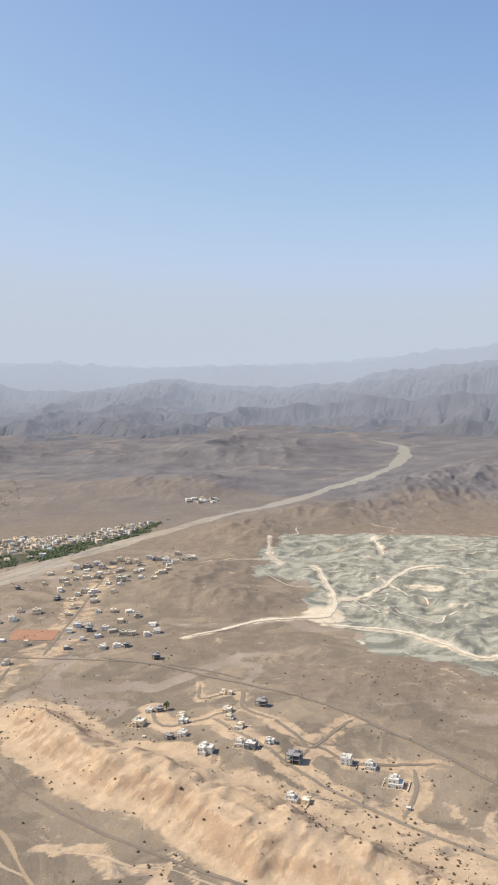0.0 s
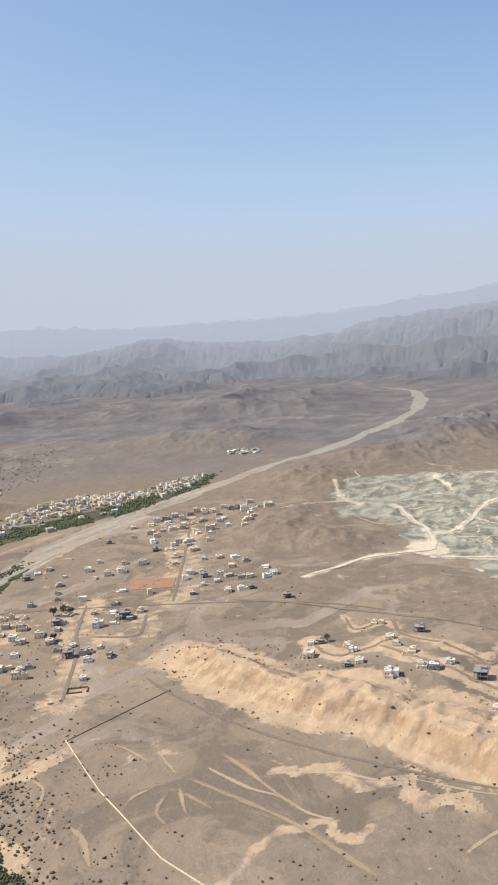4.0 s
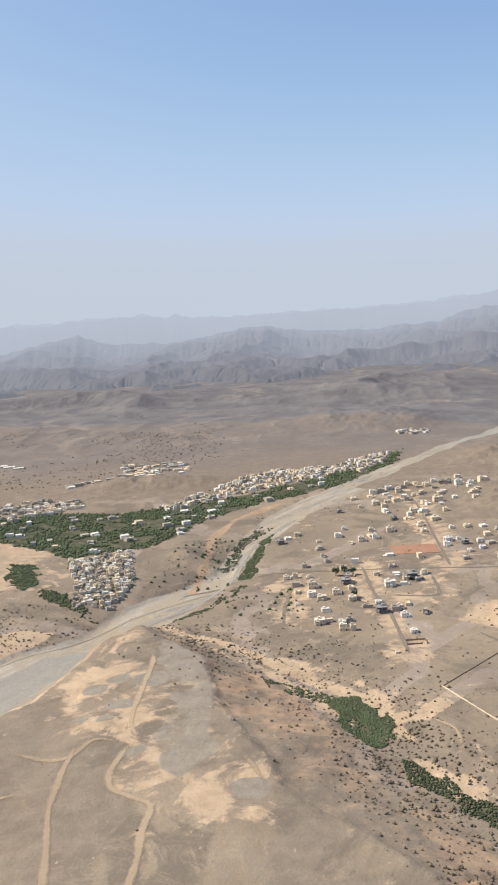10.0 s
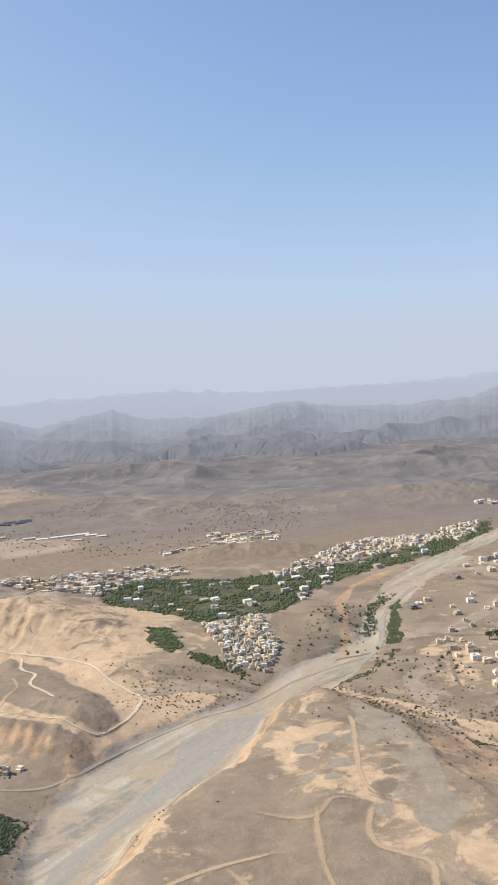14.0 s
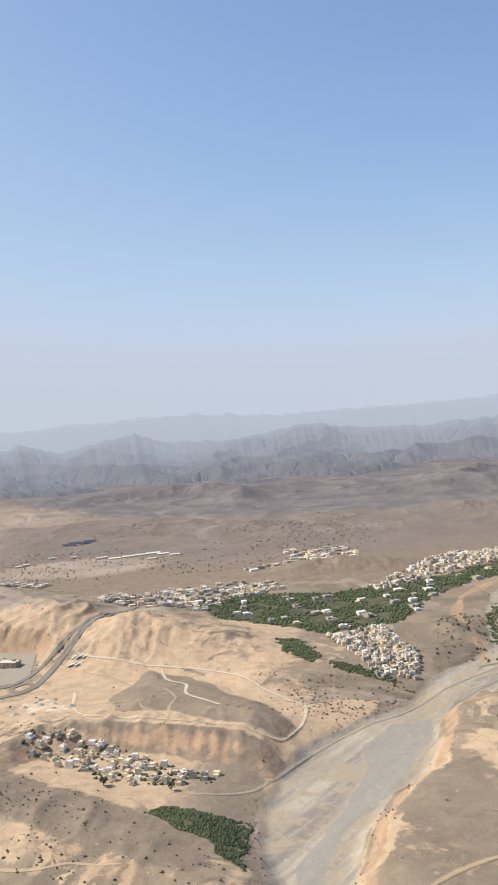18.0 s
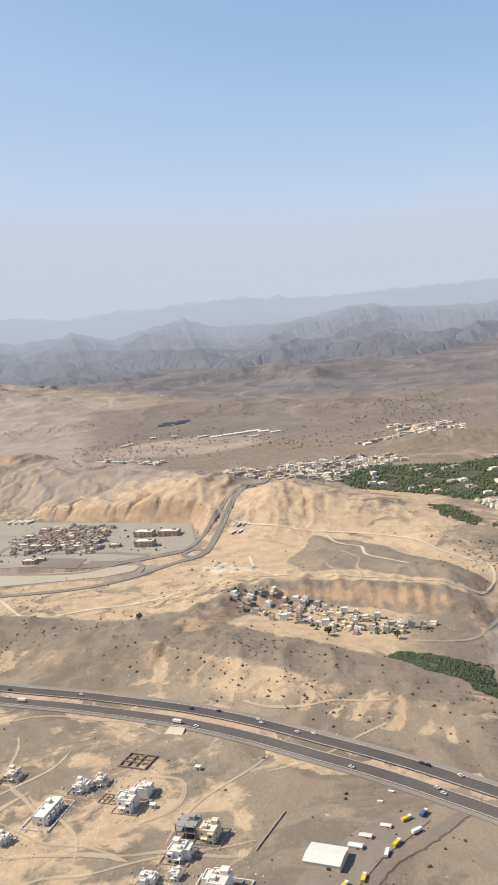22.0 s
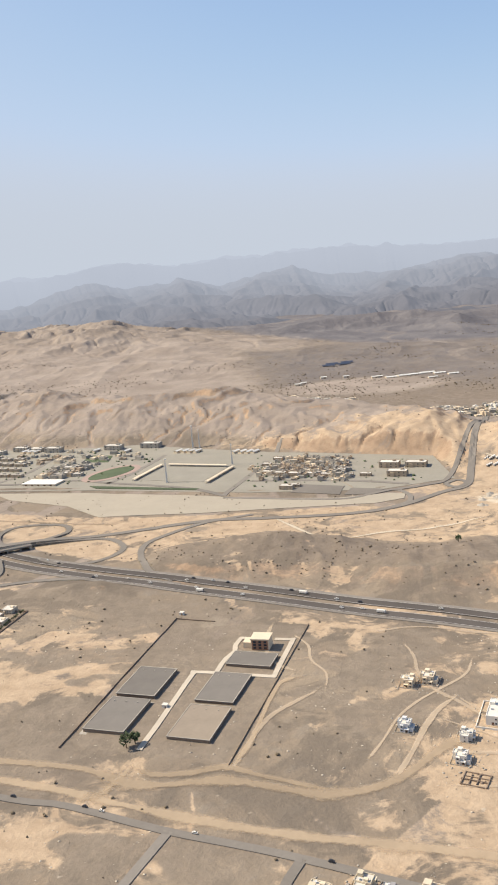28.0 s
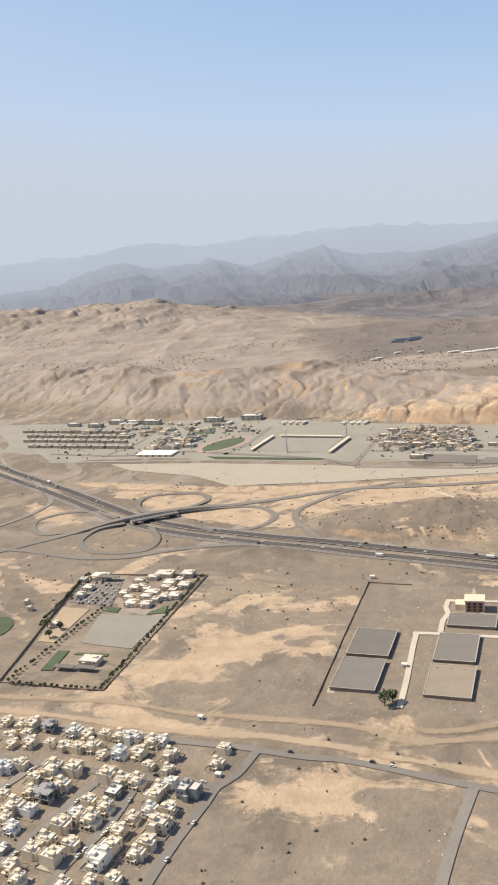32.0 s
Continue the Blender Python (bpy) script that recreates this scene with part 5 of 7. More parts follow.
CLAY = worn_material("red_clay", (0.36, 0.20, 0.125), 0.95, 0.25, 0.5, 0.08)
LEAF = worn_material("palm_leaf", (0.076, 0.096, 0.046), 0.8, 0.7, 0.5, 0.07)
SHRUB = worn_material("thorn_shrub", (0.180, 0.142, 0.095), 0.9, 0.6, 0.4, 0.05)
BARK = worn_material("bark", (0.13, 0.09, 0.06), 0.95, 0.3)
YELLOW = worn_material("yellow_paint", (0.62, 0.42, 0.05), 0.5, 0.2)
BLUE = worn_material("blue_tarpaulin", (0.06, 0.10, 0.25), 0.6, 0.2)
DARK = worn_material("dark_paint", (0.035, 0.035, 0.04), 0.4, 0.3, spec=0.5)
SOLARGLASS = worn_material("solar_glass", (0.035, 0.04, 0.055), 0.35, 0.2, spec=0.6, bump=0)
WALLS = {"y": OCHRE, "w": WHITE, "t": CREAM, "d": GREY, "g": PALE, "l": WHITE}
TONE = {"y": "sand-yellow", "w": "white-rendered", "t": "cream-rendered", "d": "unfinished grey concrete", "g": "pale blue-grey", "l": "white-rendered"}
PANES = {}


def pane(w, h):
    if (w, h) not in PANES:
        PANES[w, h] = Blocks().box(0, 0, 0, w, 0.12, h).mesh("window", GLASS)
    return PANES[w, h]


def add_window(parent, x, y, z, w=0.75, h=0.85, turn=0):
    ob = part("window", pane(w, h), None, parent)
    ob.matrix_basis = pose(x, y, z, 0, 0, turn)


def house(tone, shape, rnd, detail=2):
    """A flat-roofed concrete house, about 8 m wide, with parapets, a stair room and windows."""
    ob = thing("house", "", "house")
    mat = WALLS[tone]
    W, D, h = 8.0, 7.2, 2.5
    walls = Blocks()
    if shape == 0:
        walls.box(0, 0, 0, W, D, 2 * h)
        tops = [(0, 0, 2 * h, W, D)]
        walls.box(-1.6, -D / 2 - 0.55, 0, 3.0, 1.1, 2 * h - 0.5)
    elif shape == 1:
        walls.box(0, 0, 0, W, D, h).box(-1.2, 0.7, h, W - 2.4, D - 1.4, h)
        tops = [(-1.2, 0.7, 2 * h, W - 2.4, D - 1.4), (0, 0, h, W, D)]
    elif shape == 2:
        walls.box(-1.8, 0, 0, 4.4, D, 2 * h).box(2.4, 0.8, 0, 4.0, D - 2.0, 2 * h - 0.25).box(0.3, -D / 2 - 0.2, 0, 2.2, 1.6, h + 0.6)
        tops = [(-1.8, 0, 2 * h, 4.4, D), (2.4, 0.8, 2 * h - 0.25, 4.0, D - 2.0)]
    elif shape == 3:
        walls.box(0, 0.4, 0, W, D - 0.8, h + 0.3)
        tops = [(0, 0.4, h + 0.3, W, D - 0.8)]
        walls.box(1.8, -D / 2 + 0.2, 0, 2.6, 1.2, h - 0.2)
    else:
        walls.box(0, 0, 0, 5.6, 15, 2 * h)
        for k in range(4):
            walls.box(3.2, -5.6 + 3.7 * k, 0, 1.4, 2.2, 2 * h - 0.6)
        tops = [(0, 0, 2 * h, 5.6, 15)]
    for cx, cy, z, sx, sy in tops:
        part("roof", Blocks().box(cx, cy, z + 0.004, sx - 0.5, sy - 0.5, 0.1), ROOFING, ob, "dusty screed roof")
        part("parapet", Blocks().ring(cx, cy, z, sx + 0.06, sy + 0.06, 0.5, 0.26), mat, ob)
    part("main_block", walls, mat, ob)
    cx, cy, z, sx, sy = tops[0]
    if detail:
        st = Blocks().box(cx + rnd.uniform(-0.25, 0.25) * sx, cy + sy * 0.22, z + 0.11, 2.0, 2.2, 1.6)
        part("stair_room", st, mat, ob)
    part("door", Blocks().box(0.9 if shape != 4 else 0, -D / 2 - 0.02 if shape != 4 else -7.52, 0.1, 0.9, 0.14, 1.7), DOOR, ob)
    if detail >= 2:
        part("water_tank", Blocks().drum(cx - sx * 0.25, cy - sy * 0.1, z + 0.11, 0.55, 1.0), TANK, ob, "plastic roof water tank")
    floors = (0.75, h + 0.75) if shape not in (1, 3) else (0.75,)
    if shape == 4:
        for k in range(4):
            for z in floors:
                add_window(ob, 3.92, -5.6 + 3.7 * k, z, turn=90)
                add_window(ob, -2.83, -5.6 + 3.7 * k, z, turn=90)
        for z in floors:
            add_window(ob, 1.3, -7.52, z)
        return ob
    front = -D / 2 - 0.02
    spots = [(-3.2, front), (2.6, front)] if shape in (1, 3) else [(2.9, front)] if shape == 0 else [(-2.9, front), (-1.2, front)]
    if shape == 3:
        spots = [(-3.0, -D / 2 + 0.78), (-0.9, -D / 2 + 0.78)]
    if detail < 2:
        for x, y in spots[:1]:
            add_window(ob, x, y, floors[-1], 0.9, 1.0)
        return ob
    for z in floors:
        for x, y in spots:
            add_window(ob, x, y, z)
        if shape == 0:
            add_window(ob, -2.1, -D / 2 - 1.12, z, 0.9, 0.95)
        for y in (-1.8, 1.4):
            add_window(ob, -W / 2 - 0.02 if shape != 2 else -4.02, y, z, turn=90)
        add_window(ob, W / 2 + 0.02 if shape != 2 else 4.42, 0.8, z, turn=90)
    if shape == 1:
        for x in (-3.0, -0.8):
            add_window(ob, x, 0.7 - (D - 1.4) / 2 - 0.02, h + 0.8)
        add_window(ob, -1.2 - (W - 2.4) / 2 - 0.02, 0.8, h + 0.8, turn=90)
    return ob


def villa(tone, shape):
    """A two-storey villa about 9 m across: bays, set-back wing, porch, parapets, stair room and a yard wall."""
    ob = thing("house", "", "house")
    mat, h, s = WALLS[tone], 2.5, (1, -1, 1)[shape]
    main, tops = Blocks().box(0, 0, 0, 5.6, 7.0, 2 * h), [(0, 0, 2 * h, 5.6, 7.0)]
    part("main_block", main, mat, ob)
    wing = Blocks().box(s * 3.9, 0.7, 0, 2.3, 4.6, 2 * h - 0.4) if shape < 2 else Blocks().box(3.7, -0.9, 0, 2.0, 5.0, h + 0.2).box(-3.7, 1.2, 0, 2.0, 3.8, 2 * h - 0.3)
    part("wing", wing, mat, ob)
    tops += [(s * 3.9, 0.7, 2 * h - 0.4, 2.3, 4.6)] if shape < 2 else [(3.7, -0.9, h + 0.2, 2.0, 5.0), (-3.7, 1.2, 2 * h - 0.3, 2.0, 3.8)]
    part("bay", Blocks().box(-s * 1.5, -4.0, 0, 2.2, 1.2, 2 * h - 0.15), mat, ob)
    porch = part("porch", Blocks().box(s * 1.2, -4.1, h - 0.3, 2.6, 1.6, 0.3), mat, ob, "columned entrance porch")
    for x in (0.2, 2.3):
        part("column", Blocks().box(s * x, -4.75, 0, 0.3, 0.3, h - 0.3), mat, porch)
    for cx, cy, z, sx, sy in tops:
        part("roof", Blocks().box(cx, cy, z + 0.004, sx - 0.45, sy - 0.45, 0.1), ROOFING, ob, "dusty screed roof")
        part("parapet", Blocks().ring(cx, cy, z, sx + 0.06, sy + 0.06, 0.55, 0.24), mat, ob)
    part("stair_room", Blocks().box(-s * 1.2, 1.9, 2 * h + 0.11, 2.3, 2.2, 1.7).box(-s * 1.2, 1.9, 2 * h + 1.81, 2.5, 2.4, 0.16), mat, ob)
    part("roof_room", Blocks().box(s * 1.3, -1.2, 2 * h + 0.11, 1.5, 1.8, 1.2), mat, ob)
    part("water_tank", Blocks().drum(s * 1.6, 1.4, 2 * h + 0.11, 0.5, 0.9), TANK, ob, "plastic roof water tank")
    part("door", Blocks().box(s * 1.2, -3.52, 0.1, 0.95, 0.14, 1.8), DOOR, ob)
    part("yard_wall", Blocks().ring(0, 0, -0.3, 11.0, 11.2, 1.1, 0.16), CONCRETE, ob, "low yard wall")
    part("yard", Blocks().box(0, 0, -0.3, 10.6, 10.8, 0.42), CONCRETE, ob, "dusty paved yard")
    for z in (0.8, h + 0.75):
        add_window(ob, -s * 1.5, -4.62, z, 1.1, 1.0)
        add_window(ob, s * 2.15, -3.52, z, 0.75, 0.85)
        for y in (-1.9,):
            add_window(ob, -s * 2.82 if shape < 2 or y < 0 else -4.72, y, z, 0.75, 0.85, 90)
        add_window(ob, s * 5.07 if shape < 2 else 2.82, 0.4, z if shape < 2 or z > h else 0.8, 0.75, 0.85, 90)
    return ob


def bare_frame(rnd):
    """A house under construction: slabs on columns with some block infill."""
    ob = thing("unfinished_house", "", "house")
    for k, z in enumerate((2.5, 5.0)):
        part("floor_slab", Blocks().box(0, 0, z, 8.2, 7.4, 0.25), GREY, ob)
    for x in (-3.8, 0, 3.8):
        for y in (-3.4, 0, 3.4):
            part("column", Blocks().box(x, y, 0, 0.35, 0.35, 5.9), GREY, ob)
    for x, y, z, sx, sy, sz in ((-1.9, 3.3, 0, 3.3, 0.22, 2.45), (3.85, -1.7, 0, 0.22, 3.0, 2.45), (-3.85, 1.7, 2.76, 0.22, 3.0, 2.2), (1.9, 1.2, 2.76, 3.3, 0.22, 2.2)):
        part("infill_wall", Blocks().box(x, y, z, sx, sy, sz), GREY, ob)
    part("stair_room", Blocks().box(1.5, 1.6, 5.26, 2.2, 2.4, 1.5), GREY, ob)
    return ob


def footing_walls(rnd):
    ob = thing("foundation_walls", "", "ruin")
    for x in (-3.9, -1.6, 0.7, 3.9):
        part("cross_wall", Blocks().box(x, rnd.uniform(-0.6, 0.6), 0, 0.3, rnd.uniform(4.6, 7.0), rnd.uniform(0.4, 0.8)), STONE, ob)
    for y in (-3.3, -0.7, 1.2, 3.3):
        part("long_wall", Blocks().box(rnd.uniform(-0.8, 0.8), y, 0, rnd.uniform(5.6, 8.2), 0.28, rnd.uniform(0.35, 0.65)), STONE, ob)
    for k in range(5):
        part("rubble_heap", Blocks().dome(rnd.uniform(-4.5, 4.5), rnd.uniform(-4, 4), 0.05, rnd.uniform(0.3, 0.6)), STONE, ob)
    return ob


def compound(x, y, w, d, angle, mat, label, h=0.8):
    """A walled yard: four runs of wall and a pair of gate posts."""
    ob = thing("compound_wall", label, "wall")
    z = min(ground_z(x + a, y + b) for a in (-w / 2, 0, w / 2) for b in (-d / 2, 0, d / 2)) - 0.3
    ob.matrix_basis = pose(x, y, z, 0, 0, angle)
    t = 0.28
    part("front_wall", Blocks().box(-w * 0.14, -d / 2, 0, w * 0.72, t, h + 0.3), mat, ob)
    part("back_wall", Blocks().box(0, d / 2, 0, w, t, h + 0.3), mat, ob)
    for s in (-1, 1):
        part("side_wall", Blocks().box(s * (w / 2 - t / 2), 0, 0, t, d - t, h + 0.25), mat, ob)
    for s in (0.24, 0.47):
        part("gate_post", Blocks().box(w * s, -d / 2, 0, 0.45, 0.45, h + 0.75), mat, ob)
    return ob


def settle_village(rows, angle, group, where, detail=2, seed=1, shrink=0.85, grand=False, tones=""):
    rnd = random.Random(seed)
    for x, y, w, tone in rows:
        if w < 4.0 and tone != "d":
            put("hut", lambda: hut(), x, y, angle, w / 2.6, "small white flat-roofed hut %s" % where, group)
            continue
        shape = 4 if tone == "l" else rnd.choice((0, 1, 2) if w > 6.5 or detail > 1 else (1, 2, 3))
        size = w / (7.2 if shape == 4 else 9.4) * shrink
        if tones and tone in "wt":
            tone = rnd.choice(tones)
        if grand and shape != 4 and tone != "d":
            shape, size = rnd.choice((0, 1, 2)), w / 10.4 * shrink
            put(("v", tone, shape), lambda: villa(tone, shape), x, y, angle + rnd.choice((0, 0, 90, 180)), size, "%s villa in a walled yard %s" % (TONE[tone], where), group, tall=size * rnd.uniform(0.8, 0.95))
            continue
        if tone == "d" and rnd.random() < 0.55:
            put("frame", lambda: bare_frame(rnd), x, y, angle, size, "unfinished grey concrete house frame %s" % where, group)
            continue
        put(("h", tone, shape, detail), lambda: house(tone, shape, rnd, detail), x, y, angle + rnd.choice((0, 0, 0, 90, -90)) * (shape not in (4,)), size,
            "%s flat-roofed house %s" % (TONE[tone], where), group, tall=size * rnd.uniform(0.75, 0.95))


def hut():
    ob = thing("hut", "", "hut")
    part("main_block", Blocks().box(0, 0, 0, 2.4, 2.0, 1.7), WHITE, ob)
    part("roof", Blocks().box(0, 0, 1.704, 2.7, 2.3, 0.16), ROOFING, ob)
    part("door", Blocks().box(0.4, -1.02, 0.05, 0.6, 0.1, 1.2), DOOR, ob)
    return ob


def scatter(poly, gap, seed, count, angle=0.0, loose=0.2):
    """Places in an area, on a loose grid turned by angle, no closer than the gap."""
    rnd = random.Random(seed)
    xs, ys = [p[0] for p in poly], [p[1] for p in poly]
    cx, cy, r = sum(xs) / len(xs), sum(ys) / len(ys), max(max(xs) - min(xs), max(ys) - min(ys)) * 0.75
    n, spots, ca, sa = int(r / gap), [], math.cos(radians(angle)), math.sin(radians(angle))
    for i in range(-n, n + 1):
        for j in range(-n, n + 1):
            u, v = i * gap + rnd.uniform(-loose, loose) * gap, j * gap + rnd.uniform(-loose, loose) * gap
            spots.append((cx + u * ca - v * sa, cy + u * sa + v * ca))
    spots = [s for s in spots if poly_d(np.array([s[0]]), np.array([s[1]]), poly)[0] < 0]
    rnd.shuffle(spots)
    return spots[:count]


def settle_town(poly, gap, count, angle, where, seed, name="town_houses", small=0.42, big=0.8, mats=None):
    """Crowded far-off houses, past counting: flat-roofed blocks with parapets and stair rooms, joined."""
    rnd, made, tint = random.Random(seed), Blocks(), []
    for x, y in scatter(poly, gap, seed, count, angle, 0.36):
        z, tone = ground_z(x, y) - 0.4, rnd.choice((0, 0, 1, 1, 2, 2, 2))
        one, a = Blocks(), radians(angle + rnd.choice((0, 90)) + rnd.uniform(-14, 14))
        w, d, h = gap * rnd.uniform(small, big), gap * rnd.uniform(small, big), rnd.choice((1.7, 1.9, 2.2, 3.2, 3.6))
        one.box(0, 0, 0, w, d, h + 0.4)
        one.ring(0, 0, h + 0.4, w + 0.06, d + 0.06, 0.35, 0.22)
        if rnd.random() < 0.55:
            one.box(w * rnd.uniform(-0.2, 0.2), d * 0.2, h + 0.404, min(1.6, w * 0.35), min(1.7, d * 0.35), 1.1)
        if rnd.random() < 0.6:
            k = rnd.choice((-1, 1))
            one.box(k * (w / 2 + 0.2 * w), -d * 0.12, 0, w * 0.4, d * 0.7, 0.4 + h * 0.55)
        if rnd.random() < 0.5:
            one.ring(0, -d * 0.72, 0, w * 1.2, d * 0.6, 1.3, 0.2)
        n, ca, sa = len(made.v), math.cos(a), math.sin(a)
        made.v += [(x + u * ca - v * sa, y + u * sa + v * ca, z + q) for u, v, q in one.v]
        made.f += [tuple(n + i for i in f) for f in one.f]
        tint += [tone] * len(one.f)
    mats = mats or (WHITE, CREAM, CONCRETE)
    me = made.mesh(name, mats[0])
    me.materials.append(mats[1])
    me.materials.append(mats[2])
    me.polygons.foreach_set("material_index", np.array(tint, dtype=np.int32))
    return tagged(new(name, me), "crowded white and cream flat-roofed houses " + where, "houses", kind="stuff")


# ---- ribbons and patches on the ground ----
def smooth_path(pts, step=4.0):
    """A polyline rounded by Catmull-Rom and cut into even steps."""
    p = [np.array(q, float) for q in pts]
    p = [2 * p[0] - p[1]] + p + [2 * p[-1] - p[-2]]
    out = []
    for a, b, c, d in zip(p[:-3], p[1:-2], p[2:-1], p[3:]):
        n = max(2, int(np.linalg.norm(c - b) / step))
        for k in range(n):
            t = k / n
            out.append(0.5 * (2 * b + (c - a) * t + (2 * a - 5 * b + 4 * c - d) * t * t + (3 * b - a - 3 * c + d) * t ** 3))
    return np.array(out + [p[-2]])


def ribbon(name, pts, width, material, lift=0.3, label="", category="road", wobble=0.0, side=0.0, rise=None, step=4.0, make=True):
    """A road or track laid over the ground."""
    c = smooth_path(pts, step)
    t = np.gradient(c, axis=0)
    t /= np.linalg.norm(t, axis=1)[:, None] + 1e-9
    nrm = np.stack([-t[:, 1], t[:, 0]], 1)
    w = width / 2 * (1 + wobble * (fbm(np.arange(len(c)) * 0.21, np.zeros(len(c)) + width, 3, len(pts)) - 0.5) * 2)
    across = np.linspace(-1, 1, 5)
    xs = c[:, :1] + nrm[:, :1] * (across[None, :] * w[:, None] + side)
    ys = c[:, 1:] + nrm[:, 1:] * (across[None, :] * w[:, None] + side)
    zs = lie(xs, ys)
    zs = np.maximum(zs, 0.5 * (zs + zs.mean(1, keepdims=True))) + lift
    if rise is not None:
        zs = zs + rise(xs, ys)
    edge = np.concatenate([zs[:, :1] - 1.2, zs, zs[:, -1:] - 1.2], 1)
    xs = np.concatenate([xs[:, :1], xs, xs[:, -1:]], 1)
    ys = np.concatenate([ys[:, :1], ys, ys[:, -1:]], 1)
    ob = new(name, grid_mesh(name, xs, ys, edge))
    rim = np.tile(np.array([0, 0, 0.5, 1, 0.5, 0, 0]), (len(xs), 1))
    for k in range(3):
        rim[k] *= k / 3
        rim[-1 - k] *= k / 3
    ob.data.attributes.new("rim", "FLOAT", "POINT").data.foreach_set("value", rim.ravel().astype(np.float32))
    ob.data.polygons.foreach_set("use_smooth", np.zeros(len(ob.data.polygons), bool))
    ob.data.materials.append(material)
    return tagged(ob, label, category, kind="structure")


def patch(name, poly, material, label, lift=0.3, category="ground", cell=6.0):
    """A thin made surface over part of the ground."""
    bm = bmesh.new()
    bm.faces.new([bm.verts.new((x, y, 0)) for x, y in poly])
    bmesh.ops.triangulate(bm, faces=bm.faces)
    for _ in range(5):
        long = [e for e in bm.edges if e.calc_length() > cell * 2]
        if not long:
            break
        bmesh.ops.subdivide_edges(bm, edges=long, cuts=1)
        bmesh.ops.triangulate(bm, faces=bm.faces)
    v = np.array([w.co[:] for w in bm.verts])
    for w, z in zip(bm.verts, lie(v[:, 0], v[:, 1])):
        w.co.z = z + lift
    bmesh.ops.recalc_face_normals(bm, faces=bm.faces)
    if sum(f.normal.z for f in bm.faces) < 0:
        bmesh.ops.reverse_faces(bm, faces=bm.faces)
    bmesh.ops.solidify(bm, geom=bm.faces[:], thickness=0.6)
    me = bpy.data.meshes.new(name)
    bm.to_mesh(me)
    bm.free()
    me.materials.append(material)
    return tagged(new(name, me), label, category, kind="structure")


def clumps(name, xs, ys, radii, material, label, category, flat=0.8, sub=2, seed=5, ragged=0.45, lift=0.55):
    """Uncounted bushes or crowns: ragged clumps joined into one mesh."""
    bm = bmesh.new()
    bmesh.ops.create_icosphere(bm, subdivisions=sub, radius=1)
    base = np.array([v.co[:] for v in bm.verts])
    tri = np.array([[v.index for v in f.verts] for f in bm.faces])
    bm.free()
    g, n = np.random.default_rng(seed), len(xs)
    k = 1 + ragged * (g.random((n, len(base))) * 2 - 1)
    p = base[None] * k[:, :, None] * np.asarray(radii)[:, None, None]
    p[:, :, 2] = p[:, :, 2] * flat
    stretch = g.uniform(0.75, 1.3, (n, 1))
    p[:, :, 0] *= stretch
    p += np.stack([xs, ys, lie(xs, ys) + np.asarray(radii) * lift], 1)[:, None, :]
    me = bpy.data.meshes.new(name)
    faces = (tri[None] + (np.arange(n) * len(base))[:, None, None]).reshape(-1)
    me.vertices.add(n * len(base))
    me.vertices.foreach_set("co", p.reshape(-1).astype(np.float32))
    me.loops.add(len(faces))
    me.loops.foreach_set("vertex_index", faces.astype(np.int32))
    me.polygons.add(len(faces) // 3)
    me.polygons.foreach_set("loop_start", np.arange(0, len(faces), 3, dtype=np.int32))
    me.update()
    me.validate()
    me.materials.append(material)
    return tagged(new(name, me), label, category, kind="stuff")


def area_points(poly, count, seed, thin=0.0, scale=25.0):
    g = np.random.default_rng(seed)
    xs, ys = np.array([p[0] for p in poly]), np.array([p[1] for p in poly])
    x, y = g.uniform(xs.min() - 6, xs.max() + 6, count * 4), g.uniform(ys.min() - 6, ys.max() + 6, count * 4)
    n = fbm(x / scale, y / scale, 3, seed)
    keep = (poly_d(x, y, poly) + 14 * (n - 0.5) < 0) & (n > thin)
    return x[keep][:count], y[keep][:count]

# ---- highway, interchange and streets ----
CROSSING = (-1086, 505)


def over(xs, ys):
    """The crossroad climbs to its bridge."""
    return 3.0 * np.exp(-((np.hypot(xs - CROSSING[0], ys - CROSSING[1]) / 48) ** 4))


for s, label in ((-6.4, "dark asphalt highway carriageway, southern lanes"), (6.4, "dark asphalt highway carriageway, northern lanes")):
    ribbon("road_highway", HIGHWAY, 7.8, ASPHALT, 0.55, label, side=s)
for s in (-9.9, -2.9, 2.9, 9.9):
    ribbon("road_edge_line", HIGHWAY, 0.35, LINE_PAINT, 0.60, "white painted edge line of the highway", side=s)
for s in (-11.7, 11.7):
    ribbon("road_shoulder", HIGHWAY, 2.6, OLD_ASPHALT, 0.42, "dusty graded highway shoulder", side=s)
ribbon("road_crossing", [(-1290, 385), (-1235, 412)] + CROSS + [(-899, 567), (-835, 571), (-796, 587), (-763, 621), (-742, 638), (-735, 682), (-726, 748), (-710, 838), (-700, 900)], 6.2, OLD_ASPHALT, 0.5, "two-lane crossroad climbing over the highway", rise=over)
ribbon("road_camp", [(-946, 632), (-913, 625), (-846, 613), (-818, 625), (-800, 633), (-789, 617), (-790, 597), (-804, 584)], 4.2, OLD_ASPHALT, 0.5, "asphalt road along the camp")
ribbon("road_camp", [(-800, 633), (-773, 644), (-759, 653), (-748, 690), (-737, 735), (-722, 800), (-706, 850)], 4.6, OLD_ASPHALT, 0.55, "second carriageway past the camp gate")
ribbon("road_roundabout", [(-759, 644), (-755, 636), (-748, 634), (-742, 641), (-744, 650), (-751, 652), (-759, 644)], 4.2, OLD_ASPHALT, 0.6, "small roundabout at the camp gate", step=2.0)
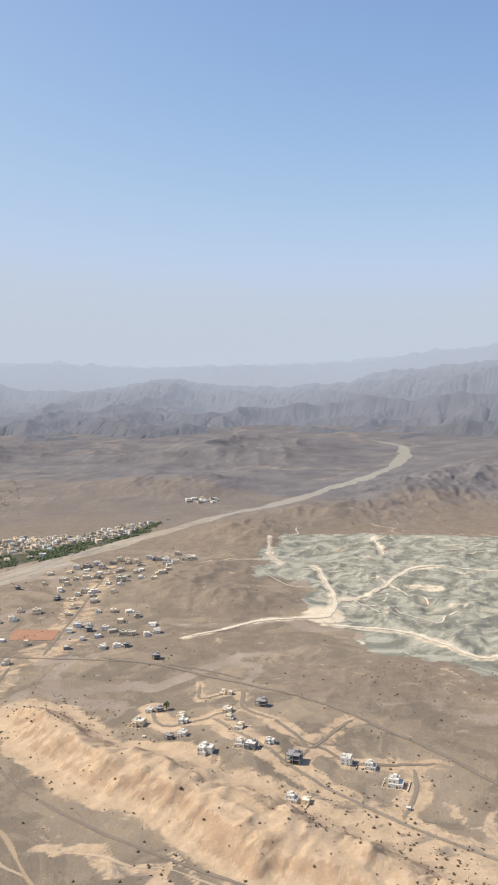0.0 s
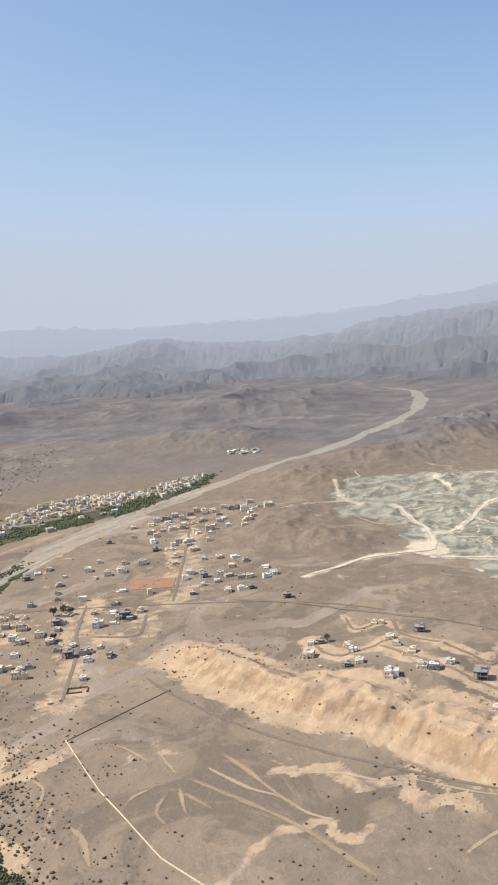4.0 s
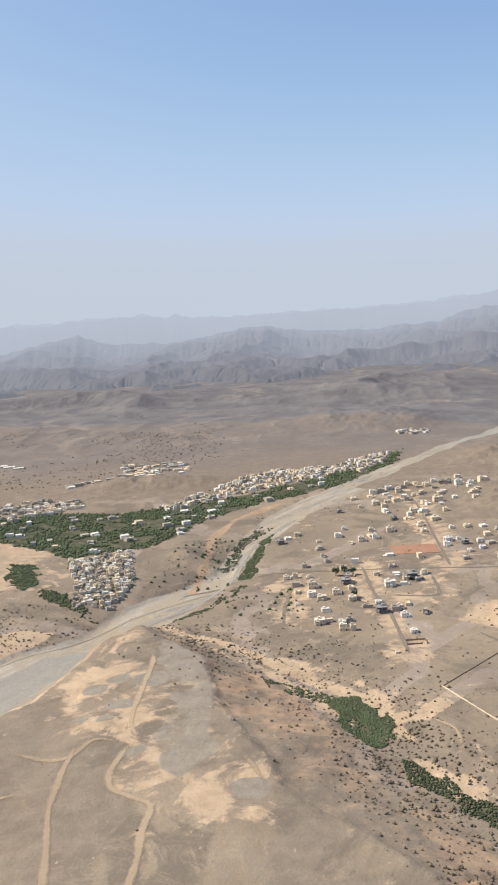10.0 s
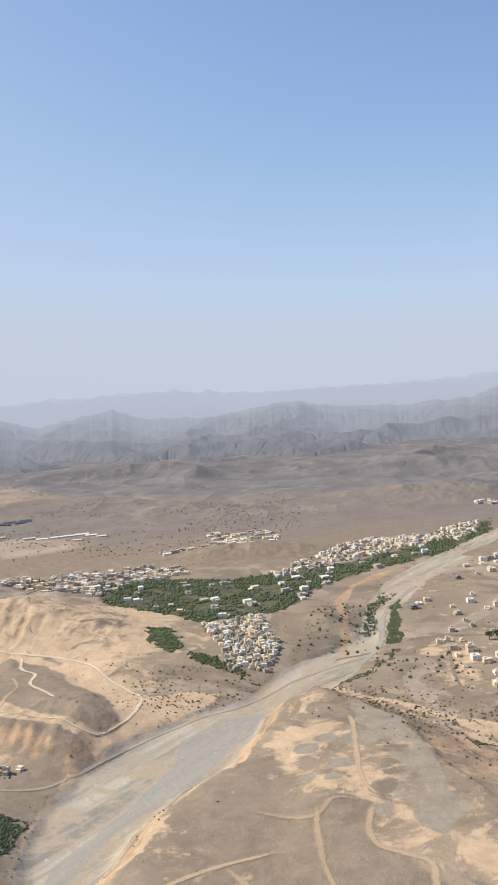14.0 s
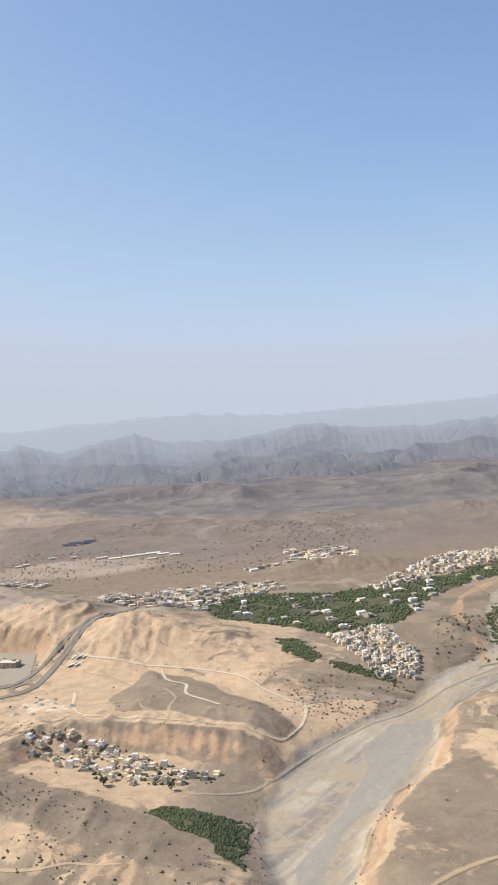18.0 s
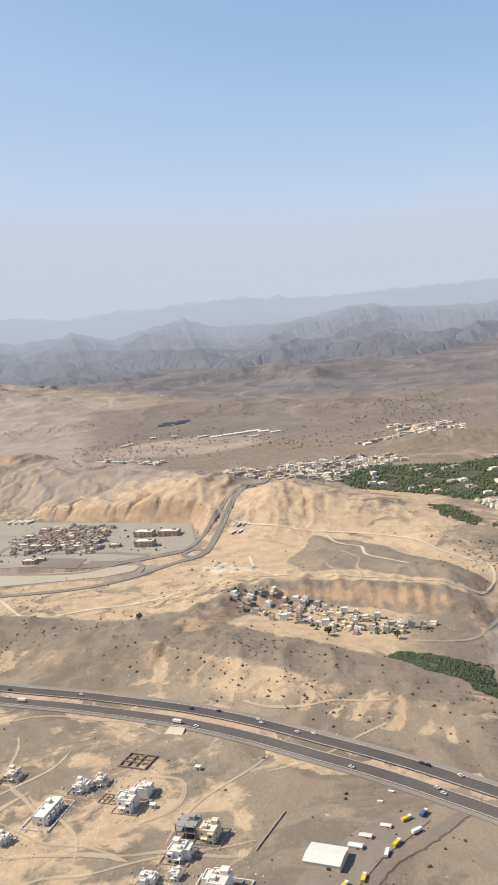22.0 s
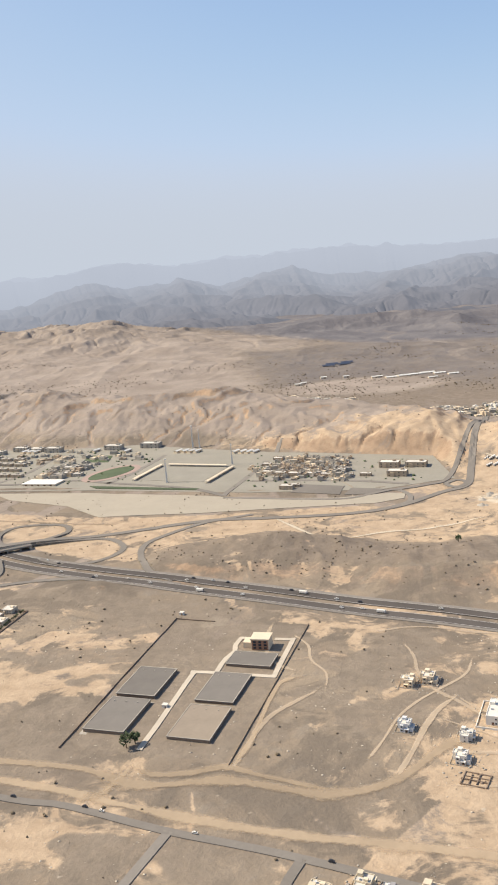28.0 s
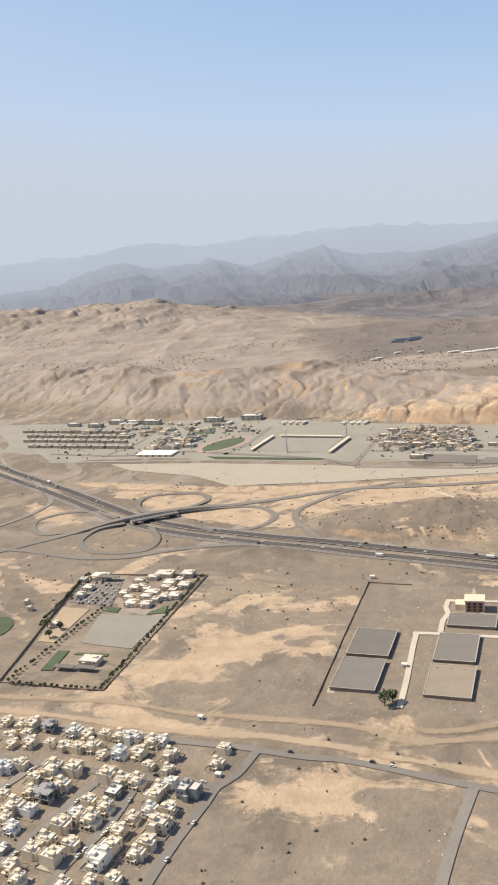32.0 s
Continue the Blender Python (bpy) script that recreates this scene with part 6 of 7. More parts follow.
for loop in (LOOP_NE, LOOP_SE, LOOP_SW, LOOP_NW):
    ribbon("road_loop", loop, 4.2, OLD_ASPHALT, 0.45, "curving interchange loop ramp", rise=lambda x, y: 0.55 * over(x, y))
for loop in (LOOP_NE, LOOP_SE, LOOP_SW, LOOP_NW):
    ribbon("road_verge", loop, 8.0, VERGE, 0.3, "pale graded verge of an interchange loop", wobble=0.2)
ribbon("road_verge", CROSS, 11.0, VERGE, 0.2, "pale graded embankment of the crossroad", wobble=0.1, rise=lambda x, y: 0.93 * over(x, y) * smooth(16, 24, np.hypot(x - CROSSING[0], y - CROSSING[1])))
for ramp in (RAMP_E, RAMP_SW, RAMP_NW):
    ribbon("road_verge", ramp, 8.0, VERGE, 0.3, "pale graded verge of a slip road", wobble=0.2)
for ramp in (RAMP_E, RAMP_SW, RAMP_NW):
    ribbon("road_ramp", ramp, 4.4, OLD_ASPHALT, 0.46, "interchange slip road")
ribbon("track_service", NORTH_RD, 4.0, TRACK, 0.3, "sandy service track beside the interchange", wobble=0.3)

bridge = thing("road_bridge", "concrete bridge carrying the crossroad over the highway", "bridge")
bridge.matrix_basis = pose(CROSSING[0], CROSSING[1], -0.3, 0, 0, math.degrees(math.atan2(15, 24)))
part("deck", Blocks().box(0, 0, 2.6, 36, 6.6, 0.45), OLD_ASPHALT, bridge)
for s in (-1, 1):
    part("parapet", Blocks().box(0, s * 3.25, 3.05, 36, 0.2, 0.75), CONCRETE, bridge)
    part("abutment", Blocks().box(s * 17, 0, -1, 2.0, 6.5, 3.6), CONCRETE, bridge)
for x in (-9.5, 0, 9.5):
    part("pier", Blocks().box(x, 0, -1, 0.8, 5.6, 3.6), CONCRETE, bridge)

for street in SUBURB_STREETS:
    ribbon("road_suburb", street, 3.6, OLD_ASPHALT, 0.35, "narrow asphalt street of the suburb")
for street in (VSTREET1, VSTREET2, VSTREET3, VSTREET4, VSTREET5, HILLST1, HILLST2, HILLST3, HILLST4, HILLST5, HILLST6):
    ribbon("road_village", street, 3.1, STREET, 0.25, "dusty grey village street", wobble=0.15)
ribbon("road_main", MAINROAD[:1] + MAINROAD[1:] + [(150, 405), (200, 340)], 4.4, STREET, 0.4, "asphalt road across the gravel plain")
ribbon("road_wadi", [(-602, 428), (-575, 426)] + RIVROAD, 3.6, VERGE, 0.3, "road along the bank of the wadi")
for street in (CAMP_STREET_A, CAMP_STREET_B, CAMP_STREET_C, CAMP_STREET_D, CAMP_STREET_E):
    ribbon("road_camp_street", street, 5.0, OLD_ASPHALT, 0.35, "straight camp street")
for track in (QT1, QT2, QT3):
    ribbon("track_quarry", track, 6.6, PALE_TRACK, 0.5, "wide chalky haul road through the quarried ground", wobble=0.5)
for track in (QT4, QT5, QT6):
    ribbon("track_quarry", track, 4.6, PALE_TRACK, 0.5, "chalky side track in the quarried ground", wobble=0.5)
for track in MESA_TRACKS:
    ribbon("track_mesa", track, 4.6, TRACK, 0.3, "pale vehicle track over the gravel mesa", wobble=0.5)
for track in HILL_TRACKS:
    ribbon("track_sand", track, 4.0, SAND_TRACK, 0.35, "chalky vehicle track round the sandy hill", wobble=0.5)
for track in PLAIN_TRACKS:
    ribbon("track_plain", track, 4.2, TRACK, 0.28, "pale branching vehicle track on the gravel plain", wobble=0.6)
ribbon("track_foot", LOWT1, 2.7, STREET, 0.22, "dark gravel track along the foot of the sand ridge", wobble=0.2)
for track in (DIRT2, DIRT4, DIRT5, DIRT6):
    ribbon("track_dirt", track, 2.8, FAINT_TRACK, 0.28, "faint vehicle track on the gravel plain", wobble=0.6)
for track in GATE_TRACKS:
    ribbon("track_gate", track, 5.0, TRACK, 0.28, "dusty track to the reservoir gate", wobble=0.6)
for track in (DIRT1, DIRT3, SEWER):
    ribbon("track_graded", track, 7.5, TRACK, 0.28, "wide graded dirt road", wobble=0.9)
ribbon("road_depot", [(-652, 150), (-642, 180), (-637, 203), (-622, 228), (-602, 247), (-580, 268)], 7.0, STREET, 0.4, "grey graded road beside the depot", wobble=0.2)
patch("pavement_depot", [(-664, 170), (-658, 212), (-652, 226), (-632, 250), (-611, 262), (-604, 254), (-624, 232), (-640, 206), (-650, 170)], DEPOT_YARD, "oil-darkened gravel yard of the depot", 0.25)
# wandering wheel tracks over the open plains
wander = random.Random(5)
for x0, x1, y0, y1, n in ((-950, -670, 175, 330, 3), (-1010, -600, 480, 610, 7), (-100, 40, 285, 350, 3), (-840, -600, 300, 345, 5), (-870, -660, 170, 330, 4)):
    for k in range(n):
        x, y, a = wander.uniform(x0, x1), wander.uniform(y0, y1), wander.uniform(0, 6.28)
        pts = [(x, y)]
        for _ in range(wander.randint(4, 7)):
            a += wander.uniform(-0.5, 0.5)
            x, y = x + 17 * math.cos(a), y + 17 * math.sin(a)
            pts.append((x, y))
        ribbon("track_faint", pts, wander.uniform(1.4, 2.4), FAINT_TRACK, 0.22, "faint winding wheel track on bare ground", wobble=0.8)
for k in range(16):
    x, y, a = wander.uniform(30, 330), wander.uniform(690, 1080), wander.uniform(0, 6.28)
    pts = [(x, y)]
    for _ in range(wander.randint(3, 6)):
        a += wander.uniform(-0.6, 0.6)
        x, y = x + 20 * math.cos(a), y + 20 * math.sin(a)
        pts.append((x, y))
    ribbon("track_quarry", pts, wander.uniform(2.0, 4.0), PALE_TRACK, 0.3, "thin chalky spur track in the quarried ground", wobble=0.8)
ribbon("wadi_channel", [(-418, 575), (-372, 622), (-345, 680), (-338, 740), (-318, 800), (-290, 860)], 9, SILT, 0.2, "smooth grey silt of the last flood in the wadi", "wadi bed", wobble=0.5)
for track in RSV_ROADS:
    ribbon("road_concrete", track, 2.6, PALE_CONCRETE, 0.35, "pale concrete service road of the reservoirs")

# ---- made surfaces ----
def oval(cx, cy, rx, ry, angle, n=40):
    a, ca, sa = np.linspace(0, 2 * np.pi, n, endpoint=False), math.cos(radians(angle)), math.sin(radians(angle))
    return [(cx + rx * math.cos(t) * ca - ry * math.sin(t) * sa, cy + rx * math.cos(t) * sa + ry * math.sin(t) * ca) for t in a]


patch("pavement_clay_pitch", RED_FIELD, CLAY, "levelled red clay playing field")
patch("pavement_camp", CAMP, CAMP_GROUND, "pale levelled gravel of the camp", 0.2, cell=30)
patch("pavement_parade", PARADE, YARD, "levelled parade ground of the camp", 0.4)
patch("lawn_camp", LAWN_STRIP, LAWN, "strip of watered grass beside the parade ground", 0.5)
patch("lawn_field", FIELD, LAWN, "green playing field of the camp", 0.4)
patch("pavement_embankment", EMBANK_T, EMBANKMENT, "smooth graded embankment below the camp", 0.35, cell=12)
patch("pavement_dark_yard", YARD_E2, OLD_ASPHALT, "dark asphalt yard of the camp", 0.4)
patch("pavement_dark_yard", YARD_E, OLD_ASPHALT, "dark asphalt yard of the camp", 0.4)
patch("pavement_school_field", [(-1096, 349), (-1079, 346), (-1083, 304), (-1093, 306)], SAND_FILL, "bare sandy field in the school compound", 0.3)
patch("lawn_pitch", oval(-1124, 322, 9, 14, 10), LAWN, "green playing field beside the school", 0.4)
patch("pavement_school_parade", SCHOOL_PARADE, YARD, "pale levelled school yard")
patch("pavement_car_park", LOT, OLD_ASPHALT, "dusty asphalt car park")
for p in (LAWN1, LAWN2, LAWN3, LAWN4):
    patch("lawn", p, LAWN, "small watered lawn in the school compound", 0.45)


patch("pavement_running_track", oval(-1081, 738, 36, 21, 62), SPORT, "dull red running track round a playing field", 0.4)
patch("lawn_stadium", oval(-1081, 738, 29, 14.5, 62), LAWN, "oval green playing field inside the track", 0.55)

# ---- houses ----
settle_village(HILL_VILLAGE, -18, "houses of the hill village", "on the sandy rise", seed=3, shrink=0.95, tones="wwty")
for rows, seed in ((VALLEY_A, 4), (VALLEY_B, 5), (VALLEY_C, 6), (VALLEY_D, 7)):
    settle_village(rows, 4, "houses of the valley village", "on the gravel plain", seed=seed, shrink=0.68, tones="wwtyt")
for rows, seed in ((SUBURB_A, 8), (SUBURB_B, 9), (SUBURB_C, 10), (SUBURB_D, 12)):
    settle_village(rows, -16, "houses of the suburb", "along a suburb street", seed=seed, shrink=1.16, grand=True, tones="ttyyw")
rnd = random.Random(13)
taken, fill = [p[:2] for p in SUBURB_A + SUBURB_B + SUBURB_C], []
for x, y in scatter(SUBURB_GROUND, 4.2, 14, 900, -16):
    free = min(math.hypot(x - a, y - b) for a, b in taken) > 6.6 and min(float(line_d(np.array([x]), np.array([y]), s)[0]) for s in SUBURB_STREETS) > 5.0
    if free and -1075 < x < -986 and y > 130 and len(fill) < 42:
        fill.append((x, y, rnd.uniform(5.2, 6.4), "t"))
        taken.append((x, y))
settle_village(fill, -16, "houses of the suburb", "along a suburb street", seed=15, shrink=1.1, grand=True, tones="ttyw")
settle_village(VILLAS, -14, "new villas", "standing alone on bare sand", seed=11, shrink=0.9, grand=True, tones="wwwt")
for x, y, w, tone in RUINS:
    put(("footing", int(x) % 3), lambda: footing_walls(random.Random(int(x) % 3)), x, y, -18, w / 8.5, "low stone foundation walls of an unbuilt house", "foundations")
settle_town(TOWN_STRIP, 7.5, 260, 25, "strung along the palm groves", 21)
settle_town(TOWN_MID, 5.8, 240, 18, "crowded above the wadi bank", 22)
settle_town(TOWN_FAR, 9.5, 180, 10, "beyond the sandstone hill", 23)
settle_town(TOWN_HILL, 14, 60, 15, "on the low gravel hill", 24)
settle_town(SAND_VILLAGE, 7.6, 58, -14, "under the sandy scarp", 25, small=0.32, big=0.62)
settle_town(FAR_VILLAGE, 12, 40, 10, "on the far plain", 26)
settle_town(CAMP_HOUSING, 7.0, 130, -12, "in the ordered rows of the camp", 27, mats=(BROWN, CREAM, CONCRETE))
settle_town([(-1290, 840), (-1160, 850), (-1060, 810), (-1070, 770), (-1140, 790), (-1230, 800)], 17, 46, -12, "between the halls of the camp", 34, small=0.25, big=0.5, mats=(BROWN, CREAM, CONCRETE))
settle_town([(-1150, 780), (-1105, 775), (-1120, 715), (-1160, 730)], 11, 22, -12, "beside the playing fields of the camp", 35, mats=(BROWN, CREAM, CONCRETE))
settle_town([(-940, 735), (-842, 715), (-838, 665), (-925, 680)], 8.0, 60, -12, "in short rows across the camp", 36, small=0.35, big=0.7, mats=(BROWN, CREAM, CONCRETE))
settle_town([(-205, 970), (-70, 1030), (-60, 940), (-130, 860), (-165, 790), (-210, 880)], 21, 34, 6, "beyond the gravel plain", 30, small=0.2, big=0.36)
settle_town([(-310, 800), (-200, 810), (-200, 690), (-110, 800), (-70, 700), (-150, 660), (-300, 600)], 24, 26, 6, "around the clay pitch", 31, small=0.14, big=0.28)
settle_town([(-305, 660), (-190, 660), (-190, 540), (-290, 530)], 19, 14, 6, "along the village streets", 32, small=0.16, big=0.32)
settle_town(PALMS, 24, 45, 20, "half hidden among date palms", 33, small=0.2, big=0.36)
settle_town([(-112, 1405), (-60, 1395), (-50, 1425), (-105, 1440)], 12, 12, 20, "beside the gravel wadi", 29)
for x, y, w, d, a in ((-681, 217, 20, 16, -14), (-707, 205, 14, 13, -14), (-759, 270, 13, 22, -14)):
    compound(x, y, w, d, a, WHITE, "low white wall round a villa yard")
compound(-714, 185, 12.5, 11.5, -14, CONCRETE, "grey block wall round a mosque yard")
compound(-221, 508, 13, 7, 2, STONE, "dark stone wall round an empty yard", 1.0)
for x, y, w, d in ((16, 427, 17, 13), (72, 443, 14, 11), (-75, 525, 12, 10), (-12, 506, 12, 10), (-6, 482, 17, 11), (48, 466, 13, 10)):
    compound(x, y, w, d, -18, CREAM, "low cream wall round a village house")


def mosque():
    ob = thing("mosque", "grey concrete mosque under a shallow dome, still being built", "mosque")
    part("hall", Blocks().box(0, 0, 0, 11, 10, 3.4).box(-1, -5.6, 0, 7, 1.4, 2.6), CONCRETE, ob)
    part("parapet", Blocks().ring(0, 0, 3.4, 11.1, 10.1, 0.5, 0.3), GREY, ob)
    part("roof", Blocks().box(0, 0, 3.404, 10.4, 9.4, 0.1), CONCRETE, ob)
    part("drum", Blocks().drum(0.5, 0, 3.51, 3.4, 0.5, 20), CONCRETE, ob)
    part("dome", Blocks().dome(0.5, 0, 2.9, 3.2), CONCRETE, ob)
    part("annexe", Blocks().box(7.2, -1, 0, 3.0, 4.6, 2.2), GREY, ob)
    part("minaret_stump", Blocks().box(-6.4, 3.4, 0, 1.6, 1.6, 4.2), GREY, ob)
    for x in (-4.5, -1.5, 1.5, 4.0):
        add_window(ob, x + 0.3, -5.02 if abs(x) > 2.6 else -6.32, 0.9, 0.9, 1.5)
    return ob


put("mosque", mosque, -713.5, 186, -14, 0.72)


def gravel_heap(rnd):
    ob = thing("gravel_heap", "", "gravel heap")
    part("main_cone", Blocks().drum(0, 0, 0, 3.2, 1.7, 13, 0.16), CONCRETE, ob)
    part("side_cone", Blocks().drum(rnd.uniform(1.6, 2.6), rnd.uniform(-1.5, 1.5), 0, 2.2, 1.1, 11, 0.2), CONCRETE, ob)
    return ob


heaps = random.Random(8)
for k in range(11):
    put("gravel_heap", lambda: gravel_heap(random.Random(3)), heaps.uniform(-736, -694), heaps.uniform(566, 612), heaps.uniform(0, 360), heaps.uniform(0.6, 1.25), "pale grey conical heap of crushed gravel on sand", "gravel heaps")


def culvert():
    ob = thing("culvert", "pale concrete culvert mouth below the motorway verge", "culvert")
    slope = Blocks().box(0, 0, 0, 10.5, 6.5, 0.5)
    slope.v = [(x * (1.0 if y < 0 else 0.86), y, z + (0.9 if y > 0 and z > 0.1 else 0.0)) for x, y, z in slope.v]
    part("apron", slope, PALE_CONCRETE, ob)
    part("headwall", Blocks().box(-2.1, 3.4, 0, 2.6, 0.5, 1.9).box(2.1, 3.4, 0, 2.6, 0.5, 1.9).box(0, 3.4, 1.7, 1.6, 0.5, 0.2), PALE_CONCRETE, ob)
    # dark block between the headwalls stands in for the shade of the opening
    part("pipe", Blocks().box(0, 3.5, 0.6, 1.56, 0.4, 1.05), ASPHALT, ob)
    return ob


put("culvert", culvert, -716, 336, -14, 0.9)
put("hut", hut, -723, 180, -14, 0.9, "small pale hut beside the mosque yard", "lone huts")


def block(w, d, h, mat, windows=True):
    ob = thing("building", "", "building")
    part("main_block", Blocks().box(0, 0, 0, w, d, h).box(-w * 0.2, -d / 2 - 0.4, 0, w * 0.2, 0.8, h * 0.8), mat, ob)
    part("roof", Blocks().box(0, 0, h + 0.004, w - 0.5, d - 0.5, 0.1), ROOFING, ob)
    part("parapet", Blocks().ring(0, 0, h, w + 0.06, d + 0.06, 0.45, 0.26), mat, ob)
    part("stair_room", Blocks().box(w * 0.22, d * 0.15, h + 0.11, 2.2, 2.0, 1.4), mat, ob)
    n = 4
    for k in range(n if windows else 0):
        for z in ((0.8, 3.0) if h > 4 else (0.8,)):
            if k != 1:
                add_window(ob, -w / 2 + w * (k + 0.5) / n, -d / 2 - 0.02, z, 0.9, 0.9)
    return ob




def barrack():
    """A long two-storey barrack with stair bays and a set-back roof room."""
    ob = thing("barrack", "", "building")
    part("main_block", Blocks().box(0, 0, 0, 13, 5.2, 3.2).box(-3.6, -2.8, 0, 1.8, 0.6, 2.9).box(3.6, -2.8, 0, 1.8, 0.6, 2.9), BROWN, ob)
    part("roof", Blocks().box(0, 0, 3.204, 13.4, 5.6, 0.25).box(0, 0.6, 3.46, 2.4, 2.2, 1.0), CONCRETE, ob, "dusty grey flat roof with a roof room")
    return ob


for k, ((ax, ay), (bx, by)) in enumerate(BARRACK_ROWS):
    for i in range(8):
        u = (i + 0.35 + 0.3 * (k % 2)) / 8
        put("barrack", barrack, ax + (bx - ax) * u, ay + (by - ay) * u, -13, 0.98, "sandy-brown barrack in an ordered row", "western barracks")
for x, y, w in CAMP_NORTH:
    put(("block", "n"), lambda: block(16, 8, 4.2, CONCRETE), x, y + 4, -12, min(w, 26) / 17, "weathered grey-brown hall in the camp", "camp halls")
for x, y, w in CAMP_EAST:
    put(("block", "c"), lambda: block(16, 9, 4.6, BROWN), x, y + 3, -12, w / 16, "sandy-brown three-bay block in the camp", "eastern barracks")
for x, y, w, kind in SCHOOL:
    if kind == "canopy":
        continue
    put(("block", "s", w > 9), lambda: block(10 if w > 9 else 7, 7, 5.0, OCHRE if w > 9 else CREAM), x, y, -9, min(w, 13) / (12.0 if w > 9 else 8.6), "cream school building with a flat roof", "school buildings", tall=0.52)
for k, (x, y) in enumerate(((-1061, 384), (-1053, 372), (-1042, 374), (-1036, 369), (-1050, 361), (-1043, 356), (-1060, 360), (-1036, 384), (-1054, 389), (-1098, 388))):
    put(("block", "s", k % 2 == 0), lambda: block(10 if k % 2 == 0 else 7, 7, 5.0, OCHRE if k % 2 == 0 else CREAM), x, y, -9 + 90 * (k % 2), 0.62, "cream school wing with a flat roof", "school buildings", tall=0.5)


def canopy():
    ob = thing("car_canopy", "long dark car shade on steel posts", "canopy")
    part("roof", Blocks().box(0, 0, 2.2, 11, 3.6, 0.2), SLAB, ob)
    for x in (-5, -2.5, 0, 2.5, 5):
        part("post", Blocks().drum(x, 1.2, 0, 0.12, 2.2, 6), STEEL, ob)
    return ob


def shed(w=9.0, d=4.2, h=2.4):
    ob = thing("shed", "", "shed")
    part("main_block", Blocks().box(0, 0, 0, w, d, h), CREAM, ob)
    part("roof", Blocks().gable(0, 0, h, w, d, 0.7), STEEL, ob, "pale sheet-metal roof")
    part("door", Blocks().box(w * 0.2, -d / 2 - 0.02, 0, 1.6, 0.12, 1.9), DOOR, ob)
    return ob


for x, y, w, kind in SCHOOL:
    if kind == "canopy":
        put("canopy", canopy, x, y, -9, w / 11, group="school canopies")
put("canopy", canopy, -1082, 389, -9, 1.3, group="school canopies")
for x, y, w in [(p[0], p[1], 9) for p in CAMP_SHEDS[:8]] + CAMP_SLATS:
    put("shed", shed, x, y, 62, 1.15, "white metal-roofed shed in the camp", "camp sheds")


def flat_hall():
    ob = thing("hall", "wide low white-roofed hall at the edge of the camp", "hall")
    part("main_block", Blocks().box(0, 0, 0, 38, 18, 1.8), CREAM, ob)
    part("roof", Blocks().box(0, 0, 1.804, 38.6, 18.6, 0.3), WHITE, ob)
    for k in range(5):
        part("door", Blocks().box(-14 + 7 * k, -9.02, 0, 2.4, 0.12, 1.5), DOOR, ob)
    return ob


put("flat_hall", flat_hall, -1142, 709, -10, 1.0)


def grandstand(length):
    ob = thing("grandstand", "long low white-roofed stand beside a parade ground", "grandstand")
    part("roof", Blocks().box(0, 0, 2.4, length, 3.4, 0.25), CREAM, ob)
    part("terrace", Blocks().box(0, 0.6, 0, length, 2.6, 1.0), CONCRETE, ob)
    for k in range(7):
        part("post", Blocks().drum(-length / 2 + 1 + (length - 2) * k / 6, -1.4, 0, 0.16, 2.4, 6), STEEL, ob)
    return ob


for (ax, ay), (bx, by) in (((-1047, 701), (-1034, 760)), ((-971, 679), (-956, 737)), ((-1028, 758), (-963, 741))):
    L = math.hypot(bx - ax, by - ay)
    put("stand", lambda: grandstand(60), (ax + bx) / 2, (ay + by) / 2, math.degrees(math.atan2(by - ay, bx - ax)), L / 62, group="grandstands", tall=1.0)
for x, y, w, kind in DEPOT:
    if kind == "hangar":
        put("hangar", lambda: shed(14, 11, 2.8), x, y + 6, -18, 1.0, "large cream metal-roofed hangar in a depot")
    elif kind == "row":
        for k in range(5):
            put("shed", shed, x - 0.6 * k, y + 5 - 2.6 * k, 6, 0.55, "cream metal-roofed shed in a depot", "depot sheds")
    else:
        put("shed", shed, x, y, -18, w / 9.5, "cream metal-roofed shed in a depot", "depot sheds")
for x, y, w in ((-786, 1311, 1.0), (-768, 1318, 0.9), (-749, 1325, 1.1), (-731, 1312, 0.9), (-711, 1296, 0.8), (-806, 1301, 0.9), (-743, 1272, 0.7)):
    put("hall", lambda: shed(20, 12, 1.6), x, y, 12, w, "low white-roofed factory hall on the far plain", "factory halls", tall=1.0)
for x, y in ((-951, 1276), (-943, 1288), (-915, 1334), (-878, 1328), (-824, 1310), (-832, 1306)):
    put("shed", shed, x, y, 12, 1.1, "pale metal-roofed shed on the far plain", "plain sheds")


def mast(h):
    ob = thing("mast", "tall slender lattice mast in the camp", "mast")
    shaft = part("shaft", Blocks().box(0, 0, 0, 1.4, 1.4, h, 0.35), STEEL, ob)
    part("head", Blocks().drum(0, 0, h, 0.9, 1.0, 8), STEEL, shaft)
    part("footing", Blocks().box(0, 0, -0.4, 2.6, 2.6, 0.9), CONCRETE, ob)
    return ob


for x, y, h in ((-1011, 690, 22), (-1020, 838, 24), (-1012, 836, 20), (-960, 752, 20)):
    put("mast", lambda: mast(20), x, y, 0, h / 20, group="masts")


def solar_rack():
    ob = thing("solar_rack", "tilted dark solar panels on the far plain", "solar panel")
    for k in range(4):
        p = part("panel", Blocks().box(0, 0, 0, 5.4, 7.6, 0.3), SOLARGLASS, ob)
        p.matrix_basis = pose(-8.4 + 5.6 * k, 0, 2.2, 14, 0, 0)
        part("leg", Blocks().box(-8.4 + 5.6 * k, 1.0, -0.5, 0.4, 0.4, 2.9), STEEL, ob)
    return ob


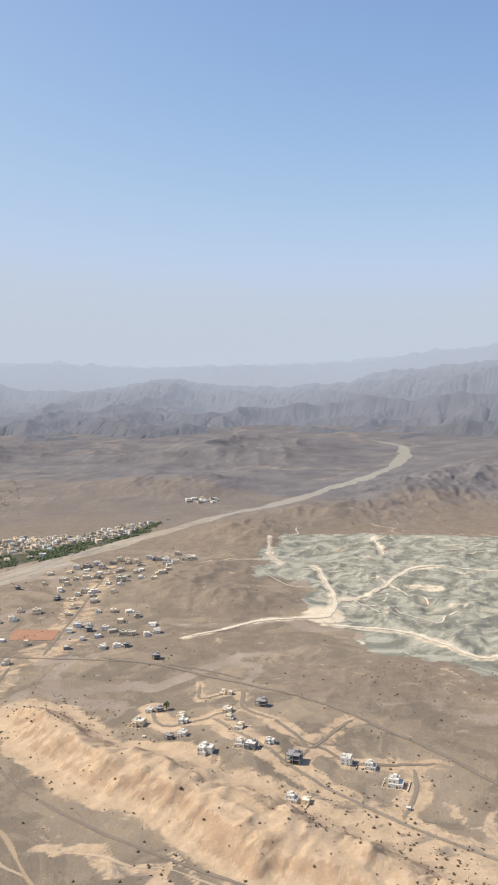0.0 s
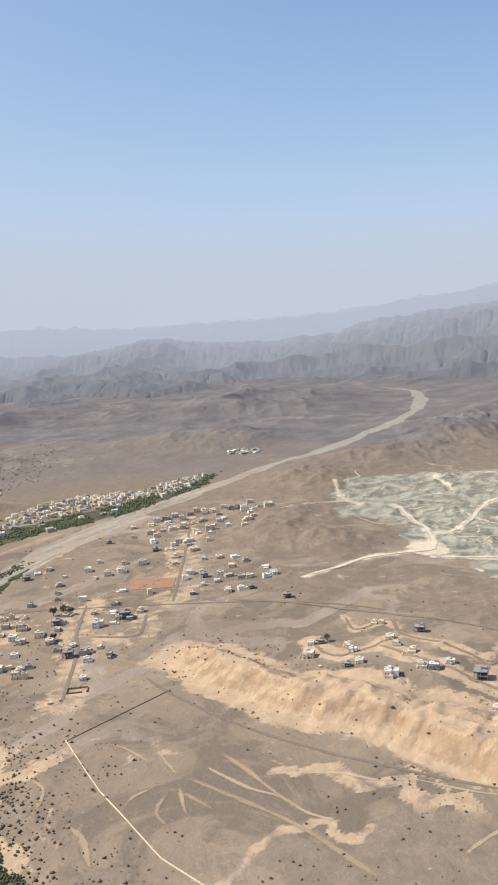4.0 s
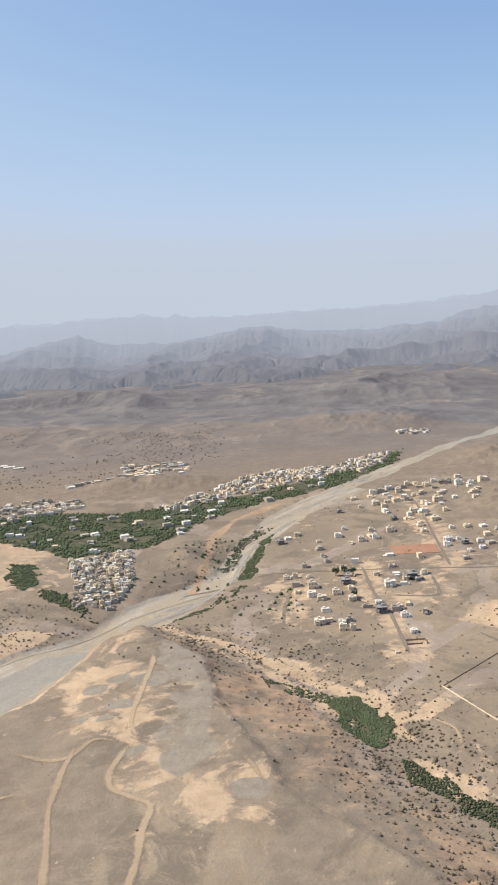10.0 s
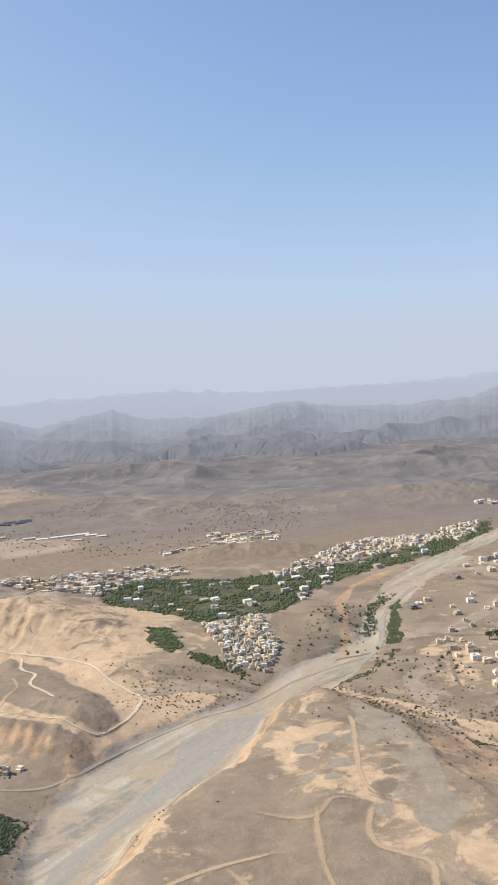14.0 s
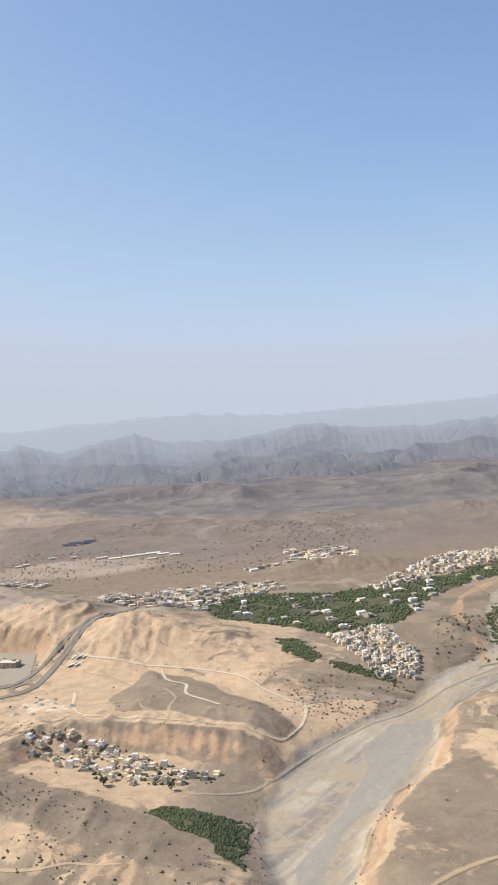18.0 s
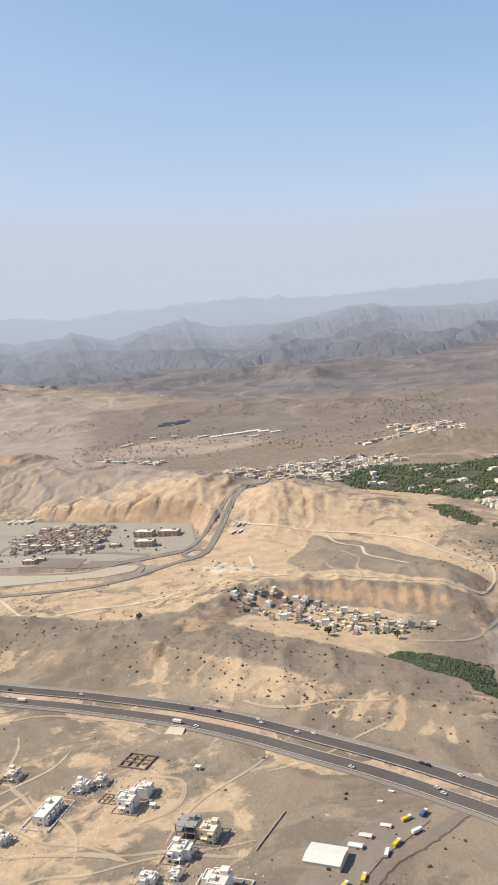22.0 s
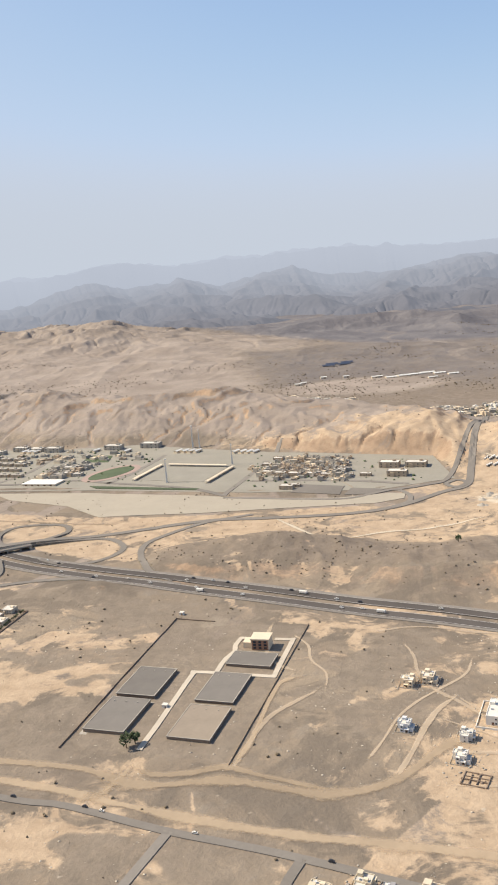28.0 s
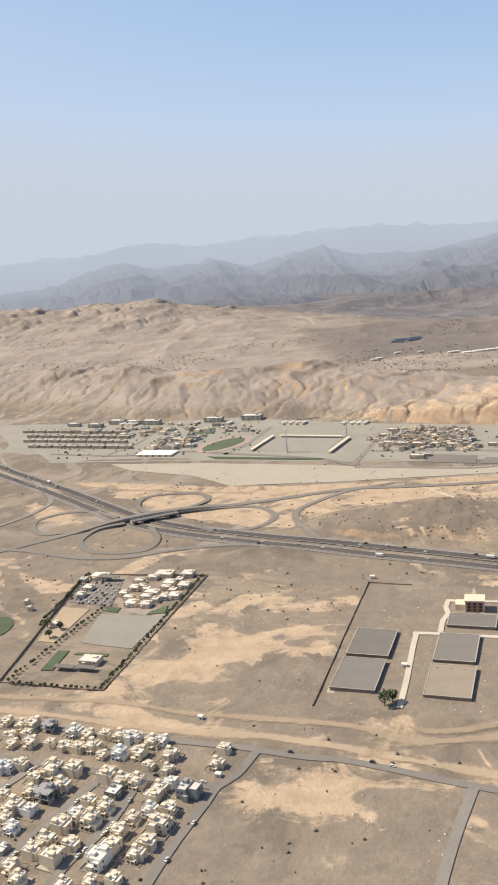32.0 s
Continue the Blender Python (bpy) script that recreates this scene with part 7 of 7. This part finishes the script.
for x, y in ((-915, 1448), (-888, 1456), (-910, 1466), (-884, 1474)):
    put("solar", solar_rack, x, y, 14, 1.0, group="solar racks")

# ---- reservoirs ----
def tank(w, d, mat, label):
    ob = thing("reservoir_tank", label, "reservoir")
    part("basin_wall", Blocks().box(0, 0, 0.3, w, d, 1.4), STONE, ob, "dark brown concrete side")
    slab = part("roof_slab", Blocks().box(0, 0, 1.704, w + 0.5, d + 0.5, 0.3), mat, ob)
    part("coping", Blocks().ring(0, 0, 2.01, w + 0.5, d + 0.5, 0.14, 0.4), CONCRETE, ob)
    part("apron", Blocks().box(0.4, -0.4, -0.3, w + 3.2, d + 3.2, 0.55), CONCRETE, ob)
    for k in range(3):
        part("hatch", Blocks().box(-w * 0.35 + k * w * 0.3, d * 0.38, 2.01, 0.5, 0.5, 0.25), CONCRETE, slab)
    return ob


for k, (x, y, w, d, mat) in enumerate(((-919, 300, 19.5, 27.5, SLAB), (-924, 268.5, 19.5, 28.5, SLAB), (-880, 294, 18.5, 27.5, SLAB), (-884.5, 262, 19.5, 27.5, SLAB_TAN), (-871, 322.5, 23, 14, SLAB))):
    put(("tank", k), lambda: tank(w, d, mat, "covered %s concrete water reservoir with a dark side" % ("sand-coloured" if mat is SLAB_TAN else "grey")), x, y, -9, 1.0, group="water reservoirs", sink=0.45)
pump = thing("pump_house", "tall cream pump house with a brick-red windowed front", "building")
pump.matrix_basis = pose(-868.5, 339, ground_z(-868, 339) - 0.2, 0, 0, -5)
part("main_block", Blocks().box(0, 0, 0, 9.5, 8, 6.0), CREAM, pump)
part("roof", Blocks().box(0, 0, 6.004, 10.2, 8.7, 0.35), CREAM, pump)
part("side_hall", Blocks().box(-7.2, 1.5, 0, 5.0, 6.5, 3.2), CREAM, pump)
front = part("front_panel", Blocks().box(0, -4.02, 0.3, 8.6, 0.12, 5.2), CLAY, pump, "brick-red window front")
for x in (-2.8, 0, 2.8):
    for z in (0.9, 2.5, 4.1):
        add_window(front, x, -4.12, z, 1.5, 1.1)


def perimeter(name, pts, mat, label, h, t, posts=9.0, rail=None):
    """A boundary run: one wall panel between each pair of posts."""
    ob = thing(name, label, "wall")
    for (ax, ay), (bx, by) in zip(pts[:-1], pts[1:]):
        L = math.hypot(bx - ax, by - ay)
        n, a = max(1, round(L / posts)), math.degrees(math.atan2(by - ay, bx - ax))
        for k in range(n):
            u, v = k / n, (k + 1) / n
            x0, y0, x1, y1 = ax + (bx - ax) * u, ay + (by - ay) * u, ax + (bx - ax) * v, ay + (by - ay) * v
            z0, z1 = ground_z(x0, y0), ground_z(x1, y1)
            p = part("panel", Blocks().box(0, 0, -0.6, L / n - 0.02, t, h + 0.6), mat, ob)
            p.matrix_basis = pose((x0 + x1) / 2, (y0 + y1) / 2, (z0 + z1) / 2, 0, -math.degrees(math.atan2(z1 - z0, L / n)), a)
            q = part("post", Blocks().box(0, 0, -0.6, t + 0.2, t + 0.2, h + 0.8), mat, ob)
            q.matrix_basis = pose(x0, y0, z0, 0, 0, a)
    return ob


perimeter("perimeter_wall", [(-847, 365), (-866, 231)], STONE, "brown boundary wall of the reservoirs", 0.65, 0.22, 14)
perimeter("perimeter_wall", [(-942, 243), (-924, 377), (-900, 372)], STONE, "brown boundary wall of the reservoirs", 0.65, 0.22, 14)
perimeter("perimeter_wall", SCHOOL_WALL + SCHOOL_WALL[:1], STONE, "dusty wall round the school compound", 0.8, 0.35, 14)
perimeter("stone_wall", FENCE[:2], STONE, "dark stone wall across the gravel plain", 0.45, 0.25, 8)
perimeter("stone_wall", FENCE[1:], CREAM, "pale rubble wall across the gravel plain", 0.45, 0.45, 8)
perimeter("stone_wall", [(-660, 264), (-670, 240)], BROWN, "brown block wall on open sand", 0.6, 0.3, 8)
for x, y in ((-922, 383), (-700, 300), (-715, 272), (-904, 277)):
    put("hut", hut, x, y, -10, 1.0, "small white flat-roofed hut on open ground", "lone huts")
for x, y in ((-972, 192), (-988, 232)):
    put("hut", hut, x, y, -10, 0.9, "small white flat-roofed hut on open ground", "lone huts")

# ---- vehicles ----
def car(mat):
    ob = thing("car", "", "car")
    part("body", Blocks().box(0, 0, 0.25, 2.5, 1.05, 0.42).box(-0.1, 0, 0.67, 1.5, 0.95, 0.06), mat, ob)
    part("cabin", Blocks().box(-0.1, 0, 0.73, 1.4, 0.92, 0.3, 0.8), GLASS, ob)
    part("roof", Blocks().box(-0.1, 0, 1.034, 1.05, 0.7, 0.06), mat, ob)
    for x in (-0.8, 0.8):
        for y in (-0.5, 0.5):
            w = part("wheel", Blocks().drum(0, 0, -0.08, 0.27, 0.16, 10), DARK, ob)
            w.matrix_basis = pose(x, y, 0.27, 90, 0, 0)
    return ob


def truck(mat):
    ob = thing("truck", "", "truck")
    cab = part("cab", Blocks().box(2.0, 0, 0.5, 1.1, 1.5, 1.3), WHITE, ob)
    part("windscreen", Blocks().box(2.56, 0, 1.1, 0.06, 1.3, 0.5), GLASS, cab)
    part("load_bed", Blocks().box(-0.5, 0, 0.6, 3.6, 1.6, 1.2), mat, ob)
    for x in (-1.6, -0.8, 1.9):
        for y in (-0.7, 0.7):
            w = part("wheel", Blocks().drum(0, 0, -0.12, 0.38, 0.24, 10), DARK, ob)
            w.matrix_basis = pose(x, y, 0.38, 90, 0, 0)
    return ob


CAR_PAINT = {"white": WHITE, "silver": STEEL, "dark": DARK}
rnd = random.Random(77)
lane = smooth_path(HIGHWAY, 1.0)
busy = [i for i in range(60, len(lane) - 60) if -960 < lane[i][0] < -560]
for k in range(74):
    i = rnd.randrange(60, len(lane) - 60) if k < 52 else rnd.choice(busy)
    d = lane[i + 1] - lane[i - 1]
    d = d / np.linalg.norm(d)
    side = rnd.choice((-8.6, -6.4, -4.3, 4.3, 6.4, 8.6))
    x, y = lane[i][0] - d[1] * side, lane[i][1] + d[0] * side
    a = math.degrees(math.atan2(d[1], d[0])) + (180 if side > 0 else 0)
    if k % 9 == 4:
        ob = put("truck", lambda: truck(WHITE), x, y, a, 1.0, "white lorry on the highway", "highway lorries")
    else:
        tone = rnd.choice(("white", "white", "silver", "dark"))
        ob = put(("car", tone), lambda: car(CAR_PAINT[tone]), x, y, a, 1.0, "%s car on the highway" % tone, "highway cars")
    ob.location.z = float(np.mean(lie(np.array([x - 3, x, x + 3]), np.array([y, y, y])))) + 0.58
for k, (x, y, w, tone) in enumerate(TRUCKS):
    put(("truck", k % 4), lambda: truck((YELLOW, YELLOW, WHITE, BLUE)[k % 4]), x, y, 35 + 20 * (k % 3), 0.9, "%s lorry parked in the depot" % ("yellow", "yellow", "white", "blue-sheeted")[k % 4], "depot lorries", sink=0.0)
for k in range(14):
    put(("truck", 2), lambda: truck(WHITE), -721 + 1.9 * (k % 7), 683 + 14 * (k // 7) + 1.5 * (k % 3), 75, 0.9, "white lorry parked on sand beside the road cut", "parked lorries")
for k, (x, y) in enumerate(scatter(LOT, 3.6, 31, 48, -9)):
    tone = ("white", "silver", "dark")[k % 3]
    put(("car", tone), lambda: car(CAR_PAINT[tone]), x, y, 81, 0.75, "%s car parked in the school car park" % tone, "parked cars", sink=-0.32)
for k in range(34):
    s = rnd.choice(SUBURB_STREETS[:2] + SUBURB_STREETS[4:])
    p = smooth_path(s, 1.0)
    i = rnd.randrange(2, len(p) - 2)
    d = p[i + 1] - p[i - 1]
    d = d / np.linalg.norm(d)
    tone = rnd.choice(("white", "white", "silver", "dark"))
    put(("car", tone), lambda: car(CAR_PAINT[tone]), p[i][0] - d[1] * 1.5, p[i][1] + d[0] * 1.5, math.degrees(math.atan2(d[1], d[0])), 0.85, "%s car parked on a suburb street" % tone, "street cars", sink=-0.36)

# ---- trees, palms and shrubs ----
def tree(seed):
    """A small broad tree: tapered trunk, limbs and a ragged crown with gaps."""
    g = np.random.default_rng(seed)
    ob = thing("tree", "", "tree")
    trunk = Blocks().drum(0, 0, -0.3, 0.22, 1.9, 7, 0.6)
    part("trunk", trunk, BARK, ob)
    for k in range(3):
        p = part("limb", Blocks().drum(0, 0, 0, 0.11, 1.5, 6, 0.5), BARK, ob)
        p.matrix_basis = pose(0, 0, 1.4, 38, 0, 120 * k + 20)
    crown = Blocks()
    for k in range(90):
        a, u, r = g.uniform(0, 2 * np.pi), g.uniform(-0.6, 1), g.uniform(0.5, 1.05)
        x, y, z = 1.7 * r * math.sqrt(1 - u * u) * math.cos(a), 1.7 * r * math.sqrt(1 - u * u) * math.sin(a), 2.9 + 1.15 * r * u
        s, n = g.uniform(0.35, 0.7), len(crown.v)
        q = [np.array([x, y, z]) + s * g.normal(0, 0.7, 3) for _ in range(4)]
        crown.v += [tuple(v) for v in q]
        crown.f += [(n, n + 1, n + 2), (n, n + 2, n + 3), (n, n + 3, n + 1), (n + 1, n + 3, n + 2)]
    part("crown", crown, LEAF, ob)
    return ob


def tree_row(a, b, n, group, label, size=1.0, seed=1):
    r = random.Random(seed)
    for k in range(n):
        t = (k + 0.5) / n
        put(("tree", k % 3), lambda: tree(k), a[0] + (b[0] - a[0]) * t + r.uniform(-0.6, 0.6), a[1] + (b[1] - a[1]) * t + r.uniform(-0.6, 0.6), r.uniform(0, 360), size * r.uniform(0.8, 1.15), label, group, 0.0)


S = SCHOOL_WALL
row = "dark green tree in a row along the school wall"
tree_row((S[1][0] - 2, S[1][1]), (S[2][0] - 2, S[2][1]), 48, "trees along the school wall", row, 0.55, 1)
tree_row((S[0][0] + 2, S[0][1]), (S[3][0] - 5, S[3][1] + 60), 30, "trees along the school wall", row, 0.55, 2)
tree_row((-1070, 350), (-1090, 262), 26, "trees along the school drive", "dark green tree along the school drive", 0.5, 3)
tree_row((-1086, 260), (-1042, 257), 14, "trees along the school wall", row, 0.5, 4)
for x, y, s in ((-912, 243, 1.5), (-909, 246, 1.3), (-1094, 322, 1.2), (-1086, 320, 1.0), (-1088, 310, 1.1), (-262, 655, 1.6), (-255, 660, 1.5), (-248, 655, 1.4), (-252, 600, 1.3), (-60, 548, 1.2),
                (-760, 470, 1.2), (-640, 440, 1.3), (-600, 432, 1.2)):
    put(("tree", int(s * 10) % 3), lambda: tree(int(s * 10) % 3), x, y, 30 * s, s, "broad dark green tree standing alone", "lone trees", 0.0)

px, py = area_points(PALMS, 17000, 51, 0.41, 22)
keep = np.ones(len(px), bool)
for town in (TOWN_STRIP, TOWN_MID, TOWN_HILL):
    keep &= poly_d(px, py, town) > 2
px, py = px[keep], py[keep]
g = np.random.default_rng(6)
clumps("palm_grove", px, py, 0.45 + 0.95 * g.random(len(px)) ** 1.5, LEAF, "dense dark green date palm grove along the wadi", "palms", 0.95, 1, 7, 0.5)
for k, (poly, n, lo, hi) in enumerate(((PALMS2, 1300, 0.35, 0.9), (PALMS3, 900, 0.35, 0.9), (PALMS4, 1500, 0.35, 0.8), (SAND_GROVE, 3600, 0.22, 0.60), (FARM_GREEN, 2200, 0.22, 0.6), (FARM2, 6500, 0.22, 0.62), (WADI_GREEN, 4800, 0.22, 0.65), (WADI_BUSHES, 900, 0.25, 0.6), (BANK_BUSHES, 1500, 0.3, 0.7))):
    x, y = area_points(poly, n, 60 + k, 0.3, 14)
    clumps("thicket", x, y, g.uniform(lo, hi, len(x)), LEAF, "dark green thicket of trees on damp ground", "trees", 0.85, 1, 70 + k, 0.5)

# scattered trees among the houses and in the orchards by the wadi
spots = [area_points(p, n, 80 + k) for k, (p, n) in enumerate(((TOWN_STRIP, 160), (TOWN_MID, 130), (TOWN_FAR, 150), ([(-420, 660), (-350, 660), (-340, 790), (-390, 800)], 90),
                                                               ([(-330, 560), (-280, 560), (-300, 640), (-370, 640)], 50), (SAND_VILLAGE, 60), (TOWN_MID, 120), ([(-1290, 860), (-1060, 840), (-1040, 700), (-1250, 700)], 190), ([(-940, 800), (-770, 730), (-770, 660), (-940, 660)], 120), (SAND_VILLAGE, 60)))]
sx, sy = np.concatenate([s[0] for s in spots]), np.concatenate([s[1] for s in spots])
clumps("garden_trees", sx, sy, 0.5 + 0.9 * g.random(len(sx)) ** 2, LEAF, "scattered dark trees among houses and orchards", "trees", 0.9, 2, 90)

n = 130000
ry = 130 + 1050 * g.random(n) ** 1.5
rx = -460 + (g.random(n) * 2 - 1) * (620 + 0.45 * ry)
wet = fbm(rx / 60, ry / 60, 4, 91)
near = 1.6 * smooth(75, 20, line_d(rx, ry, WASH)) + 0.5 * smooth(40, 10, poly_d(rx, ry, SAND_RIDGE)) + 0.35 * smooth(46, 10, line_d(rx, ry, [p[:2] for p in DARK_CREST]))
near = near + 0.35 * smooth(14, 0, np.abs(poly_d(rx, ry, RIVER_LOW) - 6)) + 0.12
near = near * (1 - 0.75 * smooth(-640, -700, rx) * smooth(345, 320, ry))
near = near * (0.25 + 1.5 * smooth(0.42, 0.62, wet)) * (1 - 0.9 * smooth(6, -6, poly_d(rx, ry, MESA)))
clear = (poly_d(rx, ry, RIVER_LOW) > 1) & (line_d(rx, ry, HIGHWAY) > 18) & (poly_d(rx, ry, CAMP) > 2) & (poly_d(rx, ry, QUARRY) > -4) & (poly_d(rx, ry, SCHOOL_WALL) > 2) & (poly_d(rx, ry, RSV_YARD) > 2)
keep = (g.random(n) < near * 0.55) & clear
rx, ry = rx[keep][:24000], ry[keep][:24000]
clumps("desert_shrubs", rx, ry, (0.28 + 0.5 * g.random(len(rx)) ** 2) * (1 + 0.2 * smooth(70, 20, line_d(rx, ry, WASH))), SHRUB, "sparse grey-brown thorn shrubs on sand and gravel", "shrubs", 0.75, 1, 95)

# thicker scrub over the braided wash and the slopes beside it
n = 26000
ry, rx = 240 + 340 * g.random(n), -440 + 290 * g.random(n)
band = poly_d(rx, ry, WASH_BAND)
keep = (g.random(n) < 0.42 * smooth(26, -6, band) * smooth(0.34, 0.60, fbm(rx / 22, ry / 22, 4, 93)) + 0.045 * smooth(70, 30, band)) & (poly_d(rx, ry, MESA) > 4) & (poly_d(rx, ry, RIVER_LOW) > 1)
rx, ry = rx[keep], ry[keep]
clumps("wash_shrubs", rx, ry, 0.25 + 0.6 * g.random(len(rx)) ** 2.2, SHRUB, "olive-brown bushes along the sandy wash", "shrubs", 0.7, 1, 96)

n = 26000
ry = 1120 + 900 * g.random(n)
rx = -900 + (g.random(n) * 2 - 1) * 900
keep = (g.random(n) < 0.5 * smooth(0.42, 0.62, fbm(rx / 120, ry / 120, 3, 97))) & (g.random(n) < smooth(-330, -520, rx)) & (line_d(rx, ry, [p[:2] for p in TAN_CREST]) > 430)
rx, ry = rx[keep][:5000], ry[keep][:5000]
clumps("acacia_scrub", rx, ry, g.uniform(0.5, 1.3, len(rx)), SHRUB, "far scatter of dark acacia scrub on the plain", "shrubs", 0.7, 1, 98)

# rubble heaps and litter round the building plots
rub = np.random.default_rng(17)
bx, by = [], []
for x, y, w, tone in VILLAS + RUINS + SUBURB_D:
    n = 26
    a, r = rub.uniform(0, 6.28, n), w * 0.75 + 5.0 * rub.random(n) ** 2
    bx.append(x + r * np.cos(a))
    by.append(y + r * np.sin(a))
bx, by = np.concatenate(bx), np.concatenate(by)
clumps("rubble", bx, by, 0.18 + 0.45 * rub.random(len(bx)) ** 2, CONCRETE, "heaps of grey building rubble on bare sand", "rubble", 0.5, 1, 18, 0.5, 0.1)
lx, ly = rub.uniform(-1000, -660, 1500), rub.uniform(150, 370, 1500)
keep = fbm(lx / 26, ly / 26, 4, 61) > 0.5
clumps("litter", lx[keep], ly[keep], 0.16 + 0.42 * rub.random(keep.sum()) ** 2, PALE_CONCRETE, "scattered pale stones and litter on the gravel", "litter", 0.3, 1, 19, 0.5, 0.05)
